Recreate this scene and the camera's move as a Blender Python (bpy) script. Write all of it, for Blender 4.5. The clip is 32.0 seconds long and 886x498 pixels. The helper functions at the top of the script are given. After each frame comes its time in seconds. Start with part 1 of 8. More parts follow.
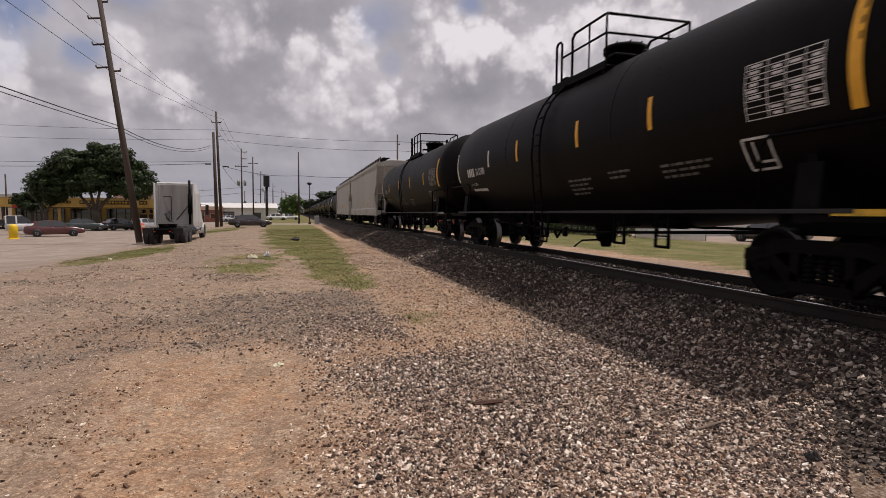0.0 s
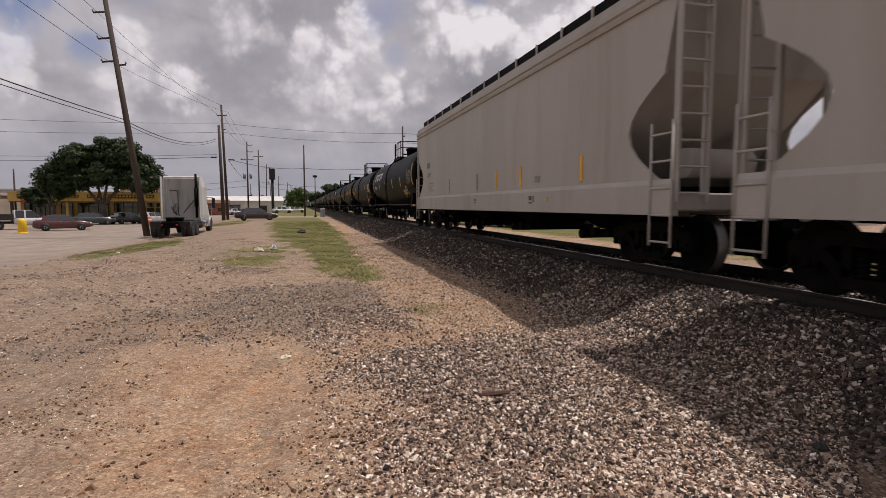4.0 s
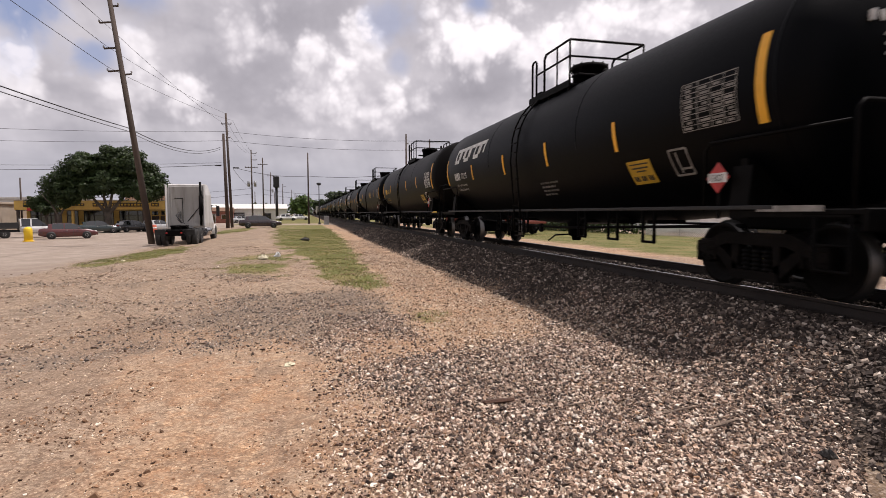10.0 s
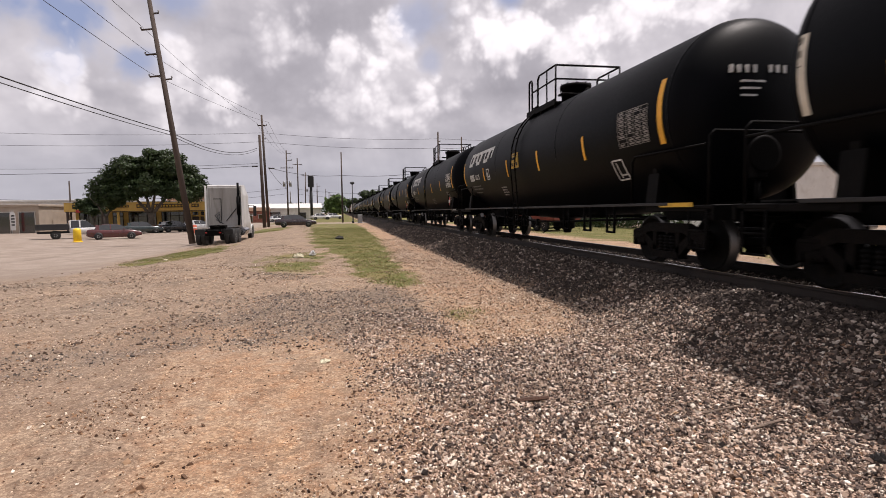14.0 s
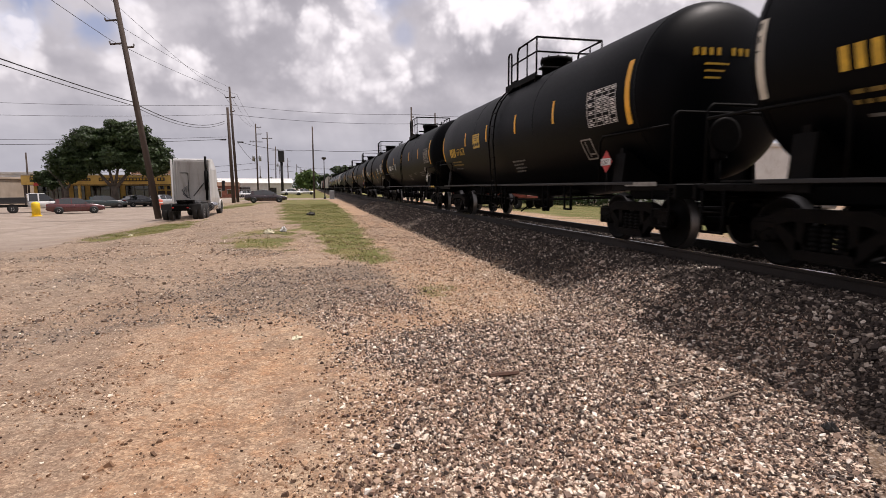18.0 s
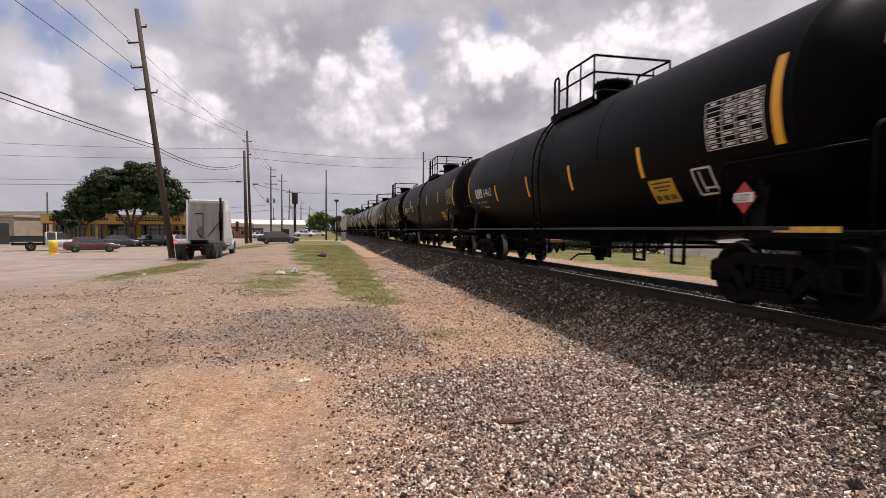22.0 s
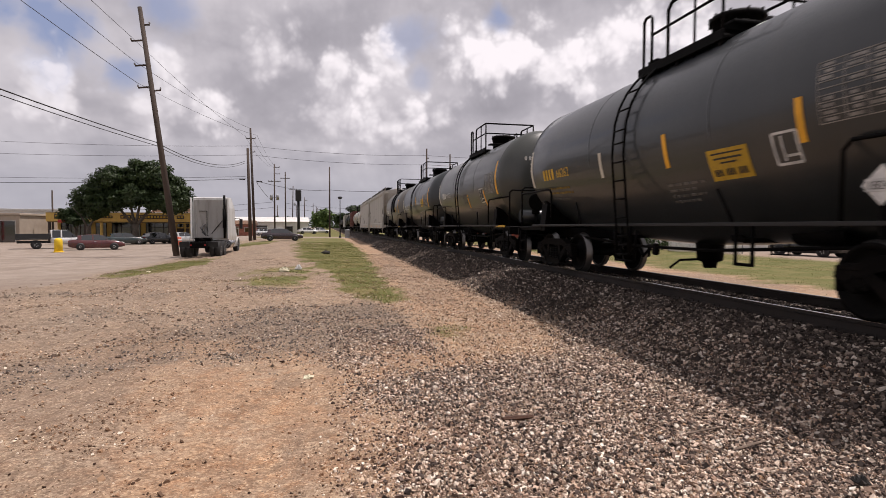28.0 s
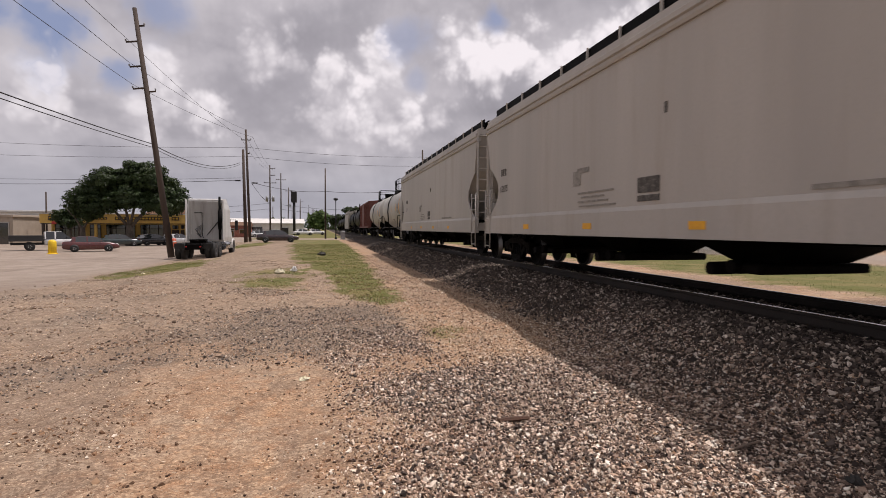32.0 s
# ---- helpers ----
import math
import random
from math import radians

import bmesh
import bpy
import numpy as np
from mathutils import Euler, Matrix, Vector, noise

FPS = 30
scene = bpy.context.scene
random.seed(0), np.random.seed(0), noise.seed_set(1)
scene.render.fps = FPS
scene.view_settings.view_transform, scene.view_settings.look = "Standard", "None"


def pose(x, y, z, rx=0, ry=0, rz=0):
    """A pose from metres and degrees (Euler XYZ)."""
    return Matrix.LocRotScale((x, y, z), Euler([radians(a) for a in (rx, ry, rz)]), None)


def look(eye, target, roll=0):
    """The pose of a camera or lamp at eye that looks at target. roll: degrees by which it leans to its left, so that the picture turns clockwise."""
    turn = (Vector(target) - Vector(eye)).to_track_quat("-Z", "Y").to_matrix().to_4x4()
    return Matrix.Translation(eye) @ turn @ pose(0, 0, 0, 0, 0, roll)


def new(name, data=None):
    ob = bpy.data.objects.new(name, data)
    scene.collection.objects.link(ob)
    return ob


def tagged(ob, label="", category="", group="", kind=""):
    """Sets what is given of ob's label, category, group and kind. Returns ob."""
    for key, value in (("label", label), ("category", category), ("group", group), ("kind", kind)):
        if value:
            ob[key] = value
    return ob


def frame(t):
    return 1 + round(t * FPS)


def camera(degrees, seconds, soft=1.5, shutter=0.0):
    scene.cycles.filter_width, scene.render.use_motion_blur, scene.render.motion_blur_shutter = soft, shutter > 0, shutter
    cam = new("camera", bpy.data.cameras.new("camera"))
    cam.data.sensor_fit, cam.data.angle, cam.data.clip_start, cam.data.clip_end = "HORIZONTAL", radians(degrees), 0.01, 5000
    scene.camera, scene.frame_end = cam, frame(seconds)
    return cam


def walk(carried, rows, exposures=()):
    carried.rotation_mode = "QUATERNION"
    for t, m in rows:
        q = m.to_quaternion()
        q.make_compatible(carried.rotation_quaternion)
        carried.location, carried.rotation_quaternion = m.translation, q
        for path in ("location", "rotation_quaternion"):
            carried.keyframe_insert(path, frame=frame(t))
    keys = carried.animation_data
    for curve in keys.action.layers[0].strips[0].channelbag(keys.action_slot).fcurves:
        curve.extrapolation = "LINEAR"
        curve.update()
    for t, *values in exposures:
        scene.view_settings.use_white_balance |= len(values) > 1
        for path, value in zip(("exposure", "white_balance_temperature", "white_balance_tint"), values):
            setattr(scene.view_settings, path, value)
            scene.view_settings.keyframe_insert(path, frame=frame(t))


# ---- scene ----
# camera: it stands beside the track and sways a little in the hand
EYE = (0.0, 0.0, 1.70)
cam = camera(78.0, 32.0, soft=0.6, shutter=0.15)
CAM = [
    (0,-14.94,-3.67,-0.39), (0.5,-14.67,-3.88,-0.34), (1,-14.51,-3.94,-0.19), (1.5,-14.47,-4.08,-0.04), (2,-14.47,-4.10,-0.08),
    (2.5,-14.63,-4.19,-0.07), (3,-14.53,-4.32,-0.01), (3.5,-14.38,-4.36,0.04), (5.5,-14.41,-5.25,-0.30), (6,-14.26,-5.27,-0.36),
    (6.5,-13.80,-4.69,-0.48), (7,-13.90,-4.32,-0.46), (7.5,-13.90,-4.05,-0.42), (8,-13.89,-4.09,-0.44), (8.5,-13.75,-4.03,-0.28),
    (9,-13.73,-3.78,-0.42), (9.5,-13.79,-3.65,-0.37), (10,-13.98,-3.78,0.15), (10.5,-14.12,-3.93,-0.02), (11,-14.57,-4.11,-0.15),
    (11.5,-14.48,-3.93,-0.22), (12,-14.13,-3.70,-0.25), (12.5,-14.23,-3.57,-0.08), (13,-13.64,-4.08,0.00), (13.5,-11.53,-3.87,0.14),
    (14,-10.60,-4.01,0.79), (14.5,-11.37,-4.67,0.96), (15,-12.25,-5.49,0.89), (15.5,-12.60,-6.00,0.78), (17.5,-13.43,-6.13,0.49),
    (18,-13.40,-6.44,0.22), (18.5,-13.36,-6.33,-0.19), (19,-12.71,-5.03,-0.68), (19.5,-12.43,-3.02,-0.55), (20,-12.43,-1.72,-0.34),
    (20.5,-12.43,-1.30,-0.25), (21,-12.29,-1.51,-0.15), (21.5,-12.14,-1.75,-0.17), (22,-12.27,-1.95,-0.43), (22.5,-12.29,-2.03,-0.69),
    (23,-12.28,-2.02,-0.86), (23.5,-12.42,-2.10,-0.69), (24,-12.52,-2.59,-0.46), (24.5,-12.51,-2.88,-0.45), (25,-12.50,-2.98,-0.43),
    (25.5,-12.39,-2.51,-0.34), (27.5,-12.00,-1.88,-0.07), (28,-11.91,-2.29,-0.25), (28.5,-12.07,-2.29,-0.25), (29,-12.15,-2.45,-0.30),
    (29.5,-12.31,-2.55,-0.39), (30,-12.40,-2.46,-0.33), (30.5,-12.41,-2.47,-0.25), (31,-12.52,-2.38,-0.28), (31.5,-12.38,-2.23,-0.16),
    (32,-12.34,-2.14,-0.22),
]
walk(cam, [(t, pose(*EYE, 90 + p, r, w)) for t, w, p, r in CAM],
     exposures=[(0, -0.48, 6550, 19), (4, -0.46, 6550, 19), (7, -0.30, 6550, 19), (8.5, -0.02, 6550, 19), (26, -0.08, 6550, 19), (32, -0.25, 6550, 19)])

# plan: y runs along the track, z = 0 is the dirt beside it
RAIL_Z = 0.64
TRACK_X = 6.85
GAUGE = 1.505
SUN_EL, SUN_AZ = 67.0, 90.0     # degrees above the horizon; compass from +y towards +x

# ---------------------------------------------------------------- world and sun
world = bpy.data.worlds.new("sky")
scene.world = world
world.use_nodes = True


class Nodes:
    """Short way to add and link shader nodes."""

    def __init__(self, tree):
        self.t = tree
        tree.nodes.clear()

    def add(self, kind, **ins):
        n = self.t.nodes.new(kind)
        for k, v in ins.items():
            k = k.replace("_", " ")
            if k.startswith("in"):
                k = int(k[2:])
            self.put(n.inputs[k], v)
        return n

    def put(self, sock, v):
        if isinstance(v, bpy.types.NodeSocket):
            self.t.links.new(v, sock)
        elif isinstance(v, bpy.types.Node):
            self.t.links.new(v.outputs[0], sock)
        else:
            sock.default_value = v

    def math(self, op, a, b=None, c=None, clamp=False):
        n = self.t.nodes.new("ShaderNodeMath")
        n.operation, n.use_clamp = op, clamp
        for i, v in enumerate((a, b, c)):
            if v is not None:
                self.put(n.inputs[i], v)
        return n.outputs[0]

    def vmath(self, op, a, b=None):
        n = self.t.nodes.new("ShaderNodeVectorMath")
        n.operation = op
        self.put(n.inputs[0], a)
        if b is not None:
            self.put(n.inputs[1], b)
        return n.outputs["Value"] if op in ("LENGTH", "DISTANCE", "DOT_PRODUCT") else n.outputs[0]

    def mix(self, f, a, b, blend="MIX"):
        n = self.t.nodes.new("ShaderNodeMix")
        n.data_type, n.blend_type = "RGBA", blend
        self.put(n.inputs[0], f)
        self.put(n.inputs[6], a)
        self.put(n.inputs[7], b)
        return n.outputs[2]

    def ramp(self, f, stops, ease="LINEAR"):
        n = self.t.nodes.new("ShaderNodeValToRGB")
        r = n.color_ramp
        r.interpolation = ease
        while len(r.elements) < len(stops):
            r.elements.new(0.5)
        for e, (p, c) in zip(r.elements, stops):
            e.position = p
            e.color = (c, c, c, 1) if isinstance(c, (int, float)) else (*c, 1)
        self.put(n.inputs[0], f)
        return n.outputs[0]

    def noise(self, vec, scale, detail=4, rough=0.55, dist=0.0):
        n = self.add("ShaderNodeTexNoise", Scale=scale, Detail=detail, Roughness=rough, Distortion=dist)
        if vec is not None:
            self.put(n.inputs["Vector"], vec)
        return n.outputs["Fac"]

    def step(self, v, lo, hi):
        n = self.t.nodes.new("ShaderNodeMapRange")
        n.interpolation_type = "SMOOTHSTEP"
        for k, x in zip(range(5), (v, lo, hi, 0.0, 1.0)):
            self.put(n.inputs[k], x)
        return n.outputs[0]


# clouds in view: azimuth from +y towards +x, elevation, radius (all degrees) and strength
CUMULI = [(16.1, 16.2, 6.8, 1), (13, 15.6, 3.6, 0.9), (19.6, 17, 5.0, 1), (23, 15, 4.7, 0.85), (25.8, 16.7, 5.9, 0.95), (29.6, 17.2, 6.2, 0.95), (26.4, 13.3, 4.3, 0.7), (34.5, 17.8, 7.8, 0.9), (4.7, 17.3, 4.0, 0.9), (3.5, 14.9, 4.5, 0.9), (1.3, 15.5, 3.9, 0.7), (6.9, 16.3, 3.1, 0.7), (8.6, 11.9, 3.1, 0.7), (10.1, 13.3, 1.9, 0.85), (-4.6, 17.1, 5.0, 0.5), (-22.9, 13.2, 4.3, 0.75), (-23.7, 10.2, 4.0, 0.55), (-10.7, 11.3, 4.0, 0.6), (-15.3, 10.6, 4.0, 0.4), (6, 10.2, 5.3, 0.6), (0.5, 11, 5, 0.35), (12.3, 12, 3.6, 0.4), (21.5, 20.6, 5.0, 0.8), (-15.1, 14.2, 4.0, 0.55)]
GLOOM = [(-3.9, 12, 5.1, 0.22), (-8.2, 12.9, 3.9, 0.16), (-0.8, 18.6, 4.6, 0.22), (3.5, 20.5, 3.4, 0.15), (17.9, 12, 4.6, 0.2), (23.7, 11.2, 4.1, 0.18), (-12.2, 9, 5.3, 0.12), (-20.8, 8.3, 6.0, 0.14), (-4, 7.5, 6.9, 0.1), (12, 9.4, 4.1, 0.1), (-8.5, 18.8, 4.1, 0.08)]
HOLES = [(8.8, 18.6, 4.5, 0.5), (9.7, 15, 2.8, 0.4), (-22.5, 16.2, 7.0, 1), (-18, 13.6, 3.2, 0.8), (17.6, 20.8, 2.8, 0.8), (-15.5, 19.4, 5.5, 0.75), (-29, 18, 7.5, 1)]


def sky_dir(az, el):
    az, el = radians(az), radians(el)
    return (math.sin(az) * math.cos(el), math.cos(az) * math.cos(el), math.sin(el))


def build_sky():
    n = Nodes(world.node_tree)
    sky = n.add("ShaderNodeTexSky")
    sky.sky_type, sky.sun_disc = "NISHITA", False
    sky.sun_elevation, sky.sun_rotation, sky.dust_density = radians(SUN_EL), radians(SUN_AZ), 1.5
    co = n.add("ShaderNodeTexCoord").outputs["Generated"]
    up = n.math("MAXIMUM", n.add("ShaderNodeSeparateXYZ", Vector=co).outputs[2], 0.0)

    def lumps(table, vec, ruff, lo, hi):
        """The strongest of many ragged-edged round masses."""
        total = 0.0
        for az, el, spread, w in table:
            q = n.math("SUBTRACT", ruff, n.math("DIVIDE", n.vmath("DISTANCE", vec, sky_dir(az, el)), radians(spread)))
            total = n.math("MAXIMUM", n.math("MULTIPLY", n.step(q, lo, hi), w), total)
        return total

    def puffs(vec):
        p = n.add("ShaderNodeTexVoronoi", Vector=vec, Scale=11.0, Detail=3.0, Roughness=0.5, Lacunarity=2.2)
        p.feature = "SMOOTH_F1"
        n.put(p.inputs["Smoothness"], 0.4)
        return n.math("SUBTRACT", 1.0, n.math("MULTIPLY", p.outputs["Distance"], 1.5))

    bend = n.add("ShaderNodeTexNoise", Vector=co, Scale=9.0, Detail=4.0, Roughness=0.55)
    vec = n.vmath("ADD", co, n.vmath("MULTIPLY", n.vmath("SUBTRACT", bend.outputs["Color"], (0.5, 0.5, 0.5)), (0.040, 0.040, 0.034)))
    puff = puffs(vec)
    relief = n.math("SUBTRACT", puff, puffs(n.vmath("ADD", vec, (0.006, 0.0, 0.014))))
    ruff = n.math("MULTIPLY_ADD", n.math("SUBTRACT", puff, 0.5), 0.60, 1.05)
    white = lumps(CUMULI, vec, ruff, -0.12, 0.50)
    # the layer behind: broad soft masses that flatten towards the horizon
    xyz = n.add("ShaderNodeSeparateXYZ", Vector=co)
    away = n.math("ADD", up, 0.16)
    flat = n.add("ShaderNodeCombineXYZ", X=n.math("DIVIDE", xyz.outputs[0], away), Y=n.math("DIVIDE", xyz.outputs[1], away), Z=0.0).outputs[0]
    broad = n.noise(flat, 1.15, 4, 0.46, 0.35)
    gloom = lumps(GLOOM, vec, 1.0, -0.2, 0.75)
    holes = lumps(HOLES, vec, n.math("MULTIPLY_ADD", n.math("SUBTRACT", puff, 0.5), 0.35, 1.0), 0.0, 0.55)
    lit = n.math("MULTIPLY_ADD", n.math("SUBTRACT", broad, 0.5), 0.78, 0.56)
    lit = n.math("SUBTRACT", n.math("MULTIPLY_ADD", n.math("SUBTRACT", puff, 0.5), 0.08, lit), n.math("MULTIPLY", gloom, 0.9))
    lit = n.math("ADD", lit, n.math("MULTIPLY", n.math("MULTIPLY", relief, 0.55), n.math("ADD", white, 0.15)))
    lit = n.math("MULTIPLY_ADD", n.math("SUBTRACT", 0.95, n.math("MULTIPLY_ADD", relief, -0.32, lit)), white, lit)
    shade = n.ramp(lit, [(0.10, (0.39, 0.385, 0.41)), (0.34, (0.53, 0.525, 0.55)), (0.56, (0.76, 0.75, 0.765)), (0.76, (1.0, 0.99, 0.99)), (0.95, (1.22, 1.20, 1.19))])
    low = n.step(up, 0.03, 0.17)
    shade = n.mix(low, n.mix(0.72, shade, (0.50, 0.52, 0.57, 1)), shade)
    blue = n.mix(1.0, sky.outputs[0], (0.10, 0.10, 0.10, 1), "MULTIPLY")
    pale = n.mix(0.6, blue, (0.46, 0.55, 0.80, 1))
    cover = n.math("MAXIMUM", n.math("SUBTRACT", 0.97, holes), n.math("MULTIPLY", white, 0.97))
    col = n.mix(cover, pale, shade)
    back = n.add("ShaderNodeBackground", Color=col, Strength=0.88)
    n.add("ShaderNodeOutputWorld", Surface=back)


build_sky()
sun = new("sun", bpy.data.lights.new("sun", "SUN"))
sun.data.energy, sun.data.angle, sun.data.color = 4.5, radians(0.6), (1.0, 0.955, 0.88)
sun_dir = Vector((math.sin(radians(SUN_AZ)) * math.cos(radians(SUN_EL)), math.cos(radians(SUN_AZ)) * math.cos(radians(SUN_EL)), math.sin(radians(SUN_EL))))
sun.matrix_world = look(tuple(sun_dir * 60), (0, 0, 0))

# ---------------------------------------------------------------- materials
MATS = {}


def surface(name, color, rough=0.6, metal=0.0, spread=0.25, scale=3.0, grain=40.0, bump=0.15, dirt=None, dirt_amount=0.4,
            streak=False, spec=0.5, coat=0.0):
    """A painted, cast or worn surface: base colour with variation at two scales, optional dirt and streaks, fine bump."""
    if name in MATS:
        return MATS[name]
    m = bpy.data.materials.new(name)
    m.use_nodes = True
    n = Nodes(m.node_tree)
    co = n.add("ShaderNodeTexCoord").outputs["Object"]
    rnd = n.add("ShaderNodeObjectInfo").outputs["Random"]
    off = n.add("ShaderNodeCombineXYZ", X=n.math("MULTIPLY", rnd, 37.0), Y=n.math("MULTIPLY", rnd, 91.0), Z=n.math("MULTIPLY", rnd, 13.0)).outputs[0]
    vec = n.vmath("ADD", co, off)
    if streak:
        vec2 = n.vmath("MULTIPLY", vec, (1.0, 1.0, 0.12))
    else:
        vec2 = vec
    big = n.noise(vec2, scale, 5, 0.6)
    small = n.noise(vec, grain, 4, 0.6)
    c = (*color, 1)
    lo = tuple(v * (1 - spread) for v in color) + (1,)
    hi = tuple(min(1, v * (1 + spread)) for v in color) + (1,)
    col = n.mix(n.step(big, 0.3, 0.7), lo, hi)
    col = n.mix(n.math("MULTIPLY", n.step(small, 0.35, 0.75), 0.35), col, lo)
    if dirt:
        amount = n.math("MULTIPLY", n.step(n.noise(vec2, scale * 2.3, 7, 0.65, 0.3), 0.48, 0.72), dirt_amount)
        col = n.mix(amount, col, (*dirt, 1))
    ro = n.math("ADD", n.math("MULTIPLY", small, 0.2), rough - 0.1, clamp=True)
    bs = n.add("ShaderNodeBsdfPrincipled", Base_Color=col, Roughness=ro, Metallic=metal)
    n.put(bs.inputs["Specular IOR Level"], spec)
    n.put(bs.inputs["Coat Weight"], coat)
    if bump:
        b = n.add("ShaderNodeBump", Strength=bump, Distance=0.02, Height=n.math("ADD", small, n.math("MULTIPLY", big, 0.5)))
        n.put(bs.inputs["Normal"], b)
    n.add("ShaderNodeOutputMaterial", Surface=bs)
    MATS[name] = m
    return m


def glass(name, tint, rough=0.05):
    if name in MATS:
        return MATS[name]
    m = bpy.data.materials.new(name)
    m.use_nodes = True
    n = Nodes(m.node_tree)
    bs = n.add("ShaderNodeBsdfPrincipled", Base_Color=(*tint, 1), Roughness=rough, Metallic=0.0)
    n.put(bs.inputs["Specular IOR Level"], 0.9)
    n.put(bs.inputs["Coat Weight"], 0.6)
    n.add("ShaderNodeOutputMaterial", Surface=bs)
    MATS[name] = m
    return m


# ---------------------------------------------------------------- mesh building
class Geo:
    """Collects vertices and faces; made() gives the mesh."""

    def __init__(self):
        self.v, self.f, self.s = [], [], []

    def add(self, verts, faces, smooth=False):
        k = len(self.v)
        self.v.extend(tuple(p) for p in verts)
        self.f.extend(tuple(i + k for i in f) for f in faces)
        self.s.extend([smooth] * len(faces))
        return self

    def box(self, c, s, bev=0.0, rot=None):
        """Box with chamfered edges, centre c, size s, turned by the matrix rot."""
        hx, hy, hz = s[0] / 2, s[1] / 2, s[2] / 2
        b = min(bev, hx * 0.9, hy * 0.9, hz * 0.9)
        M = rot
        if b <= 0:
            vs = [(x, y, z) for x in (-hx, hx) for y in (-hy, hy) for z in (-hz, hz)]
            fs = [(0, 1, 3, 2), (4, 6, 7, 5), (0, 4, 5, 1), (2, 3, 7, 6), (0, 2, 6, 4), (1, 5, 7, 3)]
        else:
            vs, idx = [], {}
            for sx in (-1, 1):
                for sy in (-1, 1):
                    for sz in (-1, 1):
                        for ax in range(3):
                            p = [sx * (hx - b), sy * (hy - b), sz * (hz - b)]
                            p[ax] = (sx * hx, sy * hy, sz * hz)[ax]
                            idx[sx, sy, sz, ax] = len(vs)
                            vs.append(tuple(p))
            fs = []
            for ax in range(3):
                o = [a for a in range(3) if a != ax]
                for d in (-1, 1):
                    ring = []
                    for a, bb in ((-1, -1), (1, -1), (1, 1), (-1, 1)):
                        k = [0, 0, 0]
                        k[ax], k[o[0]], k[o[1]] = d, a, bb
                        ring.append(idx[k[0], k[1], k[2], ax])
                    if (d > 0) == (ax == 1):
                        ring.reverse()
                    fs.append(tuple(ring))
            for ax in range(3):
                o = [a for a in range(3) if a != ax]
                for a in (-1, 1):
                    for bb in (-1, 1):
                        k0, k1 = [0, 0, 0], [0, 0, 0]
                        k0[ax], k1[ax] = -1, 1
                        k0[o[0]] = k1[o[0]] = a
                        k0[o[1]] = k1[o[1]] = bb
                        q = (idx[(*k0, o[0])], idx[(*k1, o[0])], idx[(*k1, o[1])], idx[(*k0, o[1])])
                        fs.append(q if (a * bb > 0) == (ax != 1) else q[::-1])
            for sx in (-1, 1):
                for sy in (-1, 1):
                    for sz in (-1, 1):
                        q = tuple(idx[sx, sy, sz, a] for a in range(3))
                        fs.append(q if sx * sy * sz > 0 else q[::-1])
        cv = Vector(c)
        vs = [(M @ Vector(p) if M else Vector(p)) + cv for p in vs]
        return self.add(vs, fs)

    def cyl(self, a, b, r, seg=10, r2=None, caps=True, smooth=True):
        a, b = Vector(a), Vector(b)
        r2 = r if r2 is None else r2
        q = (b - a).to_track_quat("Z", "Y").to_matrix()
        ring = [q @ Vector((math.cos(2 * math.pi * i / seg), math.sin(2 * math.pi * i / seg), 0)) for i in range(seg)]
        vs = [a + d * r for d in ring] + [b + d * r2 for d in ring]
        fs = [(i, (i + 1) % seg, seg + (i + 1) % seg, seg + i) for i in range(seg)]
        self.add(vs, fs, smooth)
        if caps:
            self.add(vs, [tuple(range(seg - 1, -1, -1)), tuple(range(seg, 2 * seg))])
        return self

    def pipe(self, pts, r, seg=6):
        """A bent pipe through the points, with mitred corners."""
        pts = [Vector(p) for p in pts]
        dirs = [(pts[i + 1] - pts[i]).normalized() for i in range(len(pts) - 1)]
        side = dirs[0].orthogonal().normalized()
        rings = []
        for i, p in enumerate(pts):
            d = dirs[0] if i == 0 else dirs[-1] if i == len(pts) - 1 else (dirs[i - 1] + dirs[i]).normalized()
            side = (side - d * side.dot(d)).normalized()
            up = d.cross(side)
            w = 1.0 if i in (0, len(pts) - 1) else min(1.6, 1 / max(0.5, d.dot(dirs[i])))
            rings.append([p + (side * math.cos(2 * math.pi * k / seg) + up * math.sin(2 * math.pi * k / seg)) * r * w for k in range(seg)])
        vs = [v for ring in rings for v in ring]
        fs = [(i * seg + k, i * seg + (k + 1) % seg, (i + 1) * seg + (k + 1) % seg, (i + 1) * seg + k) for i in range(len(pts) - 1) for k in range(seg)]
        self.add(vs, fs, True)
        return self.add(vs, [tuple(range(seg - 1, -1, -1)), tuple(range((len(pts) - 1) * seg, len(pts) * seg))])

    def lathe(self, prof, origin=(0, 0, 0), axis="Y", seg=32, smooth=True):
        """Turns (along, radius) pairs round an axis."""
        vs, fs = [], []
        for t, r in prof:
            for k in range(seg):
                a = 2 * math.pi * k / seg
                c, s = r * math.cos(a), r * math.sin(a)
                p = {"Y": (c, t, s), "X": (t, s, c), "Z": (s, c, t)}[axis]
                vs.append((p[0] + origin[0], p[1] + origin[1], p[2] + origin[2]))
        m = len(prof)
        for i in range(m - 1):
            for k in range(seg):
                fs.append((i * seg + k, (i + 1) * seg + k, (i + 1) * seg + (k + 1) % seg, i * seg + (k + 1) % seg))
        self.add(vs, fs, smooth)
        if prof[0][1] > 1e-4:
            self.add(vs[:seg], [tuple(range(seg))])
        if prof[-1][1] > 1e-4:
            self.add(vs[-seg:], [tuple(range(seg - 1, -1, -1))])
        return self

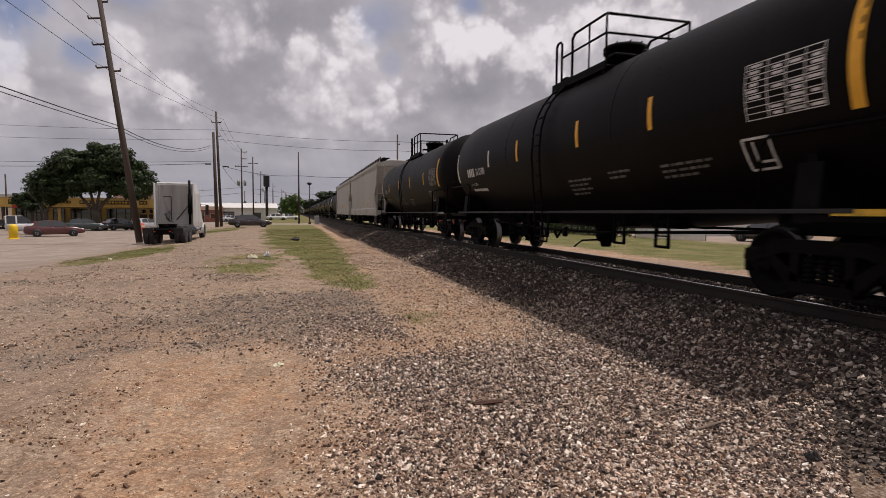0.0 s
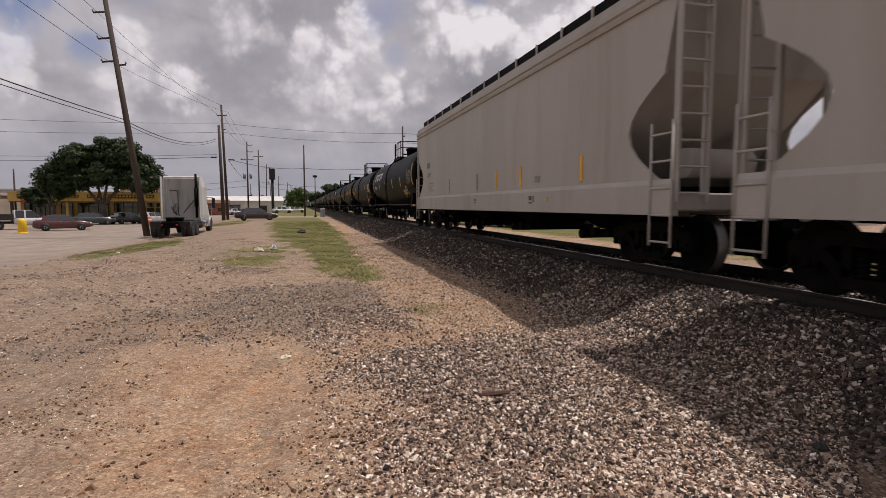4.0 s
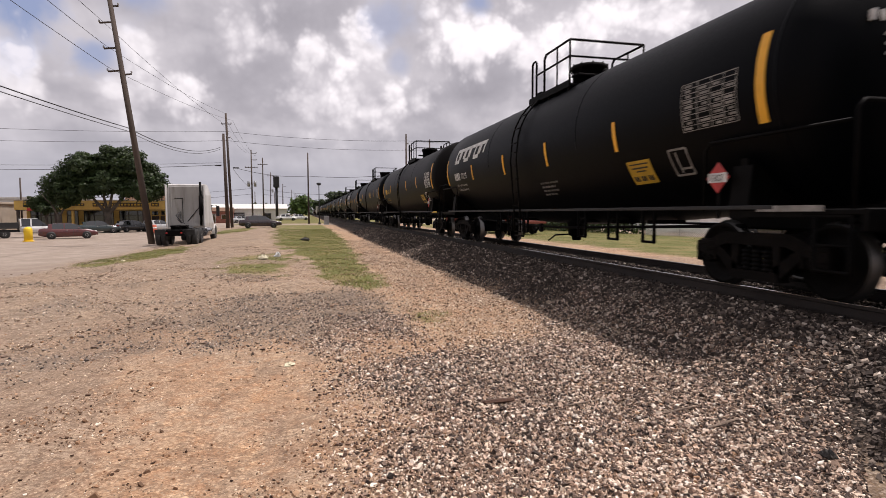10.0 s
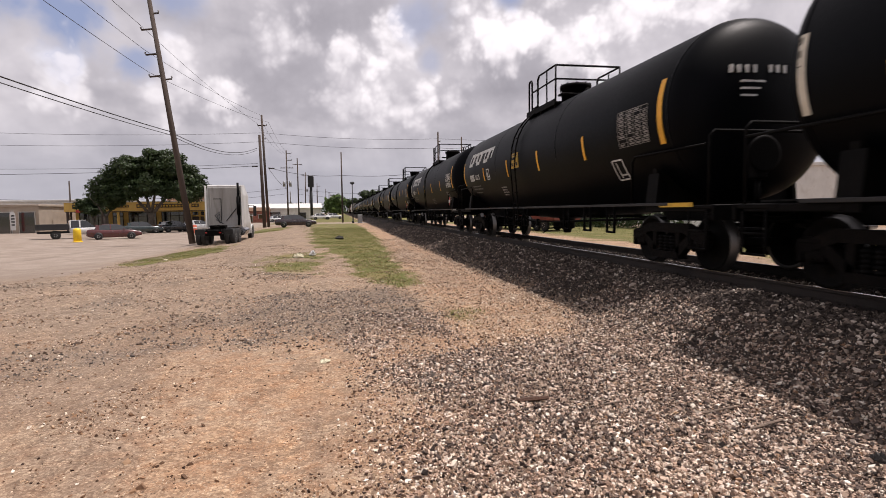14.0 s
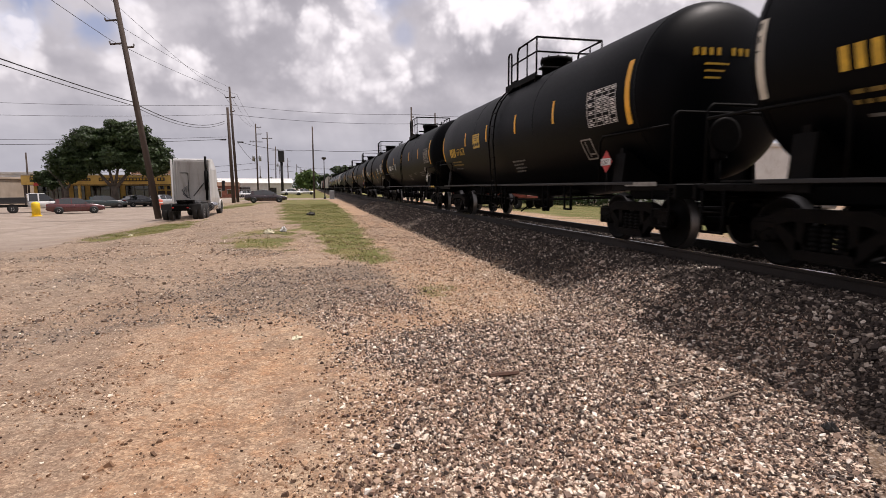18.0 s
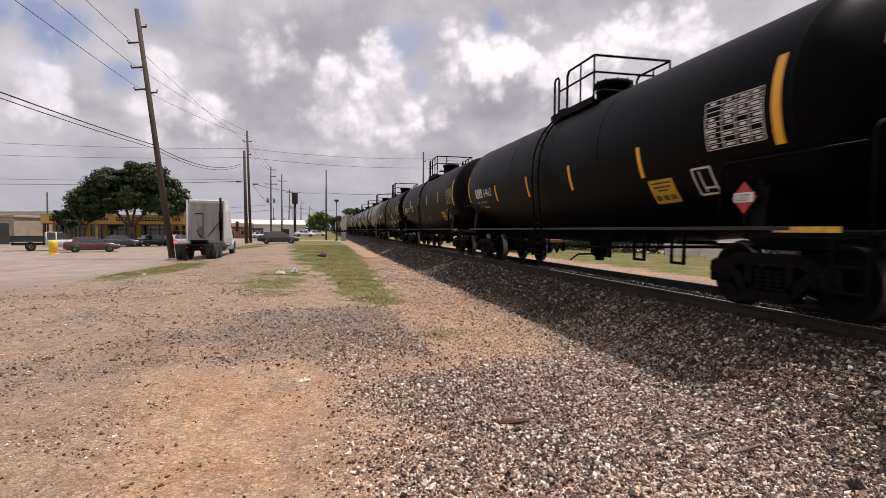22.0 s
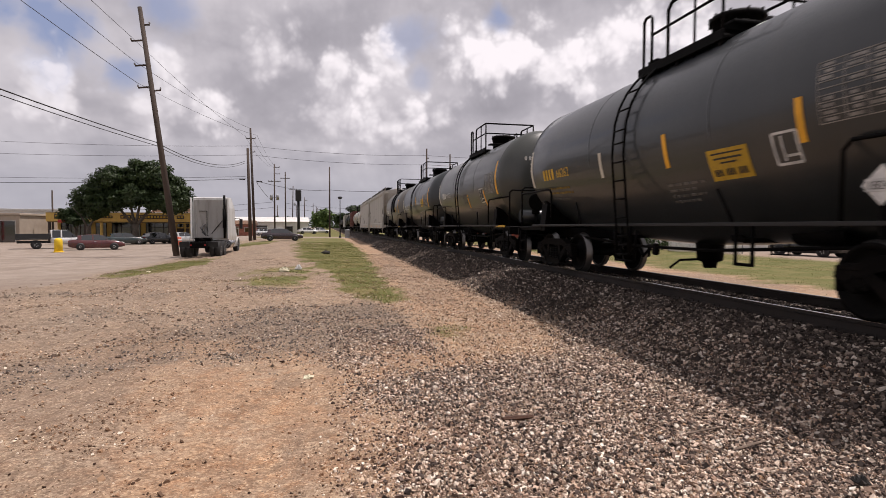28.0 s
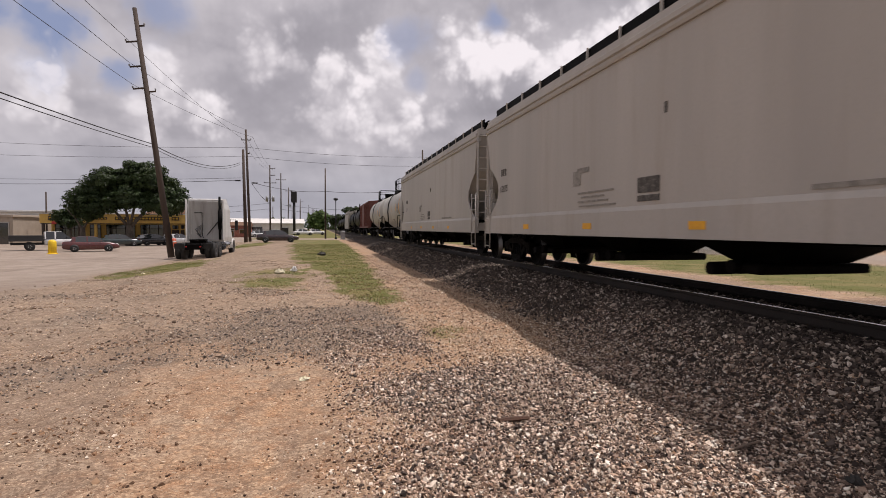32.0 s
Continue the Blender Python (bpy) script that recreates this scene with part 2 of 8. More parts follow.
    def loft(self, rings, caps=True, closed=True, smooth=False):
        """Skins rings of equal length."""
        m = len(rings[0])
        vs = [p for ring in rings for p in ring]
        fs = []
        for i in range(len(rings) - 1):
            for k in range(m if closed else m - 1):
                fs.append((i * m + k, i * m + (k + 1) % m, (i + 1) * m + (k + 1) % m, (i + 1) * m + k))
        self.add(vs, fs, smooth)
        if caps and closed:
            self.add(vs, [tuple(range(m - 1, -1, -1)), tuple(range(len(vs) - m, len(vs)))])
        return self

    def prism(self, outline, lo, hi, axis="X"):
        """An outline of (a, b) pairs pushed from lo to hi along an axis; concave outlines are fine."""
        def at(t, a, b):
            return {"X": (t, a, b), "Y": (a, t, b), "Z": (a, b, t)}[axis]
        m = len(outline)
        vs = [at(lo, *p) for p in outline] + [at(hi, *p) for p in outline]
        fs = [(i, (i + 1) % m, m + (i + 1) % m, m + i) for i in range(m)]
        fs += [tuple(range(m - 1, -1, -1)), tuple(range(m, 2 * m))]
        return self.add(vs, fs)

    def made(self, name, mat, fix=True):
        me = bpy.data.meshes.new(name)
        me.from_pydata([tuple(p) for p in self.v], [], self.f)
        me.polygons.foreach_set("use_smooth", self.s)
        me.materials.append(mat)
        if fix:
            bm = bmesh.new()
            bm.from_mesh(me)
            bmesh.ops.remove_doubles(bm, verts=bm.verts, dist=1e-5)
            bmesh.ops.recalc_face_normals(bm, faces=bm.faces)
            bm.to_mesh(me)
            bm.free()
        me.update()
        return me


SHARED = {}


def part(name, geo, mat, parent, label="", at=None, share=None):
    """ONE mesh object under a thing or a part."""
    if share is not None and share in SHARED:
        me = SHARED[share]
    else:
        me = geo().made(name, mat) if callable(geo) else geo.made(name, mat)
        if share is not None:
            SHARED[share] = me
    ob = new(name, me)
    ob.parent = parent
    if at is not None:
        ob.matrix_basis = at
    if label:
        ob["label"] = label
    return ob


def thing(name, at=None, **tags):
    ob = new(name)
    ob.empty_display_size = 0.2
    if at is not None:
        ob.matrix_basis = at
    return tagged(ob, **tags)


def solid(name, geo, mat, at=None, **tags):
    """A thing or a piece of the setting that is one mesh."""
    ob = new(name, geo.made(name, mat))
    if at is not None:
        ob.matrix_basis = at
    return tagged(ob, **tags)

# ---------------------------------------------------------------- ground
def smooth01(v, lo, hi):
    t = np.clip((v - lo) / (hi - lo), 0, 1)
    return t * t * (3 - 2 * t)


def wobble(x, y, size, seed):
    """Soft noise of about -1 to 1, for uneven edges."""
    rs = np.random.RandomState(seed)
    out = np.zeros_like(x)
    for k in range(7):
        a, ph, w = rs.uniform(0, 6.28), rs.uniform(0, 6.28), rs.uniform(0.6, 2.4) / size
        out += np.sin((x * math.cos(a) + y * math.sin(a)) * w * 6.28 + ph + 1.3 * np.sin((y * math.cos(a) - x * math.sin(a)) * w * 4.1 + ph)) / 7 ** 0.5 / 1.2
    return out


def ballast_height(x):
    """Cross-section of the ballast bed above the dirt."""
    d = np.abs(x - TRACK_X)
    return 0.455 * (1 - smooth01(d, 1.55, 3.1))


def ground_height(x, y):
    near = np.exp(-((x / 30) ** 2 + ((y - 8) / 40) ** 2))
    z = near * (0.035 * wobble(x, y, 6.0, 3) + 0.02 * wobble(x, y, 1.7, 4))
    z = z * (1 - smooth01(np.abs(x - TRACK_X), 4.0, 2.4))
    # the lot lies lower than the track
    far = 0.08 * np.clip(y - 35, 0, 70)
    z = z - 0.6 * smooth01(-x, 2 + far, 13 + far) * smooth01(y, 10, 35)
    return z + ballast_height(x)


def zone_masks(x, y):
    """How much of grass, loose gravel, paving and ballast lies at each place."""
    e = 0.5 * wobble(x, y, 2.4, 11) + 0.3 * wobble(x, y, 0.8, 12)
    far = smooth01(y, 20, 60)
    # grass strip beside the track, widening with the distance
    left = np.interp(y, [10, 13, 16, 22, 30, 40, 80, 120], [1.45, 0.5, 0.2, -0.1, -1.7, -2.3, -4.4, -4.6])
    right = np.interp(y, [10, 14, 19, 38, 60, 80], [1.7, 1.95, 2.1, 2.5, 2.6, 2.2])
    grass = smooth01(x - left + e * (0.5 + far), -0.25, 0.45) * smooth01(right - x + e * 0.5, -0.15, 0.5) * smooth01(y + e, 9.8, 12.0) * smooth01(84 - y, 0, 4)
    # thin patches left of it and the verge with the leaning pole
    patch = smooth01(1.1 - np.hypot((x + 1.6) / 1.5, (y - 19.5) / 5.0) + 0.5 * e, -0.1, 0.5) * 0.75
    verge = smooth01(1.0 - np.hypot((x + 7.3) / 1.7, (y - 28.5) / 8.0) + 0.35 * e, -0.1, 0.3)
    verge2 = smooth01(1.0 - np.hypot((x + 7.6) / 2.6, (y - 62) / 10.0) + 0.3 * e, 0, 0.4)
    lawn = smooth01(x + 1.0 * e + 0.7 * wobble(x, y, 3.0, 71), 12.2, 15.4) * smooth01(27.0 - x + 0.6 * e, 0, 1.2) * 0.95
    tuft = 0.6 * smooth01(1 - np.hypot((x - 1.75) / 0.7, (y - 8.6) / 1.0) + 0.5 * e, 0, 0.7)
    backlawn = smooth01(-x - 40, 0, 6) * smooth01(110 - y, 0, 10) + smooth01(y, 92, 96) * smooth01(150 - np.abs(x), 0, 40) * (np.abs(x - TRACK_X) > 3.4)
    grass = np.clip(grass + patch + verge + verge2 + lawn + tuft + backlawn, 0, 1)
    # paved lot and the crossing road
    edge = np.interp(y, [10, 15, 20, 24, 36, 40, 55, 75], [-9.0, -7.6, -7.9, -8.8, -9.4, -9.4, -10.5, -12])
    lot = smooth01(edge - x + 0.25 * e, -0.2, 0.5) * smooth01(y + 1.2 * e + x * 0.25, 13.0, 17.0) * smooth01(-x, -8, 8)
    road = smooth01(np.abs(y - 87 - 0.02 * x), 5.2, 4.6) * (x > -90) * (np.abs(x - TRACK_X) > 2.4)
    street = smooth01(x, 27.3, 28.1) * smooth01(x, 37, 36)
    paving = np.clip(lot + road + street, 0, 1)
    # loose grey gravel: a band across the dirt and the field beside the ballast
    band_mid = np.interp(x, [-9, -3.5, -2.9, -1.5, 0.3, 1.6], [6.3, 7.0, 8.0, 9.3, 9.8, 9.8])
    band = smooth01(1.7 + 0.25 * (x + 3) - np.abs(y - band_mid) + 1.0 * e, -0.5, 1.0) * smooth01(1.75 - x + 0.3 * e, 0, 0.4)
    band = band * (0.62 + 0.38 * smooth01(wobble(x, y, 1.5, 81) + 0.5 * wobble(x, y, 0.5, 82), -0.7, 0.5)) * (0.62 + 0.38 * smooth01(x, -3.5, -1.2))
    thin = 0.6 * smooth01(wobble(x, y, 5.0, 21) + 0.4 * e, 0.1, 0.9) * smooth01(y, 9, 12) * smooth01(-x, -0.5, 0.8)
    field = smooth01(x - 0.45 + 0.35 * e, -0.35, 0.45) * smooth01(np.interp(x, [0.3, 1.0, 2.0, 3.4, 5], [7.6, 6.2, 6.3, 7.6, 11.0]) - y + 0.5 * e, -0.3, 0.6)
    gravel = np.clip(band * 0.9 + thin + field, 0, 1) * (1 - paving)
    ballast = smooth01(np.abs(x - TRACK_X) + 0.35 * e, 3.3, 2.7)
    return grass * (1 - ballast) * (1 - gravel * 0.8), gravel, paving, ballast


def build_ground():
    xs = np.concatenate([-np.geomspace(9, 2500, 42)[::-1], np.arange(-8.8, 11.4, 0.16), np.geomspace(11.6, 2500, 44)])
    ys = np.concatenate([-np.geomspace(2, 2500, 24)[::-1], np.arange(-1.0, 16, 0.16), np.arange(16, 40, 0.4), np.arange(40, 100, 1.0), np.geomspace(100, 3000, 40)])
    X, Y = np.meshgrid(xs, ys)
    Z = ground_height(X, Y)
    nx, ny = len(xs), len(ys)
    me = bpy.data.meshes.new("ground")
    i = np.arange(nx * ny).reshape(ny, nx)
    quads = np.stack([i[:-1, :-1], i[:-1, 1:], i[1:, 1:], i[1:, :-1]], -1).reshape(-1, 4)
    me.vertices.add(nx * ny)
    me.vertices.foreach_set("co", np.stack([X, Y, Z], -1).ravel())
    me.loops.add(quads.size)
    me.loops.foreach_set("vertex_index", quads.ravel())
    me.polygons.add(len(quads))
    me.polygons.foreach_set("loop_start", np.arange(0, quads.size, 4))
    me.polygons.foreach_set("use_smooth", np.ones(len(quads), bool))
    me.update()
    masks = zone_masks(X.ravel(), Y.ravel())
    at = me.color_attributes.new("zones", "FLOAT_COLOR", "POINT")
    at.data.foreach_set("color", np.stack([masks[0], masks[1], masks[2], masks[3]], -1).ravel())
    m = bpy.data.materials.new("dirt_and_gravel")
    m.use_nodes = True
    n = Nodes(m.node_tree)
    a = n.add("ShaderNodeAttribute")
    a.attribute_name = "zones"
    sp = n.add("ShaderNodeSeparateColor", Color=a.outputs["Color"])
    grass, gravel, paving, ballast = sp.outputs[0], sp.outputs[1], sp.outputs[2], a.outputs["Alpha"]
    co = n.add("ShaderNodeTexCoord").outputs["Object"]
    fine, mid, big, grit = n.noise(co, 34, 6, 0.65), n.noise(co, 5.5, 6, 0.6), n.noise(co, 0.55, 5, 0.6), n.noise(co, 120, 3, 0.6)
    # sandy dirt: tan and rust patches, grey worn tracks, specks of small stones
    track = n.noise(n.vmath("MULTIPLY", co, (0.55, 0.16, 1.0)), 1.0, 6, 0.62, 0.6)
    dirt = n.mix(n.step(big, 0.35, 0.65), (0.312, 0.200, 0.126, 1), (0.348, 0.258, 0.182, 1))
    dirt = n.mix(n.math("MULTIPLY", n.step(mid, 0.42, 0.66), 0.75), dirt, (0.31, 0.172, 0.096, 1))
    dirt = n.mix(n.math("MULTIPLY", n.step(track, 0.46, 0.62), 0.7), dirt, (0.205, 0.152, 0.115, 1))
    clump = n.noise(n.vmath("MULTIPLY", co, (1.0, 0.6, 1.0)), 2.6, 7, 0.72, 1.2)
    dirt = n.mix(n.math("MULTIPLY", n.step(clump, 0.48, 0.64), 0.6), dirt, (0.165, 0.112, 0.078, 1))
    dirt = n.mix(n.math("MULTIPLY", n.step(fine, 0.52, 0.68), 0.6), dirt, (0.43, 0.31, 0.21, 1))
    dirt = n.mix(n.math("MULTIPLY", n.step(grit, 0.56, 0.68), 0.6), dirt, (0.14, 0.085, 0.055, 1))
    away = n.step(n.math("ADD", n.add("ShaderNodeSeparateXYZ", Vector=co).outputs[1], n.math("MULTIPLY", big, 6.0)), 8.5, 14.0)
    side = n.add("ShaderNodeSeparateXYZ", Vector=co)
    away = n.math("MULTIPLY", away, n.step(n.math("MULTIPLY_ADD", big, 1.0, side.outputs[0]), 2.4, 1.4))
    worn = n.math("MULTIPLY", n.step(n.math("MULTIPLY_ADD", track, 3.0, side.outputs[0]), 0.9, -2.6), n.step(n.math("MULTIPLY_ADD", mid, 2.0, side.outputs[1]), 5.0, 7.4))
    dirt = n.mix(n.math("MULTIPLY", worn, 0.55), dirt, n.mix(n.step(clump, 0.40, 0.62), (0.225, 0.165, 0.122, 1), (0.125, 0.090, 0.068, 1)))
    dirt = n.mix(n.math("MULTIPLY", away, 0.55), dirt, n.mix(n.step(mid, 0.4, 0.62), (0.185, 0.142, 0.108, 1), (0.30, 0.24, 0.185, 1)))
    spk = n.add("ShaderNodeTexVoronoi", Vector=co, Scale=48.0)
    spr = n.add("ShaderNodeSeparateColor", Color=spk.outputs["Color"])
    speck = n.math("MULTIPLY", n.math("GREATER_THAN", spr.outputs[0], 0.58), n.step(spk.outputs["Distance"], 0.42, 0.30))
    speck = n.math("MULTIPLY", speck, n.step(n.noise(co, 1.6, 4), 0.25, 0.5))
    dirt = n.mix(speck, dirt, n.mix(spr.outputs[1], (0.13, 0.09, 0.066, 1), (0.46, 0.345, 0.24, 1)))
    # coarse grain: every crumb of soil a little lighter or darker, and low ruts and dips
    for size, amount in ((62.0, 0.55), (21.0, 0.30)):
        crumb = n.add("ShaderNodeTexVoronoi", Vector=n.vmath("ADD", co, n.vmath("MULTIPLY", n.add("ShaderNodeTexNoise", Vector=co, Scale=size * 0.8, Detail=2.0).outputs["Color"], (0.02, 0.02, 0.0))), Scale=size)
        tone = n.add("ShaderNodeSeparateColor", Color=crumb.outputs["Color"]).outputs[0]
        dirt = n.mix(amount, dirt, n.mix(1.0, dirt, n.ramp(tone, [(0.0, (0.50, 0.45, 0.42)), (0.35, (0.88, 0.85, 0.82)), (0.7, (1.15, 1.15, 1.13)), (1.0, (1.75, 1.85, 1.85))]), "MULTIPLY"))
    dirt = n.mix(n.math("MULTIPLY", n.step(n.noise(n.vmath("MULTIPLY", co, (1.0, 0.45, 1.0)), 1.7, 5, 0.62, 0.8), 0.50, 0.66), 0.40), dirt, n.mix(1.0, dirt, (1.32, 1.30, 1.22, 1), "MULTIPLY"))
    peb = n.add("ShaderNodeTexVoronoi", Vector=co, Scale=36.0)
    stone = n.mix(n.add("ShaderNodeSeparateColor", Color=peb.outputs["Color"]).outputs[0], (0.10, 0.084, 0.072, 1), (0.40, 0.33, 0.27, 1))
    # shade between the stones is painted in as near-black gaps
    stone = n.mix(n.step(peb.outputs["Distance"], 0.35, 0.6), stone, (0.055, 0.040, 0.030, 1))
    col = n.mix(n.math("MULTIPLY", n.step(n.math("ADD", gravel, n.math("MULTIPLY", n.math("SUBTRACT", n.math("ADD", mid, fine), 1.0), 1.1)), 0.3, 0.9), 0.6), dirt, stone)
    green = n.mix(n.step(fine, 0.3, 0.7), (0.075, 0.085, 0.022, 1), (0.150, 0.145, 0.045, 1))
    green = n.mix(n.step(big, 0.4, 0.75), green, (0.215, 0.17, 0.075, 1))
    gf = n.step(n.math("ADD", grass, n.math("MULTIPLY", n.math("SUBTRACT", n.math("ADD", mid, fine), 1.0), 0.8)), 0.35, 0.75)
    col = n.mix(gf, col, green)
    pave = n.mix(n.step(n.noise(co, 0.8, 6, 0.65), 0.35, 0.7), (0.245, 0.195, 0.155, 1), (0.33, 0.275, 0.228, 1))
    pave = n.mix(n.math("MULTIPLY", n.step(fine, 0.5, 0.7), 0.3), pave, (0.15, 0.125, 0.105, 1))
    pave = n.mix(n.math("MULTIPLY", n.step(n.math("MULTIPLY_ADD", track, 14.0, side.outputs[1]), 36.0, 20.0), 0.65), pave, n.mix(n.step(mid, 0.4, 0.6), (0.205, 0.152, 0.115, 1), (0.155, 0.115, 0.088, 1)))
    col = n.mix(paving, col, pave)
    bal = n.mix(n.add("ShaderNodeSeparateColor", Color=peb.outputs["Color"]).outputs[1], (0.03, 0.022, 0.018, 1), (0.16, 0.12, 0.095, 1))
    # ballast stones get their shade painted into the gaps too
    bal = n.mix(n.step(peb.outputs["Distance"], 0.35, 0.6), bal, (0.02, 0.015, 0.012, 1))
    col = n.mix(ballast, col, bal)
    rough = n.math("SUBTRACT", 0.95, n.math("MULTIPLY", paving, 0.12))
    bs = n.add("ShaderNodeBsdfPrincipled", Base_Color=col, Roughness=rough)
    n.put(bs.inputs["Specular IOR Level"], 0.25)
    h = n.math("ADD", n.math("MULTIPLY", fine, 0.5), n.math("MULTIPLY", n.math("MULTIPLY", peb.outputs["Distance"], -0.7), n.math("MAXIMUM", gravel, ballast)))
    bump = n.add("ShaderNodeBump", Strength=0.8, Distance=0.035, Height=n.math("ADD", h, n.math("MULTIPLY", mid, 0.6)))
    n.put(bs.inputs["Normal"], bump)
    n.add("ShaderNodeOutputMaterial", Surface=bs)
    me.materials.append(m)
    return tagged(new("ground", me), label="sandy dirt ground with gravel, grass strips and a paved lot", category="ground", kind="structure")


build_ground()

# ---------------------------------------------------------------- track
RUST = surface("rusty_rail_steel", (0.020, 0.0135, 0.0105), 0.75, 0.1, 0.3, 2.0, 60, 0.2)
POLISHED = surface("polished_rail_head", (0.55, 0.55, 0.56), 0.22, 1.0, 0.12, 1.5, 30, 0.02)
TIE = surface("weathered_creosote_wood", (0.02, 0.015, 0.012), 0.9, 0, 0.4, 3.0, 26, 0.5)


def rail_bar(x):
    g = Geo()
    prof = [(-0.07, 0.0), (0.07, 0.0), (0.07, 0.012), (0.015, 0.03), (0.010, 0.125), (0.036, 0.138), (0.036, 0.168), (0.028, 0.176),
            (-0.028, 0.176), (-0.036, 0.168), (-0.036, 0.138), (-0.010, 0.125), (-0.015, 0.03), (-0.07, 0.012)]
    g.prism([(x + a, RAIL_Z - 0.178 + b) for a, b in prof], -220, 900, "Y")
    return g


def build_track():
    t = thing("railway_track", label="single railway track with rusty rails on wooden ties in grey ballast", category="track", kind="structure")
    for s in (-1, 1):
        x = TRACK_X + s * (GAUGE / 2)
        rail = part("rail", rail_bar(x), RUST, t)
        head = Geo().box((x, 340, RAIL_Z - 0.0006), (0.050, 1120, 0.005))
        part("running_surface", head, POLISHED, rail, "polished steel running surface")
    tie = Geo().box((0, 0, 0), (2.6, 0.23, 0.17), 0.012)
    mesh = tie.made("tie", TIE)
    for k in range(150):
        ob = new("tie", mesh)
        ob.parent = t
        ob.matrix_basis = pose(TRACK_X + random.uniform(-.03, .03), 1.0 + k * 0.5 + random.uniform(-.02, .02), RAIL_Z - 0.178 - 0.088, 0, 0, random.uniform(-1, 1))
    plate = Geo().box((0, 0, 0), (0.34, 0.19, 0.018), 0.004)
    for sx in (-0.1, 0.1):
        for sy in (-0.06, 0.06):
            plate.cyl((sx, sy, 0.0), (sx, sy, 0.045), 0.011, 6)
    pm = plate.made("tie_plate", RUST)
    for k in range(90):
        for s in (-1, 1):
            ob = new("tie_plate", pm)
            ob.parent = t
            ob.matrix_basis = pose(TRACK_X + s * GAUGE / 2, 1.0 + k * 0.5, RAIL_Z - 0.178 + 0.006)
    return t


build_track()

# ---------------------------------------------------------------- the train
BLACK = surface("black_tank_paint", (0.0010, 0.0014, 0.0023), 0.45, 0, 0.3, 0.5, 22, 0.02, dirt=(0.0034, 0.0035, 0.0038), dirt_amount=0.35, streak=True, spec=0.06)
DUSTY = surface("dusty_black_tank_paint", (0.0034, 0.0029, 0.0027), 0.48, 0, 0.35, 0.5, 22, 0.02, dirt=(0.0105, 0.0082, 0.0066), dirt_amount=0.45, streak=True, spec=0.08)
WORN = surface("faded_black_tank_paint", (0.0065, 0.0057, 0.0052), 0.5, 0, 0.3, 0.5, 22, 0.03, dirt=(0.026, 0.021, 0.017), dirt_amount=0.5, streak=True, spec=0.12)
GREY = surface("grey_tank_paint", (0.175, 0.168, 0.155), 0.42, 0, 0.22, 0.5, 22, 0.05, dirt=(0.10, 0.085, 0.065), dirt_amount=0.5, streak=True, coat=0.15)
OLIVE = surface("olive_grey_tank_paint", (0.046, 0.050, 0.044), 0.36, 0, 0.25, 0.5, 22, 0.05, dirt=(0.040, 0.038, 0.031), dirt_amount=0.45, streak=True, coat=0.3)
DGREY = surface("dark_grey_tank_paint", (0.024, 0.0285, 0.0305), 0.36, 0, 0.25, 0.5, 22, 0.05, dirt=(0.040, 0.038, 0.034), dirt_amount=0.4, streak=True, coat=0.3)
WHITE = surface("off_white_tank_paint", (0.46, 0.45, 0.42), 0.5, 0, 0.15, 0.5, 22, 0.05, dirt=(0.17, 0.13, 0.09), dirt_amount=0.5, streak=True)
HOPPER = surface("light_grey_hopper_paint", (0.42, 0.395, 0.36), 0.55, 0, 0.10, 0.4, 18, 0.05, dirt=(0.27, 0.21, 0.15), dirt_amount=0.4, streak=True)
REDCAR = surface("boxcar_red_paint", (0.14, 0.035, 0.025), 0.6, 0, 0.25, 0.5, 18, 0.06, dirt=(0.09, 0.05, 0.04), dirt_amount=0.5, streak=True)
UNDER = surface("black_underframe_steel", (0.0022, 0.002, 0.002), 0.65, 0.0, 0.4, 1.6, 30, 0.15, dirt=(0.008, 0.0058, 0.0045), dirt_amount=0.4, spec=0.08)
SILL = surface("dull_grey_walkway_angle", (0.007, 0.007, 0.0076), 0.6, 0, 0.3, 1.6, 30, 0.1, dirt=(0.02, 0.015, 0.012), dirt_amount=0.5)
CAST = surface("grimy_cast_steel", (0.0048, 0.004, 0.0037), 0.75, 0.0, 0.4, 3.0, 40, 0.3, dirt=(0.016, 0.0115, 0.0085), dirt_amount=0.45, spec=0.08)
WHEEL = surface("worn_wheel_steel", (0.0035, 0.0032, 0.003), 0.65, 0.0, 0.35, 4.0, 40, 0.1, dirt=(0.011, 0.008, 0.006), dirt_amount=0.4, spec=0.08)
TREAD = surface("bright_wheel_tread", (0.16, 0.155, 0.15), 0.45, 1.0, 0.1, 4.0, 40, 0.02)
YELLOW = surface("yellow_reflective_film", (0.80, 0.40, 0.02), 0.5, 0, 0.12, 3, 60, 0.0)
YELLOW2 = surface("yellow_sticker", (0.50, 0.31, 0.015), 0.5, 0, 0.15, 3, 60, 0.0, dirt=(0.12, 0.09, 0.05), dirt_amount=0.4)
PALE = surface("pale_reflective_film", (0.62, 0.58, 0.48), 0.5, 0, 0.15, 3, 60, 0.0)
PAINTW = surface("white_stencil_paint", (0.60, 0.60, 0.58), 0.6, 0, 0.25, 6, 60, 0.0)
PAINTD = surface("dim_stencil_paint", (0.24, 0.23, 0.21), 0.6, 0, 0.35, 6, 60, 0.0)
PAINTY = surface("yellow_stencil_paint", (0.62, 0.38, 0.03), 0.6, 0, 0.25, 6, 60, 0.0)
INK = surface("black_print", (0.02, 0.02, 0.02), 0.6, 0, 0.2, 6, 60, 0.0)
REDP = surface("red_placard", (0.42, 0.03, 0.025), 0.5, 0, 0.2, 6, 60, 0.0)

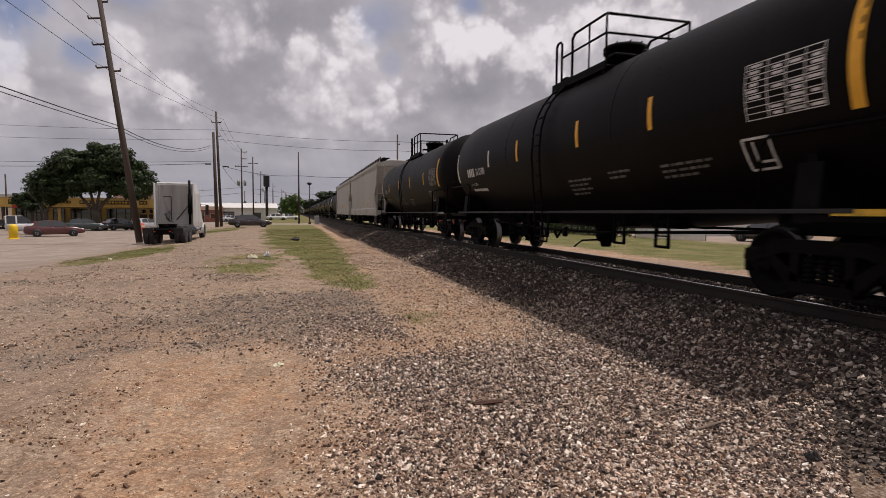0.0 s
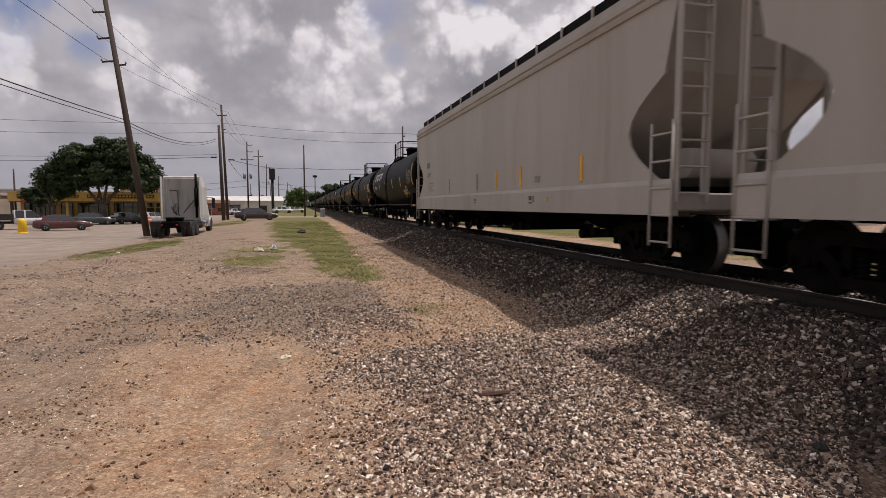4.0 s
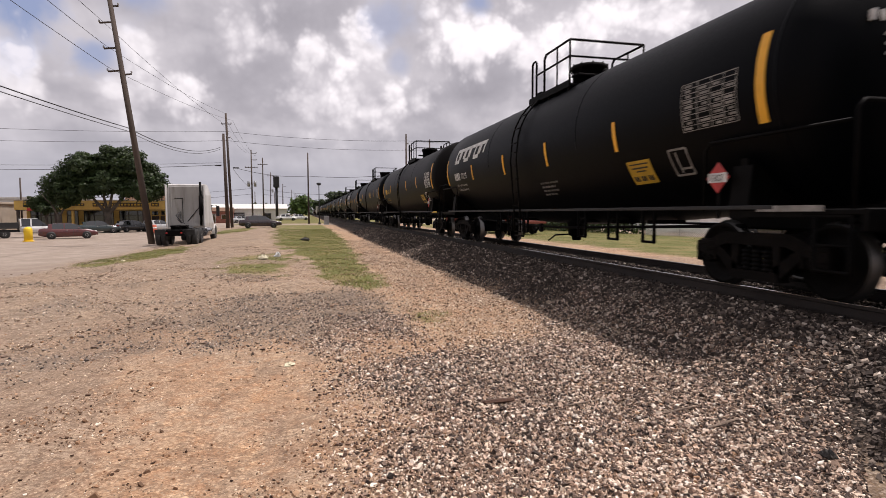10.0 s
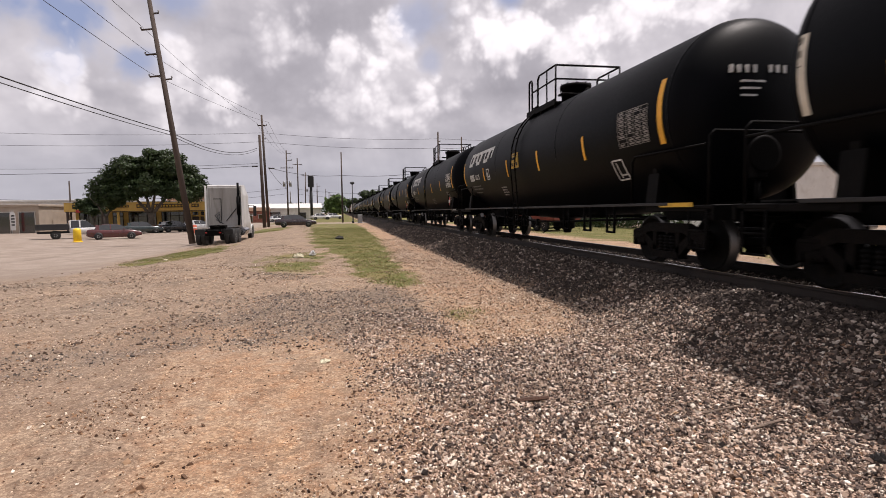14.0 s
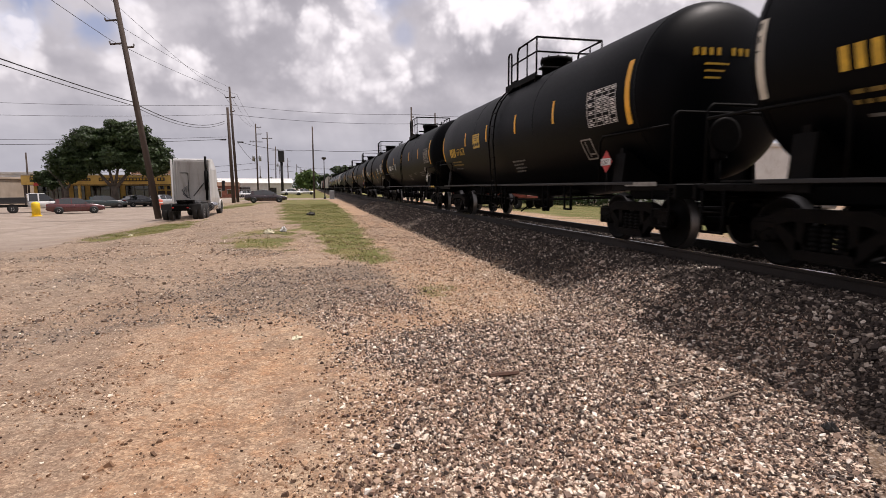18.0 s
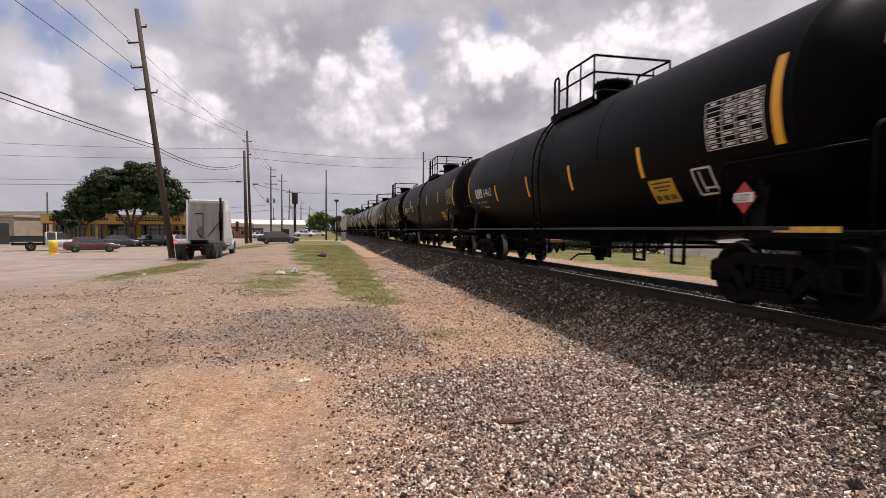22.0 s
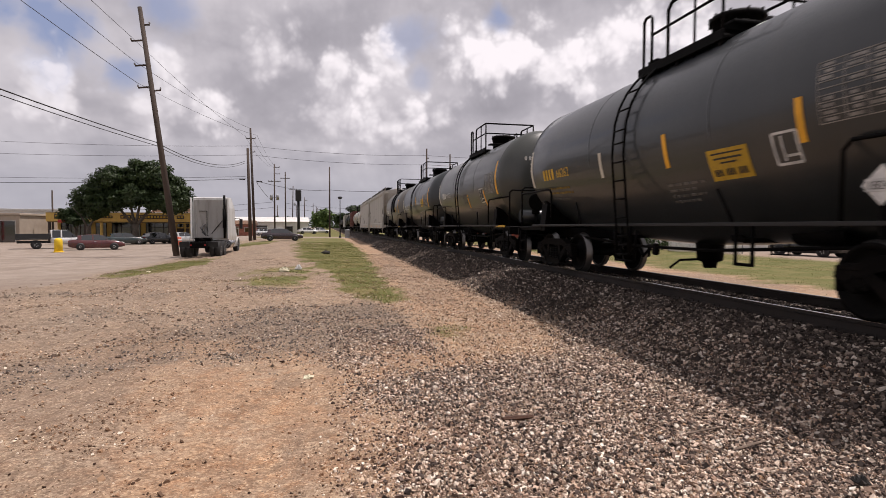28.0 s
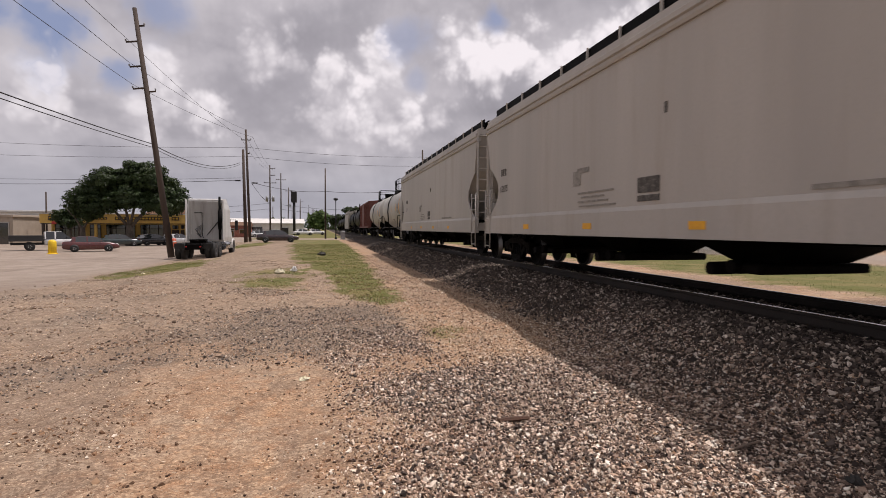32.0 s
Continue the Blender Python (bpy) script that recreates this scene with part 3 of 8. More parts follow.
TANK_R, TANK_Z = 1.52, 2.68      # radius and height of the axis above the rail


def tank_prof(half, r=TANK_R, head=0.62):
    """Barrel with dished ends."""
    out = [(-half - head * math.sin(a), r * math.cos(a)) for a in [math.pi / 2 * k / 8 for k in range(8, -1, -1)]]
    return [(t, max(q, 0.0)) for t, q in out] + [(-t, max(q, 0.0)) for t, q in reversed(out)]


def sloped_tank(half, drop=0.40):
    """Barrel whose belly slopes down to the outlet in the middle."""
    prof = tank_prof(half)
    k = len(prof) // 2
    prof = prof[:k] + [(half * q, TANK_R) for q in (-0.75, -0.5, -0.25, 0.0, 0.25, 0.5, 0.75)] + prof[k:]
    g = Geo().lathe(prof, (0, 0, TANK_Z), "Y", 64)
    out = []
    for x, y, z in g.v:
        low = max(0.0, (TANK_Z - z) / TANK_R)
        out.append((x, y, z - drop * max(0.0, 1 - (abs(y) / half) ** 1.7) * low * low))
    g.v = out
    return g


def side_frame():
    """Cast side frame of a freight truck, with its two windows and the spring opening; y along, z up from the rail."""
    g = Geo()
    top = [(-1.10, 0.50), (-1.08, 0.64), (-0.86, 0.66), (-0.55, 0.78), (0.55, 0.78), (0.86, 0.66), (1.08, 0.64), (1.10, 0.50)]
    g.prism(top + [(0.95, 0.46), (0.80, 0.52), (0.50, 0.62), (-0.50, 0.62), (-0.80, 0.52), (-0.95, 0.46)], -0.09, 0.07, "X")
    g.prism([(-0.78, 0.54), (-0.66, 0.60), (-0.24, 0.30), (-0.30, 0.18), (-0.40, 0.20)], -0.08, 0.06, "X")
    g.prism([(0.78, 0.54), (0.66, 0.60), (0.24, 0.30), (0.30, 0.18), (0.40, 0.20)], -0.08, 0.06, "X")
    g.prism([(-0.42, 0.16), (0.42, 0.16), (0.36, 0.28), (-0.36, 0.28)], -0.10, 0.08, "X")
    for s in (-1, 1):
        g.prism([(s * 0.30, 0.26), (s * 0.40, 0.26), (s * 0.40, 0.66), (s * 0.28, 0.66)], -0.08, 0.06, "X")
        g.box((0, s * 0.89, 0.62), (0.20, 0.34, 0.10), 0.03)
        g.box((-0.02, s * 1.06, 0.47), (0.15, 0.07, 0.26), 0.02)
        g.box((-0.02, s * 0.72, 0.47), (0.15, 0.06, 0.22), 0.02)
    return g


def spring():
    prof = [(0.27, 0.04)]
    for k in range(5):
        z = 0.28 + k * 0.058
        prof += [(z, 0.058), (z + 0.015, 0.078), (z + 0.035, 0.078), (z + 0.05, 0.058)]
    return Geo().lathe(prof + [(0.58, 0.04)], (0, 0, 0), "Z", 12)


def wheel_disc(s):
    """One wheel of a set, flange inwards; x along the axle."""
    prof = [(-0.07, 0.06), (-0.07, 0.14), (-0.02, 0.20), (0.015, 0.36), (-0.055, 0.40), (-0.055, 0.452), (0.055, 0.460), (0.068, 0.492), (0.090, 0.488), (0.094, 0.42), (0.05, 0.37), (0.03, 0.22), (0.09, 0.14), (0.09, 0.06)]
    return Geo().lathe([(-s * a + s * GAUGE / 2, r) for a, r in prof], (0, 0, 0), "X", 36)


def bearing(s):
    g = Geo()
    x = s * (GAUGE / 2 + 0.20)
    g.lathe([(x - s * 0.10, 0.08), (x - s * 0.10, 0.135), (x + s * 0.08, 0.135), (x + s * 0.11, 0.115), (x + s * 0.12, 0.06), (x + s * 0.13, 0.0)], (0, 0, 0), "X", 18)
    for k in range(3):
        a = k * 2.094
        g.cyl((x + s * 0.11, 0.075 * math.cos(a), 0.075 * math.sin(a)), (x + s * 0.145, 0.075 * math.cos(a), 0.075 * math.sin(a)), 0.022, 6)
    return g


def add_truck(car, y):
    """A two-axle truck under a car; gives back its wheelsets."""
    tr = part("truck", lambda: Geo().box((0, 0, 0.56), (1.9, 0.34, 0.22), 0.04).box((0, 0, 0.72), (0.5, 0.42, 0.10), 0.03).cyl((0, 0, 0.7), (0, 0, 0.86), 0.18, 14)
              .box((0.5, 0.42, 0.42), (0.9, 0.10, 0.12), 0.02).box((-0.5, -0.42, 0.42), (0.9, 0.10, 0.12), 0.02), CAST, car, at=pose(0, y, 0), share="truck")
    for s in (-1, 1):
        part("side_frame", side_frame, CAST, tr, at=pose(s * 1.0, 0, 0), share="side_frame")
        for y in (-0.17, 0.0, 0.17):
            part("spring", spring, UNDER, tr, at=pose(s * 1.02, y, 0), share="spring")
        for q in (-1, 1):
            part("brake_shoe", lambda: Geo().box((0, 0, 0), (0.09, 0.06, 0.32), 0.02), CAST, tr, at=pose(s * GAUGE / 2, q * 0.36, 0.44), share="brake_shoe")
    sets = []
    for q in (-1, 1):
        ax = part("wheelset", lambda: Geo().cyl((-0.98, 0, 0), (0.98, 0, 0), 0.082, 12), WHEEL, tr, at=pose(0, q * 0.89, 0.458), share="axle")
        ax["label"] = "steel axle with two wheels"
        sets.append(ax)
    return tr, sets


def axle_mesh():
    g = Geo().cyl((-0.98, 0, 0), (0.98, 0, 0), 0.082, 12)
    for s in (-1, 1):
        w = wheel_disc(s)
        g.add(w.v, w.f, True)
        b = bearing(s)
        g.add(b.v, b.f, False)
    me = g.made("wheelset", WHEEL)
    me.materials.append(TREAD)
    for p in me.polygons:
        r = math.hypot(p.center[1], p.center[2])
        if r > 0.446 and 0.6 < abs(p.center[0]) < 0.83:
            p.material_index = 1
    return me


SHARED["axle"] = axle_mesh()


def add_coupler(car, y, s):
    def shape():
        g = Geo()
        g.box((0, s * -0.30, 0.88), (0.13, 0.60, 0.17), 0.03)
        g.prism([(-0.16, 0.0), (-0.18, s * 0.16), (-0.10, s * 0.30), (0.0, s * 0.26), (0.02, s * 0.10), (0.15, s * 0.10), (0.17, s * 0.02), (0.10, s * -0.06)], 0.74, 1.02, "Z")
        return g
    c = part("coupler", shape, CAST, car, at=pose(0, y, 0), share="coupler%d" % s)
    part("air_hose", lambda: Geo().pipe([(0.3, s * -0.25, 0.80), (0.3, s * 0.0, 0.66), (0.25, s * 0.15, 0.50), (0.15, s * 0.28, 0.46)], 0.028), UNDER, c, "black rubber hose", share="hose%d" % s)
    part("cut_lever", lambda: Geo().pipe([(-1.4, s * -0.42, 0.95), (-0.9, s * -0.30, 0.92), (0.0, s * -0.06, 1.06), (0.05, s * -0.02, 0.98)], 0.014), UNDER, c, share="lever%d" % s)


BELLY = [7.0]      # half length of the barrel that is being marked


def on_tank(u, v, lift=0.006, r=TANK_R):
    """Point on the near flank: u metres along, v metres of arc above the axis."""
    a = v / r
    low = max(0.0, -math.sin(a))
    sag = 0.40 * max(0.0, 1 - (abs(u) / BELLY[0]) ** 1.7) * low * low
    out = lift + (0.004 if v < 0 else 0.0)
    return (-(r + out) * math.cos(a), u, TANK_Z + (r + out) * math.sin(a) - sag)


def decal(name, rects, mat, parent, label="", lift=0.006, r=TANK_R, share=None):
    """Film or paint on the flank: rectangles (u, v, width, height) bent round the barrel, with edges."""
    def shape():
        g = Geo()
        for u, v, w, h in rects:
            m = max(1, int(math.ceil(h / 0.16)))
            rows = []
            for k in range(m + 1):
                vv = v - h / 2 + h * k / m
                rows.append([on_tank(u - w / 2, vv, lift, r), on_tank(u + w / 2, vv, lift, r), on_tank(u + w / 2, vv, -0.004, r), on_tank(u - w / 2, vv, -0.004, r)])
            g.loft(rows)
        return g
    return part(name, shape, mat, parent, label, share=share)


def lettering(name, text, u, v, size, mat, parent, bend=TANK_R, flat_x=None, slant=0.0, squeeze=1.0):
    """Stencilled words, read from the near side: the text runs towards -y."""
    cu = bpy.data.curves.new(name, "FONT")
    cu.body, cu.size, cu.shear = text, size, slant
    tmp = bpy.data.objects.new(name, cu)
    me = bpy.data.meshes.new_from_object(tmp)
    bpy.data.objects.remove(tmp)
    bm = bmesh.new()
    bm.from_mesh(me)
    if flat_x is None:
        for k in range(1, 6):
            z = (k / 6.0) * size
            bmesh.ops.bisect_plane(bm, geom=bm.verts[:] + bm.edges[:] + bm.faces[:], plane_co=(0, z, 0), plane_no=(0, 1, 0))
    for p in bm.verts:
        along, hgt = u - p.co.x * squeeze, v + p.co.y
        p.co = on_tank(along, hgt, 0.007) if flat_x is None else (flat_x, along, hgt)
    bm.to_mesh(me)
    bm.free()
    me.materials.clear()
    me.materials.append(mat)
    ob = new(name, me)
    ob.parent = parent
    return ob


def char_bars(u, v, size, pattern):
    """Plain bars in place of marks and numbers: one bar a sign, with gaps at spaces."""
    out, at = [], u
    for ch in pattern:
        if ch != " ":
            out.append((at - size * 0.27, v, size * 0.36, size * 0.92))
        at -= size * 0.64
    return out


def platform_rails(car):
    """Pipe rails on three sides of the manway platform, and the grab hoops at its open end."""
    zb, zm, zh = TANK_Z + 1.18, TANK_Z + 1.95, TANK_Z + 2.32
    a, b, c = 0.75, 0.0, -1.38
    w = 0.95
    for s in (-1, 1):
        x = s * w
        part("handrail", lambda: Geo().pipe([(x, b, zb), (x, b, zh - 0.10), (x, b - 0.10, zh), (x, c + 0.04, zh)], 0.028), UNDER, car, share="hand%d" % s)
        part("grab_hoop", lambda: Geo().pipe([(x, a, zb), (x, a, zh - 0.06), (x, a - 0.06, zh), (x, a - 0.20, zh), (x, a - 0.26, zh - 0.06), (x, a - 0.26, zb)], 0.026), UNDER, car, share="hoop%d" % s)
        part("middle_rail", lambda: Geo().pipe([(x, a - 0.26, zm), (x, c, zm)], 0.024), UNDER, car, share="midr%d" % s)
        part("rail_post", lambda: Geo().cyl((x, c, zb), (x, c, zh), 0.026, 6), UNDER, car, share="posta%d" % s)
        part("rail_post", lambda: Geo().cyl((x, -0.72, zb), (x, -0.72, zh), 0.022, 6), UNDER, car, share="postb%d" % s)
    part("end_handrail", lambda: Geo().pipe([(-w, c, zh), (w, c, zh)], 0.028), UNDER, car, share="endh")
    part("middle_rail", lambda: Geo().pipe([(-w, c, zm), (w, c, zm)], 0.024), UNDER, car, share="endm")


def platform_deck(kind):
    g = Geo()
    y0, y1 = -1.45, 0.85
    m, n = (y0 + y1) / 2, y1 - y0
    z = TANK_Z + TANK_R - 0.22
    for s in (-1, 1):
        g.box((s * 0.82, m, z), (0.34, n, 0.05), 0.008)
        g.box((s * 0.99, m, z + 0.02), (0.04, n, 0.16), 0.006)
        for y in (y0 + 0.1, m, y1 - 0.1):
            g.box((s * 0.78, y, z - 0.12), (0.4, 0.06, 0.2), 0.006)
        for k in range(int(n / 0.12)):
            g.box((s * 0.82, y0 + 0.06 + k * 0.12, z + 0.03), (0.32, 0.03, 0.02))
    g.box((0, y1 - 0.15, z + 0.24), (1.6, 0.30, 0.05), 0.008)
    g.box((0, y0 + 0.15, z + 0.24), (1.6, 0.30, 0.05), 0.008)
    return g


def manway(kind):
    z = TANK_Z + TANK_R
    g = Geo()
    g.lathe([(z - 0.2, 0.40), (z + 0.36, 0.40), (z + 0.36, 0.45), (z + 0.42, 0.45), (z + 0.46, 0.42), (z + 0.48, 0.20), (z + 0.48, 0.0)], (0, -0.55, 0), "Z", 24)
    for k in range(10):
        a = k * 0.628
        g.cyl((0.43 * math.cos(a), -0.55 + 0.43 * math.sin(a), z + 0.30), (0.43 * math.cos(a), -0.55 + 0.43 * math.sin(a), z + 0.48), 0.02, 6)
    return g


def valve(r, h):
    z = TANK_Z + TANK_R
    g = Geo().lathe([(z - 0.1, r), (z + h - 0.05, r), (z + h, r * 0.7), (z + h + 0.03, 0.0)], (0.1, 0, 0), "Z", 12)
    return g.cyl((0.1 - r * 1.4, 0, z + h * 0.5), (0.1 + r * 1.4, 0, z + h * 0.5), 0.03, 6)


def side_ladder(rungs_from=0.55):
    g = Geo()
    r = TANK_R + 0.10
    for y in (-0.20, 0.20):
        pts = [(-1.50, y, rungs_from), (-1.53, y, 1.06), (-(r + 0.02), y, TANK_Z - 0.3), (-r, y, TANK_Z)]
        for k in range(1, 7):
            a = k * 0.19
            pts.append((-r * math.cos(a), y, TANK_Z + r * math.sin(a)))
        g.pipe(pts, 0.022)
    z = rungs_from + 0.02
    while z < TANK_Z:
        x = -1.51 if z < 1.06 else -1.53 - (z - 1.06) / (TANK_Z - 1.06) * (r - 1.53)
        g.pipe([(x, -0.2, z), (x, 0.2, z)], 0.016)
        z += 0.34
    for k in range(5):
        a = 0.1 + k * 0.24
        g.pipe([(-r * math.cos(a), -0.2, TANK_Z + r * math.sin(a)), (-r * math.cos(a), 0.2, TANK_Z + r * math.sin(a))], 0.016)
    return g


def end_platform(s, half):
    """Walkway, corner posts and rails at a car's end; y given from the seam of the barrel."""
    g = Geo()
    y = half + 0.72
    g.box((0, s * y, 1.06), (2.9, 0.75, 0.07), 0.015)
    g.box((0, s * (y + 0.38), 0.98), (2.95, 0.07, 0.24), 0.015)
    for x in (-1, 1):
        g.box((x * 1.40, s * (half + 0.2), 1.04), (0.08, 1.5, 0.10), 0.012)
    return g


def end_rails(s, half):
    g = Geo()
    y = s * (half + 0.95)
    g.pipe([(-1.42, y, 1.05), (-1.42, y, 2.12), (-1.34, y, 2.20), (1.34, y, 2.20), (1.42, y, 2.12), (1.42, y, 1.05)], 0.024)
    for x in (-1.45, 1.45):
        g.pipe([(x, s * (half + 0.9), 2.0), (x, s * (half - 1.1), 2.0), (x, s * (half - 1.2), 1.9), (x, s * (half - 1.2), 1.08)], 0.022)
        g.pipe([(x, y, 1.0), (x, y, 0.42), (x, y - s * 0.42, 0.42), (x, y - s * 0.42, 1.0)], 0.020)
        g.pipe([(x, y, 0.70), (x, y - s * 0.42, 0.70)], 0.016)
    return g


def saddle(s, half):
    g = Geo()
    y = s * (half - 0.6)
    g.prism([(-1.30, 1.05), (1.30, 1.05), (1.36, 1.75), (1.05, 1.60), (0.5, 1.28), (-0.5, 1.28), (-1.05, 1.60), (-1.36, 1.75)], y - 0.06, y + 0.06, "Y")
    g.box((0, s * (half - 0.3), 0.98), (0.46, 3.6, 0.36), 0.03)
    for x in (-1, 1):
        g.prism([(x * 1.34, 0.98), (x * 1.43, 0.98), (x * 1.43, 1.12), (x * 1.37, 1.66), (x * 1.32, 1.66)], y - 0.16, y + 0.16, "Y")
    return g


def brake_gear(half):
    """Reservoir, cylinder, train pipe with its hangers and the rods under the barrel."""
    g = Geo()
    g.cyl((-0.35, -3.1, 0.98), (-0.35, -2.3, 0.98), 0.16, 14)
    g.cyl((0.5, -2.7, 0.98), (0.5, -1.7, 0.98), 0.17, 14)
    g.box((-0.45, -1.3, 0.98), (0.22, 0.30, 0.26), 0.04)
    g.pipe([(-0.75, -half + 1.2, 0.86), (-0.75, -1.0, 0.70), (-0.75, 1.0, 0.70), (-0.75, half - 1.2, 0.86)], 0.028)
    g.pipe([(0.55, -half + 2.6, 0.84), (0.55, half - 2.6, 0.84)], 0.024)
    for y in (-4.4, -3.2, -1.9, 1.4, 2.6, 3.6):
        if abs(y) < half - 2.7:
            g.pipe([(-0.78, y, 1.12), (-0.78, y, 0.52), (-0.78, y + 0.34, 0.52), (-0.78, y + 0.34, 1.12)], 0.026)
            g.box((-0.4, y + 0.17, 0.88), (0.8, 0.05, 0.07), 0.01)
    g.box((-0.75, 0.55, 0.66), (0.10, 0.16, 0.22), 0.03)
    g.pipe([(-0.75, 0.75, 0.66), (-0.75, 0.95, 0.52), (-0.75, 1.1, 0.66)], 0.03)
    g.prism([(-0.4, 1.2), (0.4, 1.2), (0.25, 1.06), (-0.25, 1.06)], -half + 1.5, half - 1.5, "Y")
    return g


def outlet_valve():
    g = Geo()
    g.lathe([(0.56, 0.0), (0.56, 0.11), (0.66, 0.13), (0.70, 0.22), (0.95, 0.24), (1.25, 0.34)], (0, 0.0, 0), "Z", 14)
    g.pipe([(-0.1, 0, 0.72), (-0.55, 0.1, 0.70), (-0.75, 0.1, 0.56)], 0.022)
    return g


def hanger_step():
    """Stirrup under the middle ladder."""
    g = Geo()
    for y in (-0.30, 0.30):
        g.pipe([(-1.46, y * 1.3, 1.02), (-1.46, y, 0.46)], 0.02)
    g.pipe([(-1.46, -0.3, 0.46), (-1.46, 0.3, 0.46)], 0.022)
    g.pipe([(-1.46, -0.36, 0.74), (-1.46, 0.36, 0.74)], 0.016)
    return g


def tank_car(center, length, paint, name_label, look_kind=0, ladder_at=0.35, gap=3.0):
    """A tank car: centre along the train, length over couplers."""
    half = (length - gap) / 2            # barrel seam to middle
    key = "%.2f" % half
    car = thing("tank_car", pose(TRACK_X, center, RAIL_Z), label=name_label, category="railway car", group="cars of the freight train")
    tank = part("tank", lambda: sloped_tank(half), paint, car, share=None if paint not in (BLACK,) else "tank" + key)
    for y in (-half, half, -half * 0.36, half * 0.36):
        part("weld_seam", lambda: Geo().lathe([(-0.02, TANK_R - 0.01), (-0.015, TANK_R + 0.005), (0.015, TANK_R + 0.005), (0.02, TANK_R - 0.01)], (0, 0, TANK_Z), "Y", 64), paint, tank, at=pose(0, y, 0), share="seam" + paint.name)
    part("manway", lambda: manway(0), UNDER, car, share="manway")
    for y, r, h in ((0.35, 0.11, 0.30), (-1.15, 0.09, 0.24), (0.65, 0.07, 0.20)):
        part("valve", lambda: valve(r, h), UNDER, car, at=pose(0, y, 0), share="valve%.2f" % r)
    part("platform", lambda: platform_deck(look_kind), UNDER, car, share="deck%d" % look_kind)
    platform_rails(car)
    part("ladder", side_ladder, UNDER, car, at=pose(0, ladder_at, 0), share="ladder")
    part("far_ladder", side_ladder, UNDER, car, at=pose(0, 0, 0, 0, 0, 180), share="ladder")
    part("step", hanger_step, UNDER, car, at=pose(0, ladder_at, 0), share="hanger")
    for s in (-1, 1):
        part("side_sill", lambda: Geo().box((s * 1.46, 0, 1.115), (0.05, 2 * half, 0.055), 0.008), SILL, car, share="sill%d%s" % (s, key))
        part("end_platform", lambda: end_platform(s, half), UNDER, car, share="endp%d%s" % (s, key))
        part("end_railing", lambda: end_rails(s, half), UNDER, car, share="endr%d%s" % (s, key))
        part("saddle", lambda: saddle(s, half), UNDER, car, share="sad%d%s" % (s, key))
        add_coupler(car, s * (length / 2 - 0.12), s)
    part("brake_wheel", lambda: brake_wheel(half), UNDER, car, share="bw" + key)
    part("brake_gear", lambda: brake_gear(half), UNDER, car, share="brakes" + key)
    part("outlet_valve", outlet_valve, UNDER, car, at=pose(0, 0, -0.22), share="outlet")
    sets = []
    for s in (-1, 1):
        sets += add_truck(car, s * (length / 2 - 2.0))[1]
    return car, half, sets


def brake_wheel(half):
    g = Geo()
    y = -(half + 1.02)
    g.lathe([(y - 0.02, 0.24), (y - 0.02, 0.28), (y + 0.02, 0.28), (y + 0.02, 0.24)], (-0.55, 0, 1.85), "Y", 20)
    for k in range(3):
        a = k * 1.047
        g.pipe([(-0.55 - 0.26 * math.cos(a), y, 1.85 - 0.26 * math.sin(a)), (-0.55 + 0.26 * math.cos(a), y, 1.85 + 0.26 * math.sin(a))], 0.014)
    g.box((-0.55, y + 0.12, 1.72), (0.22, 0.18, 0.5), 0.03)
    g.cyl((-0.55, y + 0.12, 1.05), (-0.55, y + 0.12, 1.5), 0.04, 8)
    return g


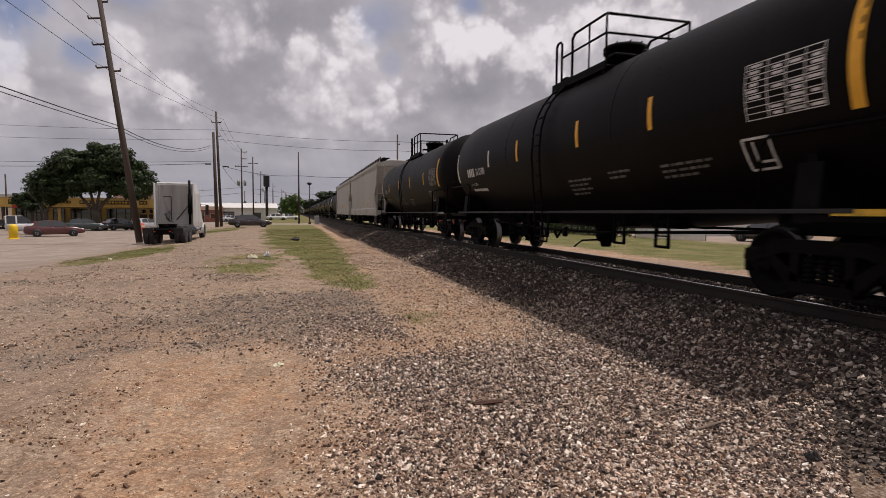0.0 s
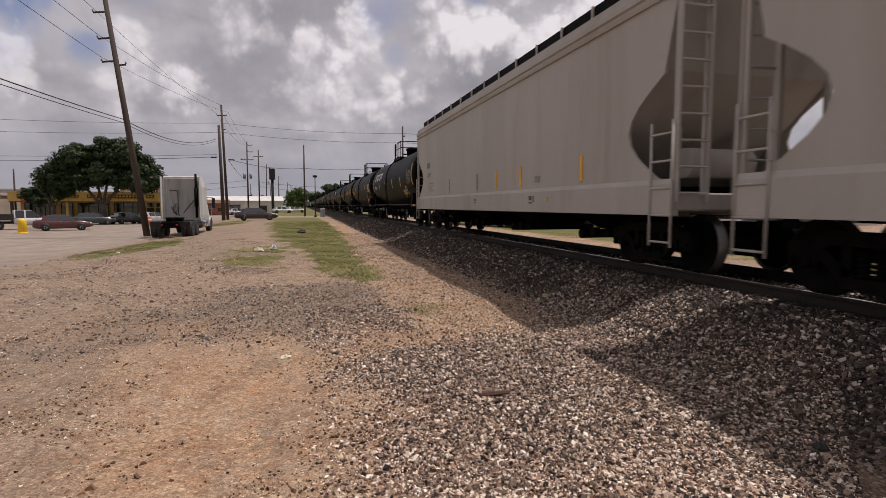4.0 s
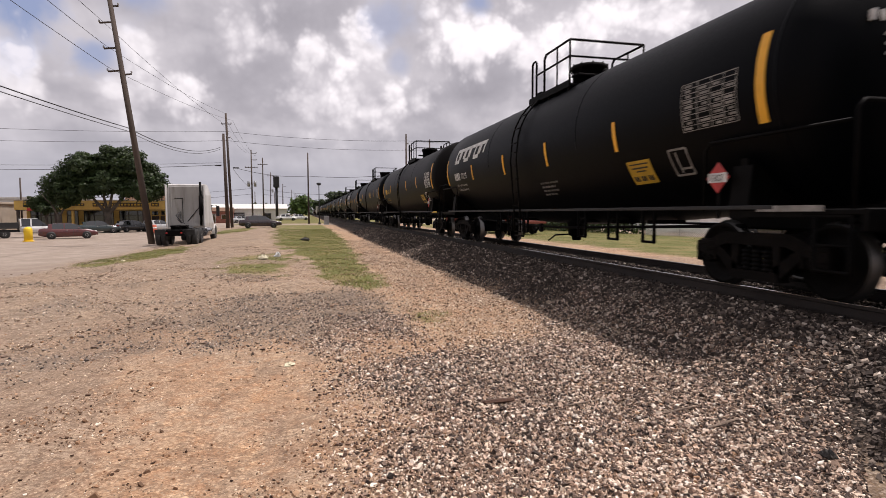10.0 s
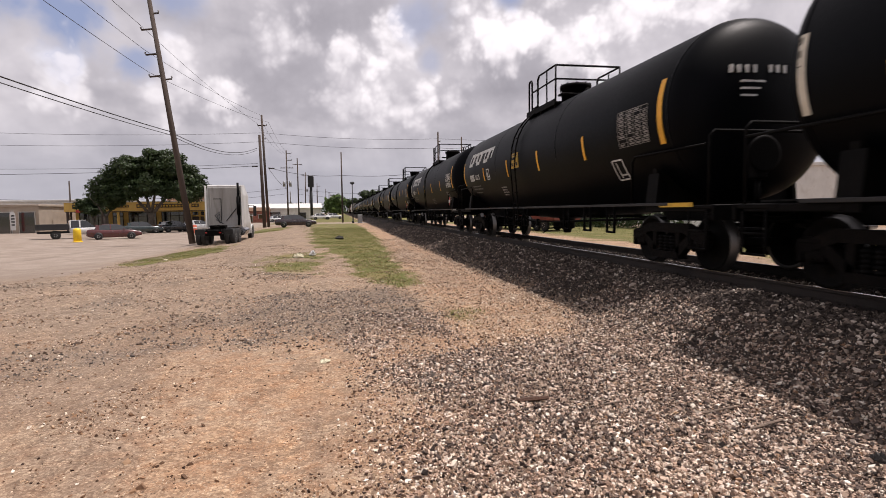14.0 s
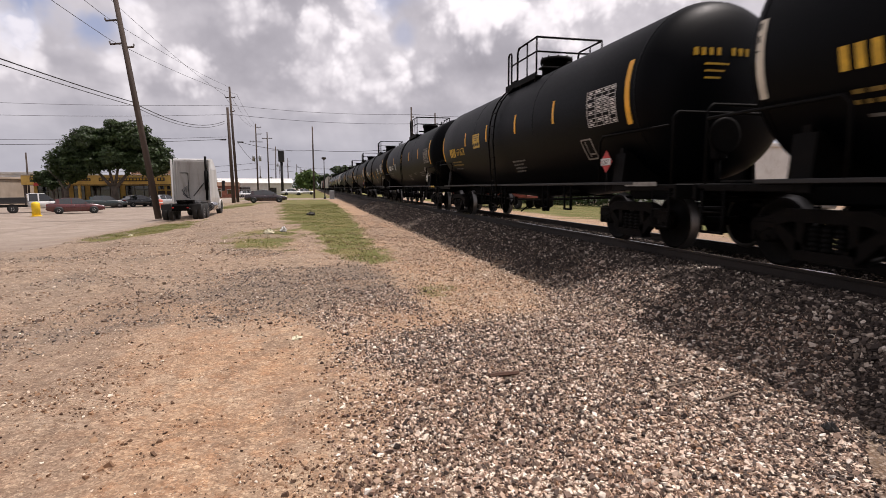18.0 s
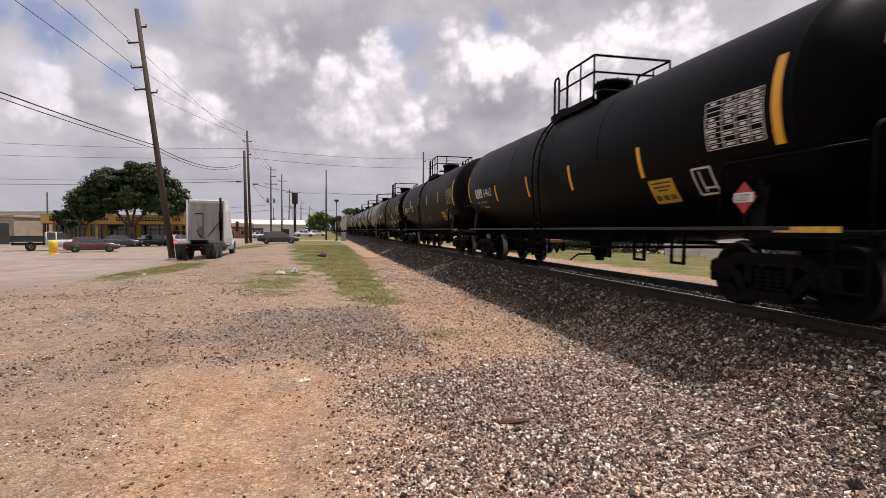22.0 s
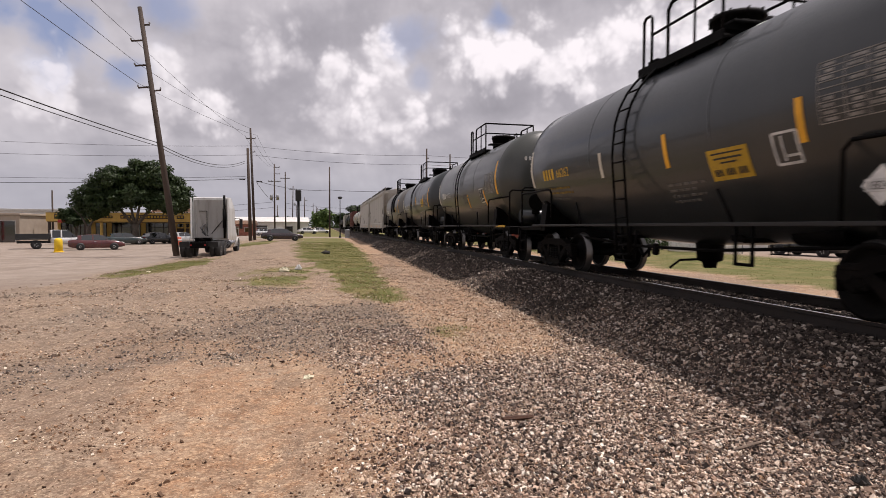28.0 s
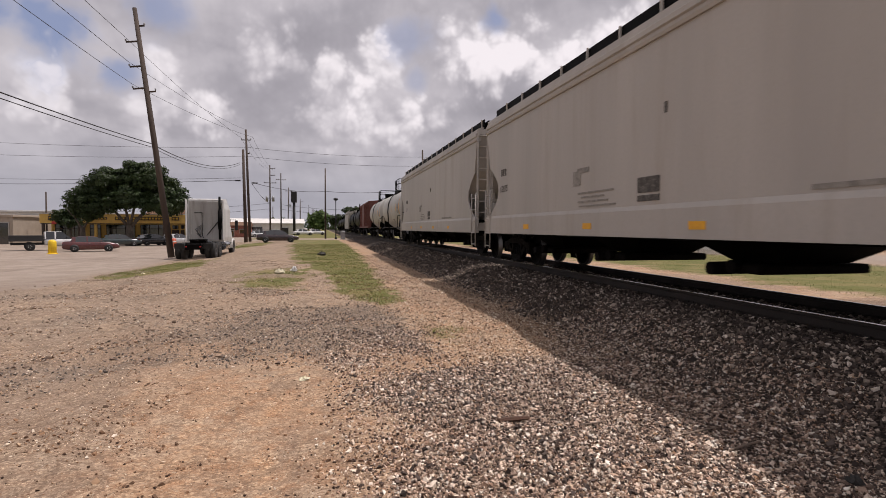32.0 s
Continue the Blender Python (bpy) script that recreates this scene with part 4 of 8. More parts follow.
def hopper_car(center, length, name_label):
    car = thing("covered_hopper_car", pose(TRACK_X, center, RAIL_Z), label=name_label, category="railway car", group="cars of the freight train")
    hb = (length - 1.2) / 2        # side sheets end here
    slope = 2.3                    # run of the slope sheets
    prof = [(-1.60, 1.02), (-1.62, 1.40), (-1.60, 1.44), (-1.60, 4.26), (-1.52, 4.40), (-1.50, 4.50), (-1.40, 4.54), (-1.38, 4.62), (-0.8, 4.75), (0.8, 4.75),
            (1.38, 4.62), (1.40, 4.54), (1.50, 4.50), (1.52, 4.40), (1.60, 4.26), (1.60, 1.44), (1.62, 1.40), (1.60, 1.02)]

    def side(s):
        g = Geo()
        # side sheet with the lower corner cut away in a curve at each end
        cut = [(1.6 * (1 - math.sin(a)), 1.42 + 1.55 * (1 - math.cos(a))) for a in [math.pi / 2 * k / 7 for k in range(8)]]
        left = [(-hb + 0.30 + 1.0 * math.sin(t * 3.1416 / 1.0) * 0.9, 1.42 + t * 1.6) for t in [k / 8 for k in range(9)]]
        rightp = [(-a, b) for a, b in left]
        outline = left + [(-hb + 0.3, 3.1), (-hb, 4.26), (hb, 4.26), (hb - 0.3, 3.1)] + rightp[::-1]
        g.prism(outline, s * 1.60 - 0.02, s * 1.60 + 0.02, "X")
        return g

    body = part("body", lambda: Geo().prism([(-hb + 0.4, 3.1), (-hb + 0.02, 4.25), (hb - 0.02, 4.25), (hb - 0.4, 3.1), (hb - 2.6, 1.25), (hb - 5.2, 1.35), (-hb + 5.2, 1.35), (-hb + 2.6, 1.25)], -1.57, 1.57, "X"), HOPPER, car, share="hb%.1f" % hb)
    for s in (-1, 1):
        part("side_sheet", lambda: side(s), HOPPER, car, share="hs%d%.1f" % (s, hb))
        part("side_sill", lambda: Geo().prism([(s * 1.55, 0.92), (s * 1.66, 0.92), (s * 1.66, 1.38), (s * 1.62, 1.46), (s * 1.55, 1.46)], -hb, hb, "Y"), HOPPER, car, share="hsl%d%.1f" % (s, hb))
        part("top_chord", lambda: Geo().prism([(s * 1.50, 4.10), (s * 1.66, 4.10), (s * 1.68, 4.15), (s * 1.625, 4.18), (s * 1.625, 4.24), (s * 1.665, 4.26), (s * 1.665, 4.35), (s * 1.59, 4.40), (s * 1.575, 4.53), (s * 1.40, 4.57)], -hb, hb, "Y"), HOPPER, car, share="htc%d%.1f" % (s, hb))
    roof = part("roof", lambda: Geo().prism([(-1.45, 4.50), (-0.8, 4.66), (0.8, 4.66), (1.45, 4.50), (1.45, 4.30), (-1.45, 4.30)], -hb, hb, "Y"), HOPPER, car, share="hr%.1f" % hb)

    def walk_rail(s):
        g = Geo()
        g.box((s * 0.95, 0, 4.82), (0.5, 2 * hb - 0.2, 0.05), 0.01)
        g.box((s * 1.33, 0, 4.735), (0.03, 2 * hb - 0.2, 0.27))
        return g
    for s in (-1, 1):
        rb = part("running_board", lambda: walk_rail(s), UNDER, car, "dark steel grating running board", share="hw%d%.1f" % (s, hb))
        if s < 0:
            for k in range(int((2 * hb - 0.4) / 1.3) + 1):
                part("stanchion", lambda: Geo().box((0, 0, 0), (0.05, 0.05, 0.33), 0.008).box((0.0, 0.0, -0.13), (0.10, 0.22, 0.05), 0.008), HOPPER, rb, at=pose(-1.37, -hb + 0.3 + k * 1.3, 4.72), share="stanchion")
    for k in range(10):
        part("hatch", lambda: Geo().box((0, 0, 4.76), (0.8, 1.2, 0.16), 0.05), HOPPER, roof, at=pose(0, -hb + 1.8 + k * (2 * hb - 3.6) / 9, 0), share="hatch")
    for k in range(4):
        y = -hb + 3.3 + k * (2 * hb - 6.6) / 3
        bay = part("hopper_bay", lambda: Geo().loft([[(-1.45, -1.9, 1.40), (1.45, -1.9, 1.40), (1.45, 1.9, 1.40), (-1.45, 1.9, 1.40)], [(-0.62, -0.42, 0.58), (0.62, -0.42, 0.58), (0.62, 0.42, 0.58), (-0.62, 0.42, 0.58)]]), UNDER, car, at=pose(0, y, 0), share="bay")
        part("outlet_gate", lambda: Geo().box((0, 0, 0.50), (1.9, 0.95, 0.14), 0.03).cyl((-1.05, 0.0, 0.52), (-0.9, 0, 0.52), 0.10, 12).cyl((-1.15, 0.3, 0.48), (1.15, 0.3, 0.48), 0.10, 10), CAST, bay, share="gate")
    for s in (-1, 1):
        def end():
            g = Geo()
            y = s * hb
            for x in (-1.58, -1.10, 1.10, 1.58):
                g.box((x, y - s * 0.04, 2.76), (0.07, 0.07, 3.5), 0.012)
            g.box((0, y - s * 0.06, 1.12), (3.2, 0.14, 0.26), 0.02)
            g.box((0, y - s * 0.06, 4.30), (3.1, 0.12, 0.12), 0.02)
            g.box((0, y - s * 0.9, 1.02), (0.5, 2.6, 0.34), 0.03)
            g.box((0, y - s * 1.2, 1.20), (2.9, 2.2, 0.05), 0.01)
            g.cyl((-0.9, y - s * 0.75, 1.75), (0.3, y - s * 0.75, 1.75), 0.24, 14)
            g.box((0.6, y - s * 1.3, 2.0), (0.12, 0.12, 1.6), 0.02)
            g.box((-0.6, y - s * 1.3, 2.0), (0.12, 0.12, 1.6), 0.02)
            return g
        e = part("end_frame", end, HOPPER, car, share="he%d%.1f" % (s, hb))

        def ladder():
            g = Geo()
            for x in (1.08, 1.60):
                g.box((x, 0, 2.76), (0.05, 0.04, 3.3), 0.008)
            for k in range(9):
                g.pipe([(1.08, 0, 1.25 + k * 0.38), (1.60, 0, 1.25 + k * 0.38)], 0.018)
            return g

        def side_steps():
            g = Geo()
            for dy in (0.0, 0.5):
                g.pipe([(0, dy, 0.45), (0, dy, 2.3)], 0.022)
            for k in range(5):
                g.pipe([(0, 0, 0.52 + k * 0.40), (0, 0.5, 0.52 + k * 0.40)], 0.018)
            return g
        for x in (-1, 1):
            part("end_ladder", ladder, HOPPER, e, at=pose(-2.68 if x < 0 else 0, s * (hb + 0.03), 0), share="hladder")
            part("side_ladder", side_steps, HOPPER, e, at=pose(x * 1.67, s * hb - (0.5 if s > 0 else 0.0), 0), share="hsteps")
        add_coupler(car, s * (length / 2 - 0.12), s)
    part("brake_gear", lambda: Geo().cyl((0.5, -1, 0.9), (0.5, 1, 0.9), 0.05, 8).pipe([(-0.9, -hb + 1, 0.9), (-0.9, hb - 1, 0.9)], 0.03), UNDER, car, share="hbg%.1f" % hb)
    sets = []
    for s in (-1, 1):
        sets += add_truck(car, s * (hb - 1.35))[1]
    return car, hb, sets


def box_car(center, length, paint, name_label):
    car = thing("boxcar", pose(TRACK_X, center, RAIL_Z), label=name_label, category="railway car", group="cars of the freight train")
    hb = (length - 1.4) / 2
    part("body", lambda: Geo().box((0, 0, 2.75), (2.95, 2 * hb, 3.2), 0.03), paint, car)

    def ribs():
        g = Geo()
        for s in (-1, 1):
            for k in range(int(2 * hb / 0.9) + 1):
                g.box((s * 1.50, -hb + 0.1 + k * 0.9, 2.72), (0.09, 0.10, 3.0), 0.015)
            g.box((s * 1.50, 0, 1.2), (0.10, 2 * hb, 0.2), 0.02)
            g.box((s * 1.50, 0, 4.25), (0.10, 2 * hb, 0.16), 0.02)
        return g
    part("side_framing", ribs, paint, car)
    part("door", lambda: Geo().box((-1.56, 0, 2.7), (0.06, 3.2, 2.9), 0.02), paint, car)
    part("roof", lambda: Geo().prism([(-1.5, 4.33), (0, 4.48), (1.5, 4.33)], -hb, hb, "Y"), paint, car)
    part("underframe", lambda: Geo().box((0, 0, 0.98), (0.6, 2 * hb, 0.3), 0.03), UNDER, car)
    sets = []
    for s in (-1, 1):
        sets += add_truck(car, s * (hb - 1.6))[1]
        add_coupler(car, s * (length / 2 - 0.12), s)
    return car, hb, sets


# far-end coupler planes along the train at the start of the clip, in metres ahead of the eye
CARS = [
    ("tank", 2.9, 19.4, DUSTY), ("tank", 19.4, 36.4, WORN), ("hopper", 36.4, 55.9, None), ("hopper", 55.9, 75.4, None),
    ("tank", 75.4, 93.6, BLACK), ("tank", 93.6, 111.6, DUSTY), ("tank", 111.6, 129.6, DUSTY), ("tank", 129.6, 147.6, BLACK),
    ("tank", 147.6, 165.8, DUSTY), ("tank", 165.8, 184.3, BLACK), ("tank", 184.3, 202.0, BLACK), ("tank", 202.0, 220.0, BLACK),
    ("tank", 220.0, 236.8, BLACK), ("tank", 236.8, 253.3, BLACK), ("tank", 253.3, 270.9, BLACK), ("tank", 270.9, 286.7, DUSTY),
    ("tank", 286.7, 303.8, BLACK), ("tank", 303.8, 321.3, DUSTY), ("tank", 321.3, 338.7, BLACK), ("tank", 338.7, 351.6, GREY),
    ("tank", 351.6, 364.2, DGREY), ("tank", 364.2, 377.4, DGREY), ("tank", 377.4, 389.7, OLIVE), ("tank", 389.7, 402.6, DGREY),
    ("tank", 402.6, 414.1, GREY), ("hopper", 414.1, 432.4, None), ("hopper", 432.4, 452.4, None),
    ("tank", 452.4, 466.4, WHITE), ("tank", 466.4, 480.4, WHITE), ("box", 480.4, 497.9, REDCAR), ("tank", 497.9, 514.9, WORN),
    ("tank", 514.9, 531.9, BLACK), ("hopper", 531.9, 551.4, None), ("tank", 551.4, 568.4, WORN), ("tank", 568.4, 585.4, BLACK),
    # last car leads the rest unseen, added for the shadow it casts
    ("tank", 585.4, 602.4, BLACK), ("tank", 602.4, 619.4, WORN), ("tank", -15.2, 2.9, BLACK),
]
SPEED = [(0.0, 12.3), (6.0, 12.6), (13.0, 13.0), (23.0, 13.3), (32.0, 13.1)]


def travelled(t):
    """Metres that the train has run at t seconds."""
    s = 0.0
    for (a, va), (b, vb) in zip(SPEED, SPEED[1:]):
        if t <= a:
            break
        e = min(t, b)
        ve = va + (vb - va) * (e - a) / (b - a)
        s += (va + ve) / 2 * (e - a)
    return s


TRAIN = []
LADDERS = {8: 0.72, 21: 0.44, 22: 0.58, 23: 0.49, 24: -0.96}
for i, (kind, near, far, paint) in enumerate(CARS):
    mid, ln = (near + far) / 2, far - near
    if kind == "tank":
        made = tank_car(mid, ln, paint, {BLACK: "black steel tank car with yellow reflective stripes", WORN: "faded black tank car with dusty streaks",
                                         DUSTY: "dusty black steel tank car with reflective stripes", OLIVE: "olive grey tank car with orange stripes",
                                         GREY: "light grey tank car with grime streaks", DGREY: "dark grey tank car with yellow stripes", WHITE: "dirty off-white tank car"}[paint], 0, LADDERS.get(i, 0.35), 2.5 if i in (16, 17) else 2.65 if i < 19 else 3.0)
    elif kind == "hopper":
        made = hopper_car(mid, ln, "light grey covered hopper car with rusty streaks")
    else:
        made = box_car(mid, ln, paint, "dark red ribbed boxcar")
    TRAIN.append((kind, mid, *made))

# ---------------------------------------------------------------- the site: poles, wires, vehicles, buildings, trees
POLEWOOD = surface("weathered_pole_wood", (0.060, 0.043, 0.034), 0.9, 0, 0.35, 1.2, 30, 0.4, streak=True)
STEELGREY = surface("galvanised_steel", (0.32, 0.33, 0.34), 0.5, 0.7, 0.15, 3, 30, 0.05)
CABLE = surface("black_cable", (0.02, 0.02, 0.022), 0.6, 0, 0.1, 3, 20, 0)
CERAMIC = surface("grey_ceramic", (0.30, 0.30, 0.31), 0.3, 0, 0.1, 3, 20, 0)
BARK = surface("grey_bark", (0.10, 0.08, 0.062), 0.9, 0, 0.35, 3, 24, 0.6)
TYRE = surface("black_tyre_rubber", (0.018, 0.018, 0.018), 0.85, 0, 0.3, 4, 40, 0.1)
RIM = surface("silver_wheel_rim", (0.45, 0.45, 0.46), 0.35, 0.9, 0.1, 4, 40, 0.0)
CARGLASS = glass("dark_car_glass", (0.012, 0.014, 0.016))
SHOPGLASS = glass("dark_shop_glass", (0.010, 0.010, 0.011), 0.12)
CHROME = surface("dull_chrome", (0.55, 0.55, 0.56), 0.25, 1.0, 0.1, 4, 20, 0)
LAMPRED = surface("red_lamp_lens", (0.30, 0.012, 0.010), 0.25, 0, 0.1, 4, 20, 0)
LAMPW = surface("clear_lamp_lens", (0.62, 0.62, 0.60), 0.15, 0, 0.1, 4, 20, 0)
PLASTIC = surface("black_plastic", (0.014, 0.014, 0.015), 0.6, 0, 0.2, 4, 30, 0.02)


def site_z(x, y):
    return float(ground_height(np.array([float(x)]), np.array([float(y)]))[0])


def utility_pole(x, y, height, radius, arms=(), lean=(0.0, 0.0), extras=(), label="tall weathered wooden utility pole"):
    """A tapered wooden pole. arms: (height, half length, heading) of cross-arms with insulators."""
    p = thing("utility_pole", pose(x, y, site_z(x, y) - 0.02, lean[0], lean[1], 0), label=label, category="utility pole", group="utility poles")
    part("pole", Geo().cyl((0, 0, -0.3), (0, 0, height), radius, 14, radius * 0.62), POLEWOOD, p)
    for z, half, head in arms:
        d = Vector((math.cos(radians(head)), math.sin(radians(head)), 0))
        rot = Matrix.Rotation(radians(head), 3, "Z")
        arm = part("cross_arm", Geo().box((d.x * half * 0.5, d.y * half * 0.5, z) if half < 1.0 else (0, 0, z), (half if half < 1 else 2 * half, 0.09, 0.11), 0.01, rot), POLEWOOD, p)
        for q in ((1.0,) if half < 1.0 else (-0.9, -0.45, 0.45, 0.9)):
            c = d * half * q
            part("insulator", Geo().lathe([(z + 0.05, 0.03), (z + 0.10, 0.07), (z + 0.13, 0.04), (z + 0.17, 0.07), (z + 0.22, 0.03), (z + 0.24, 0.0)], (c.x, c.y, 0), "Z", 8), CERAMIC, arm, "grey ceramic insulator")
    for kind, z, dx, dy in extras:
        if kind == "can":
            part("transformer", Geo().lathe([(z, 0.0), (z, 0.24), (z + 0.9, 0.24), (z + 0.98, 0.16), (z + 1.0, 0.0)], (dx, dy, 0), "Z", 14).box((dx * 0.5, dy * 0.5, z + 0.5), (abs(dx) + 0.05, 0.06, 0.08)), STEELGREY, p, "grey pole-top transformer")
        elif kind == "closure":
            part("splice_case", Geo().cyl((dx - 0.35, dy, z), (dx + 0.35, dy, z), 0.09, 10), CABLE, p, "black cable splice case")
    return p


def wire(a, b, sag, r=0.016, name="overhead_wire", label="thin black overhead wire strung between poles"):
    """A hanging wire from a to b."""
    a, b = Vector(a), Vector(b)
    n = 22
    pts = [a.lerp(b, k / n) - Vector((0, 0, sag * 4 * (k / n) * (1 - k / n))) for k in range(n + 1)]
    return solid(name, Geo().pipe(pts, r, 5), CABLE, label=label, category="wire", group="overhead wires")


P1 = (-10.9, 43.5)         # the leaning pole
TW = (-10.1, 77.5)         # the pair of poles by the road
utility_pole(*P1, 18.3, 0.24, arms=[(15.9, 0.9, 180), (14.1, 0.9, 180), (12.5, 0.9, 180), (17.0, 0.5, 0), (12.2, 0.6, 0)], lean=(-2.2, -7.6), label="leaning weathered wooden utility pole on a grassy verge")
utility_pole(TW[0] + 0.35, TW[1] + 1.0, 15.2, 0.20, arms=[(13.8, 0.6, 5), (13.8, 0.6, 185), (12.0, 0.4, 5)], lean=(0, -1.6), extras=[("closure", 8.0, 0.9, 0.0)])
utility_pole(TW[0] + 0.05, TW[1] - 0.8, 12.3, 0.25, arms=[], lean=(0, -1.2), extras=[("closure", 8.2, -0.8, 0.0)], label="thick wooden utility pole beside a taller one")
utility_pole(-9.5, 105, 13.2, 0.16, arms=[(12.6, 0.9, 0), (11.4, 0.9, 0), (10.0, 1.1, 0)], extras=[("can", 6.6, 0.55, 0), ("can", 6.6, -0.55, 0)])
utility_pole(-8.8, 122, 13.4, 0.17, arms=[(12.0, 1.0, 0)])
utility_pole(-9.6, 158, 13.0, 0.17, arms=[(12.0, 1.0, 0)], lean=(0, 1.2), extras=[("can", 7.5, 0.5, 0)])
utility_pole(0.35, 90.2, 11.3, 0.15, arms=[], label="slim wooden utility pole in the grass")
utility_pole(13.9, 77.4, 12.9, 0.17, arms=[(11.6, 0.9, 60)])
utility_pole(19.6, 87.6, 13.6, 0.17, arms=[(11.9, 0.5, 0)])
utility_pole(-37.5, 86, 7.2, 0.14, arms=[])
for x, y, h in ((-7.5, 190, 11.5), (-9.0, 225, 11), (-6.2, 250, 12), (-11.5, 215, 10), (-4.8, 280, 11), (-3.9, 205, 9), (-14.6, 170, 8.5), (-2.4, 260, 10)):
    utility_pole(x, y, h, 0.16, arms=[(h - 1, 0.9, 0)] if h > 10 else [])


def lean_top(x, y, z, lx, ly, h):
    m = pose(x, y, z, lx, ly, 0)
    return m @ Vector((0, 0, h))


Z1 = site_z(*P1)
d1 = Vector((-0.9, 0, 0))
for k, h in enumerate((16.1, 14.3, 12.7)):
    a = lean_top(*P1, Z1, -2.2, -7.6, h) + d1
    wire(a, (-14.45, -9.0, a.z + 1.3), 0.5, 0.017)
    wire(a, (TW[0] - 0.9 + k * 0.9, TW[1] + 1.0, 14.0 - (k == 1) * -0.9), 0.35, 0.014)
for h, r in ((8.4, 0.030), (8.15, 0.022)):
    a = lean_top(*P1, Z1, -2.2, -7.6, h)
    wire(a + Vector((-0.25, 0, 0)), (-13.8, -9.0, h - 1.2), 0.5, r, "overhead_cable", "thick black communication cable between poles")
    wire(a + Vector((-0.25, 0, 0)), (TW[0] - 0.6, TW[1] - 0.8, h + 1.9), 1.0, r, "overhead_cable", "thick black communication cable between poles")
for z, zl, zr in ((12.6, 15.0, 11.9), (11.4, 13.0, 10.6)):
    wire((TW[0], TW[1] + 1, z), (-80, 84, zl), 1.2, 0.02)
    wire((TW[0], TW[1] + 1, z), (13.9, 77.4, zr), 0.4, 0.02)
    wire((13.9, 77.4, zr), (60, 70, zr + 0.5), 0.8, 0.02)
wire((TW[0] - 0.5, TW[1] - 0.8, 8.0), (-70, 82, 7.6), 0.7, 0.03, "overhead_cable", "thick black communication cable between poles")
wire((TW[0] - 0.5, TW[1] - 0.8, 8.3), (-70, 82, 8.6), 0.7, 0.02)
wire((TW[0] + 0.6, TW[1] + 1, 7.9), (0.35, 90.2, 7.6), 0.5, 0.03, "overhead_cable", "thick black communication cable between poles")
wire((0.35, 90.2, 7.6), (13.9, 77.4, 7.4), 0.4, 0.03, "overhead_cable", "thick black communication cable between poles")
wire((TW[0] + 0.6, TW[1] + 1, 7.8), (-9.5, 105, 6.2), 0.4, 0.026)
for z in (6.2, 5.2):
    wire((-9.5, 105, z), (-60, 108, z - 1.4), 1.0, 0.024)
    wire((-8.8, 122, z + 0.5), (16, 118, z), 0.8, 0.024)
for k in range(3):
    wire((TW[0] - 0.8 + k * 0.8, TW[1] + 1, 14.0), (-10.3 + k * 0.8, 105, 12.6 - k * 0.3), 0.6, 0.014)

# street lamp and the dark sign mast near the road
lamp = thing("street_lamp", pose(1.9, 85.8, site_z(1.9, 85.8)), label="dark metal post with a round lamp head", category="street lamp")
part("post", Geo().cyl((0, 0, 0), (0, 0, 6.0), 0.09, 10, 0.06).lathe([(0, 0.2), (0.3, 0.16), (0.4, 0.09)], (0, 0, 0), "Z", 12), PLASTIC, lamp)
part("lamp_head", Geo().lathe([(5.9, 0.08), (6.0, 0.30), (6.15, 0.38), (6.28, 0.30), (6.35, 0.0)], (0, 0, 0), "Z", 14), PLASTIC, lamp)
mast = thing("sign_mast", pose(-6.9, 138, site_z(-6.9, 138)), label="tall dark pole sign seen edge-on", category="sign")
part("post", Geo().cyl((0, 0, 0), (0, 0, 8.2), 0.32, 10), PLASTIC, mast)
part("sign_box", Geo().box((0, 0, 9.2), (1.3, 2.6, 2.6), 0.06), PLASTIC, mast)
ctrl = thing("signal_cabinet", pose(2.9, 84.0, site_z(2.9, 84)), label="grey metal trackside signal cabinet", category="cabinet")
part("body", Geo().box((0, 0, 0.65), (0.7, 0.6, 1.3), 0.03), STEELGREY, ctrl)
part("door", Geo().box((0, -0.31, 0.65), (0.56, 0.03, 1.1), 0.01), STEELGREY, ctrl)
part("base", Geo().box((0, 0, 0.03), (0.9, 0.8, 0.1), 0.01), CERAMIC, ctrl)


# ---- vehicles
def wheel_part(parent, x, y, r, w, tyre=TYRE, rim=RIM, name="wheel"):
    s = 1 if x > 0 else -1
    wob = part(name, lambda: Geo().lathe([(-w / 2, r * 0.60), (-w / 2, r * 0.92), (-w / 2 + 0.03, r), (w / 2 - 0.03, r), (w / 2, r * 0.92), (w / 2, r * 0.60)], (0, 0, 0), "X", 24), tyre, parent, at=pose(x, y, r), share="tyre%.2f%.2f" % (r, w))
    part("rim", lambda: (lambda g: [g.box((s * w * 0.46, r * 0.34 * math.cos(a), r * 0.34 * math.sin(a)), (0.03, 0.07, 0.07), 0.01) for a in [k * 1.2566 for k in range(5)]] and g)(
        Geo().lathe([(s * w * 0.2, 0.0), (s * w * 0.38, r * 0.18), (s * w * 0.30, r * 0.45), (s * w * 0.48, r * 0.60), (s * w * 0.46, r * 0.63), (s * w * 0.1, r * 0.62)], (0, 0, 0), "X", 20)), rim, wob, "silver wheel rim", share="rim%d%.2f%.2f" % (s, r, w))
    return wob


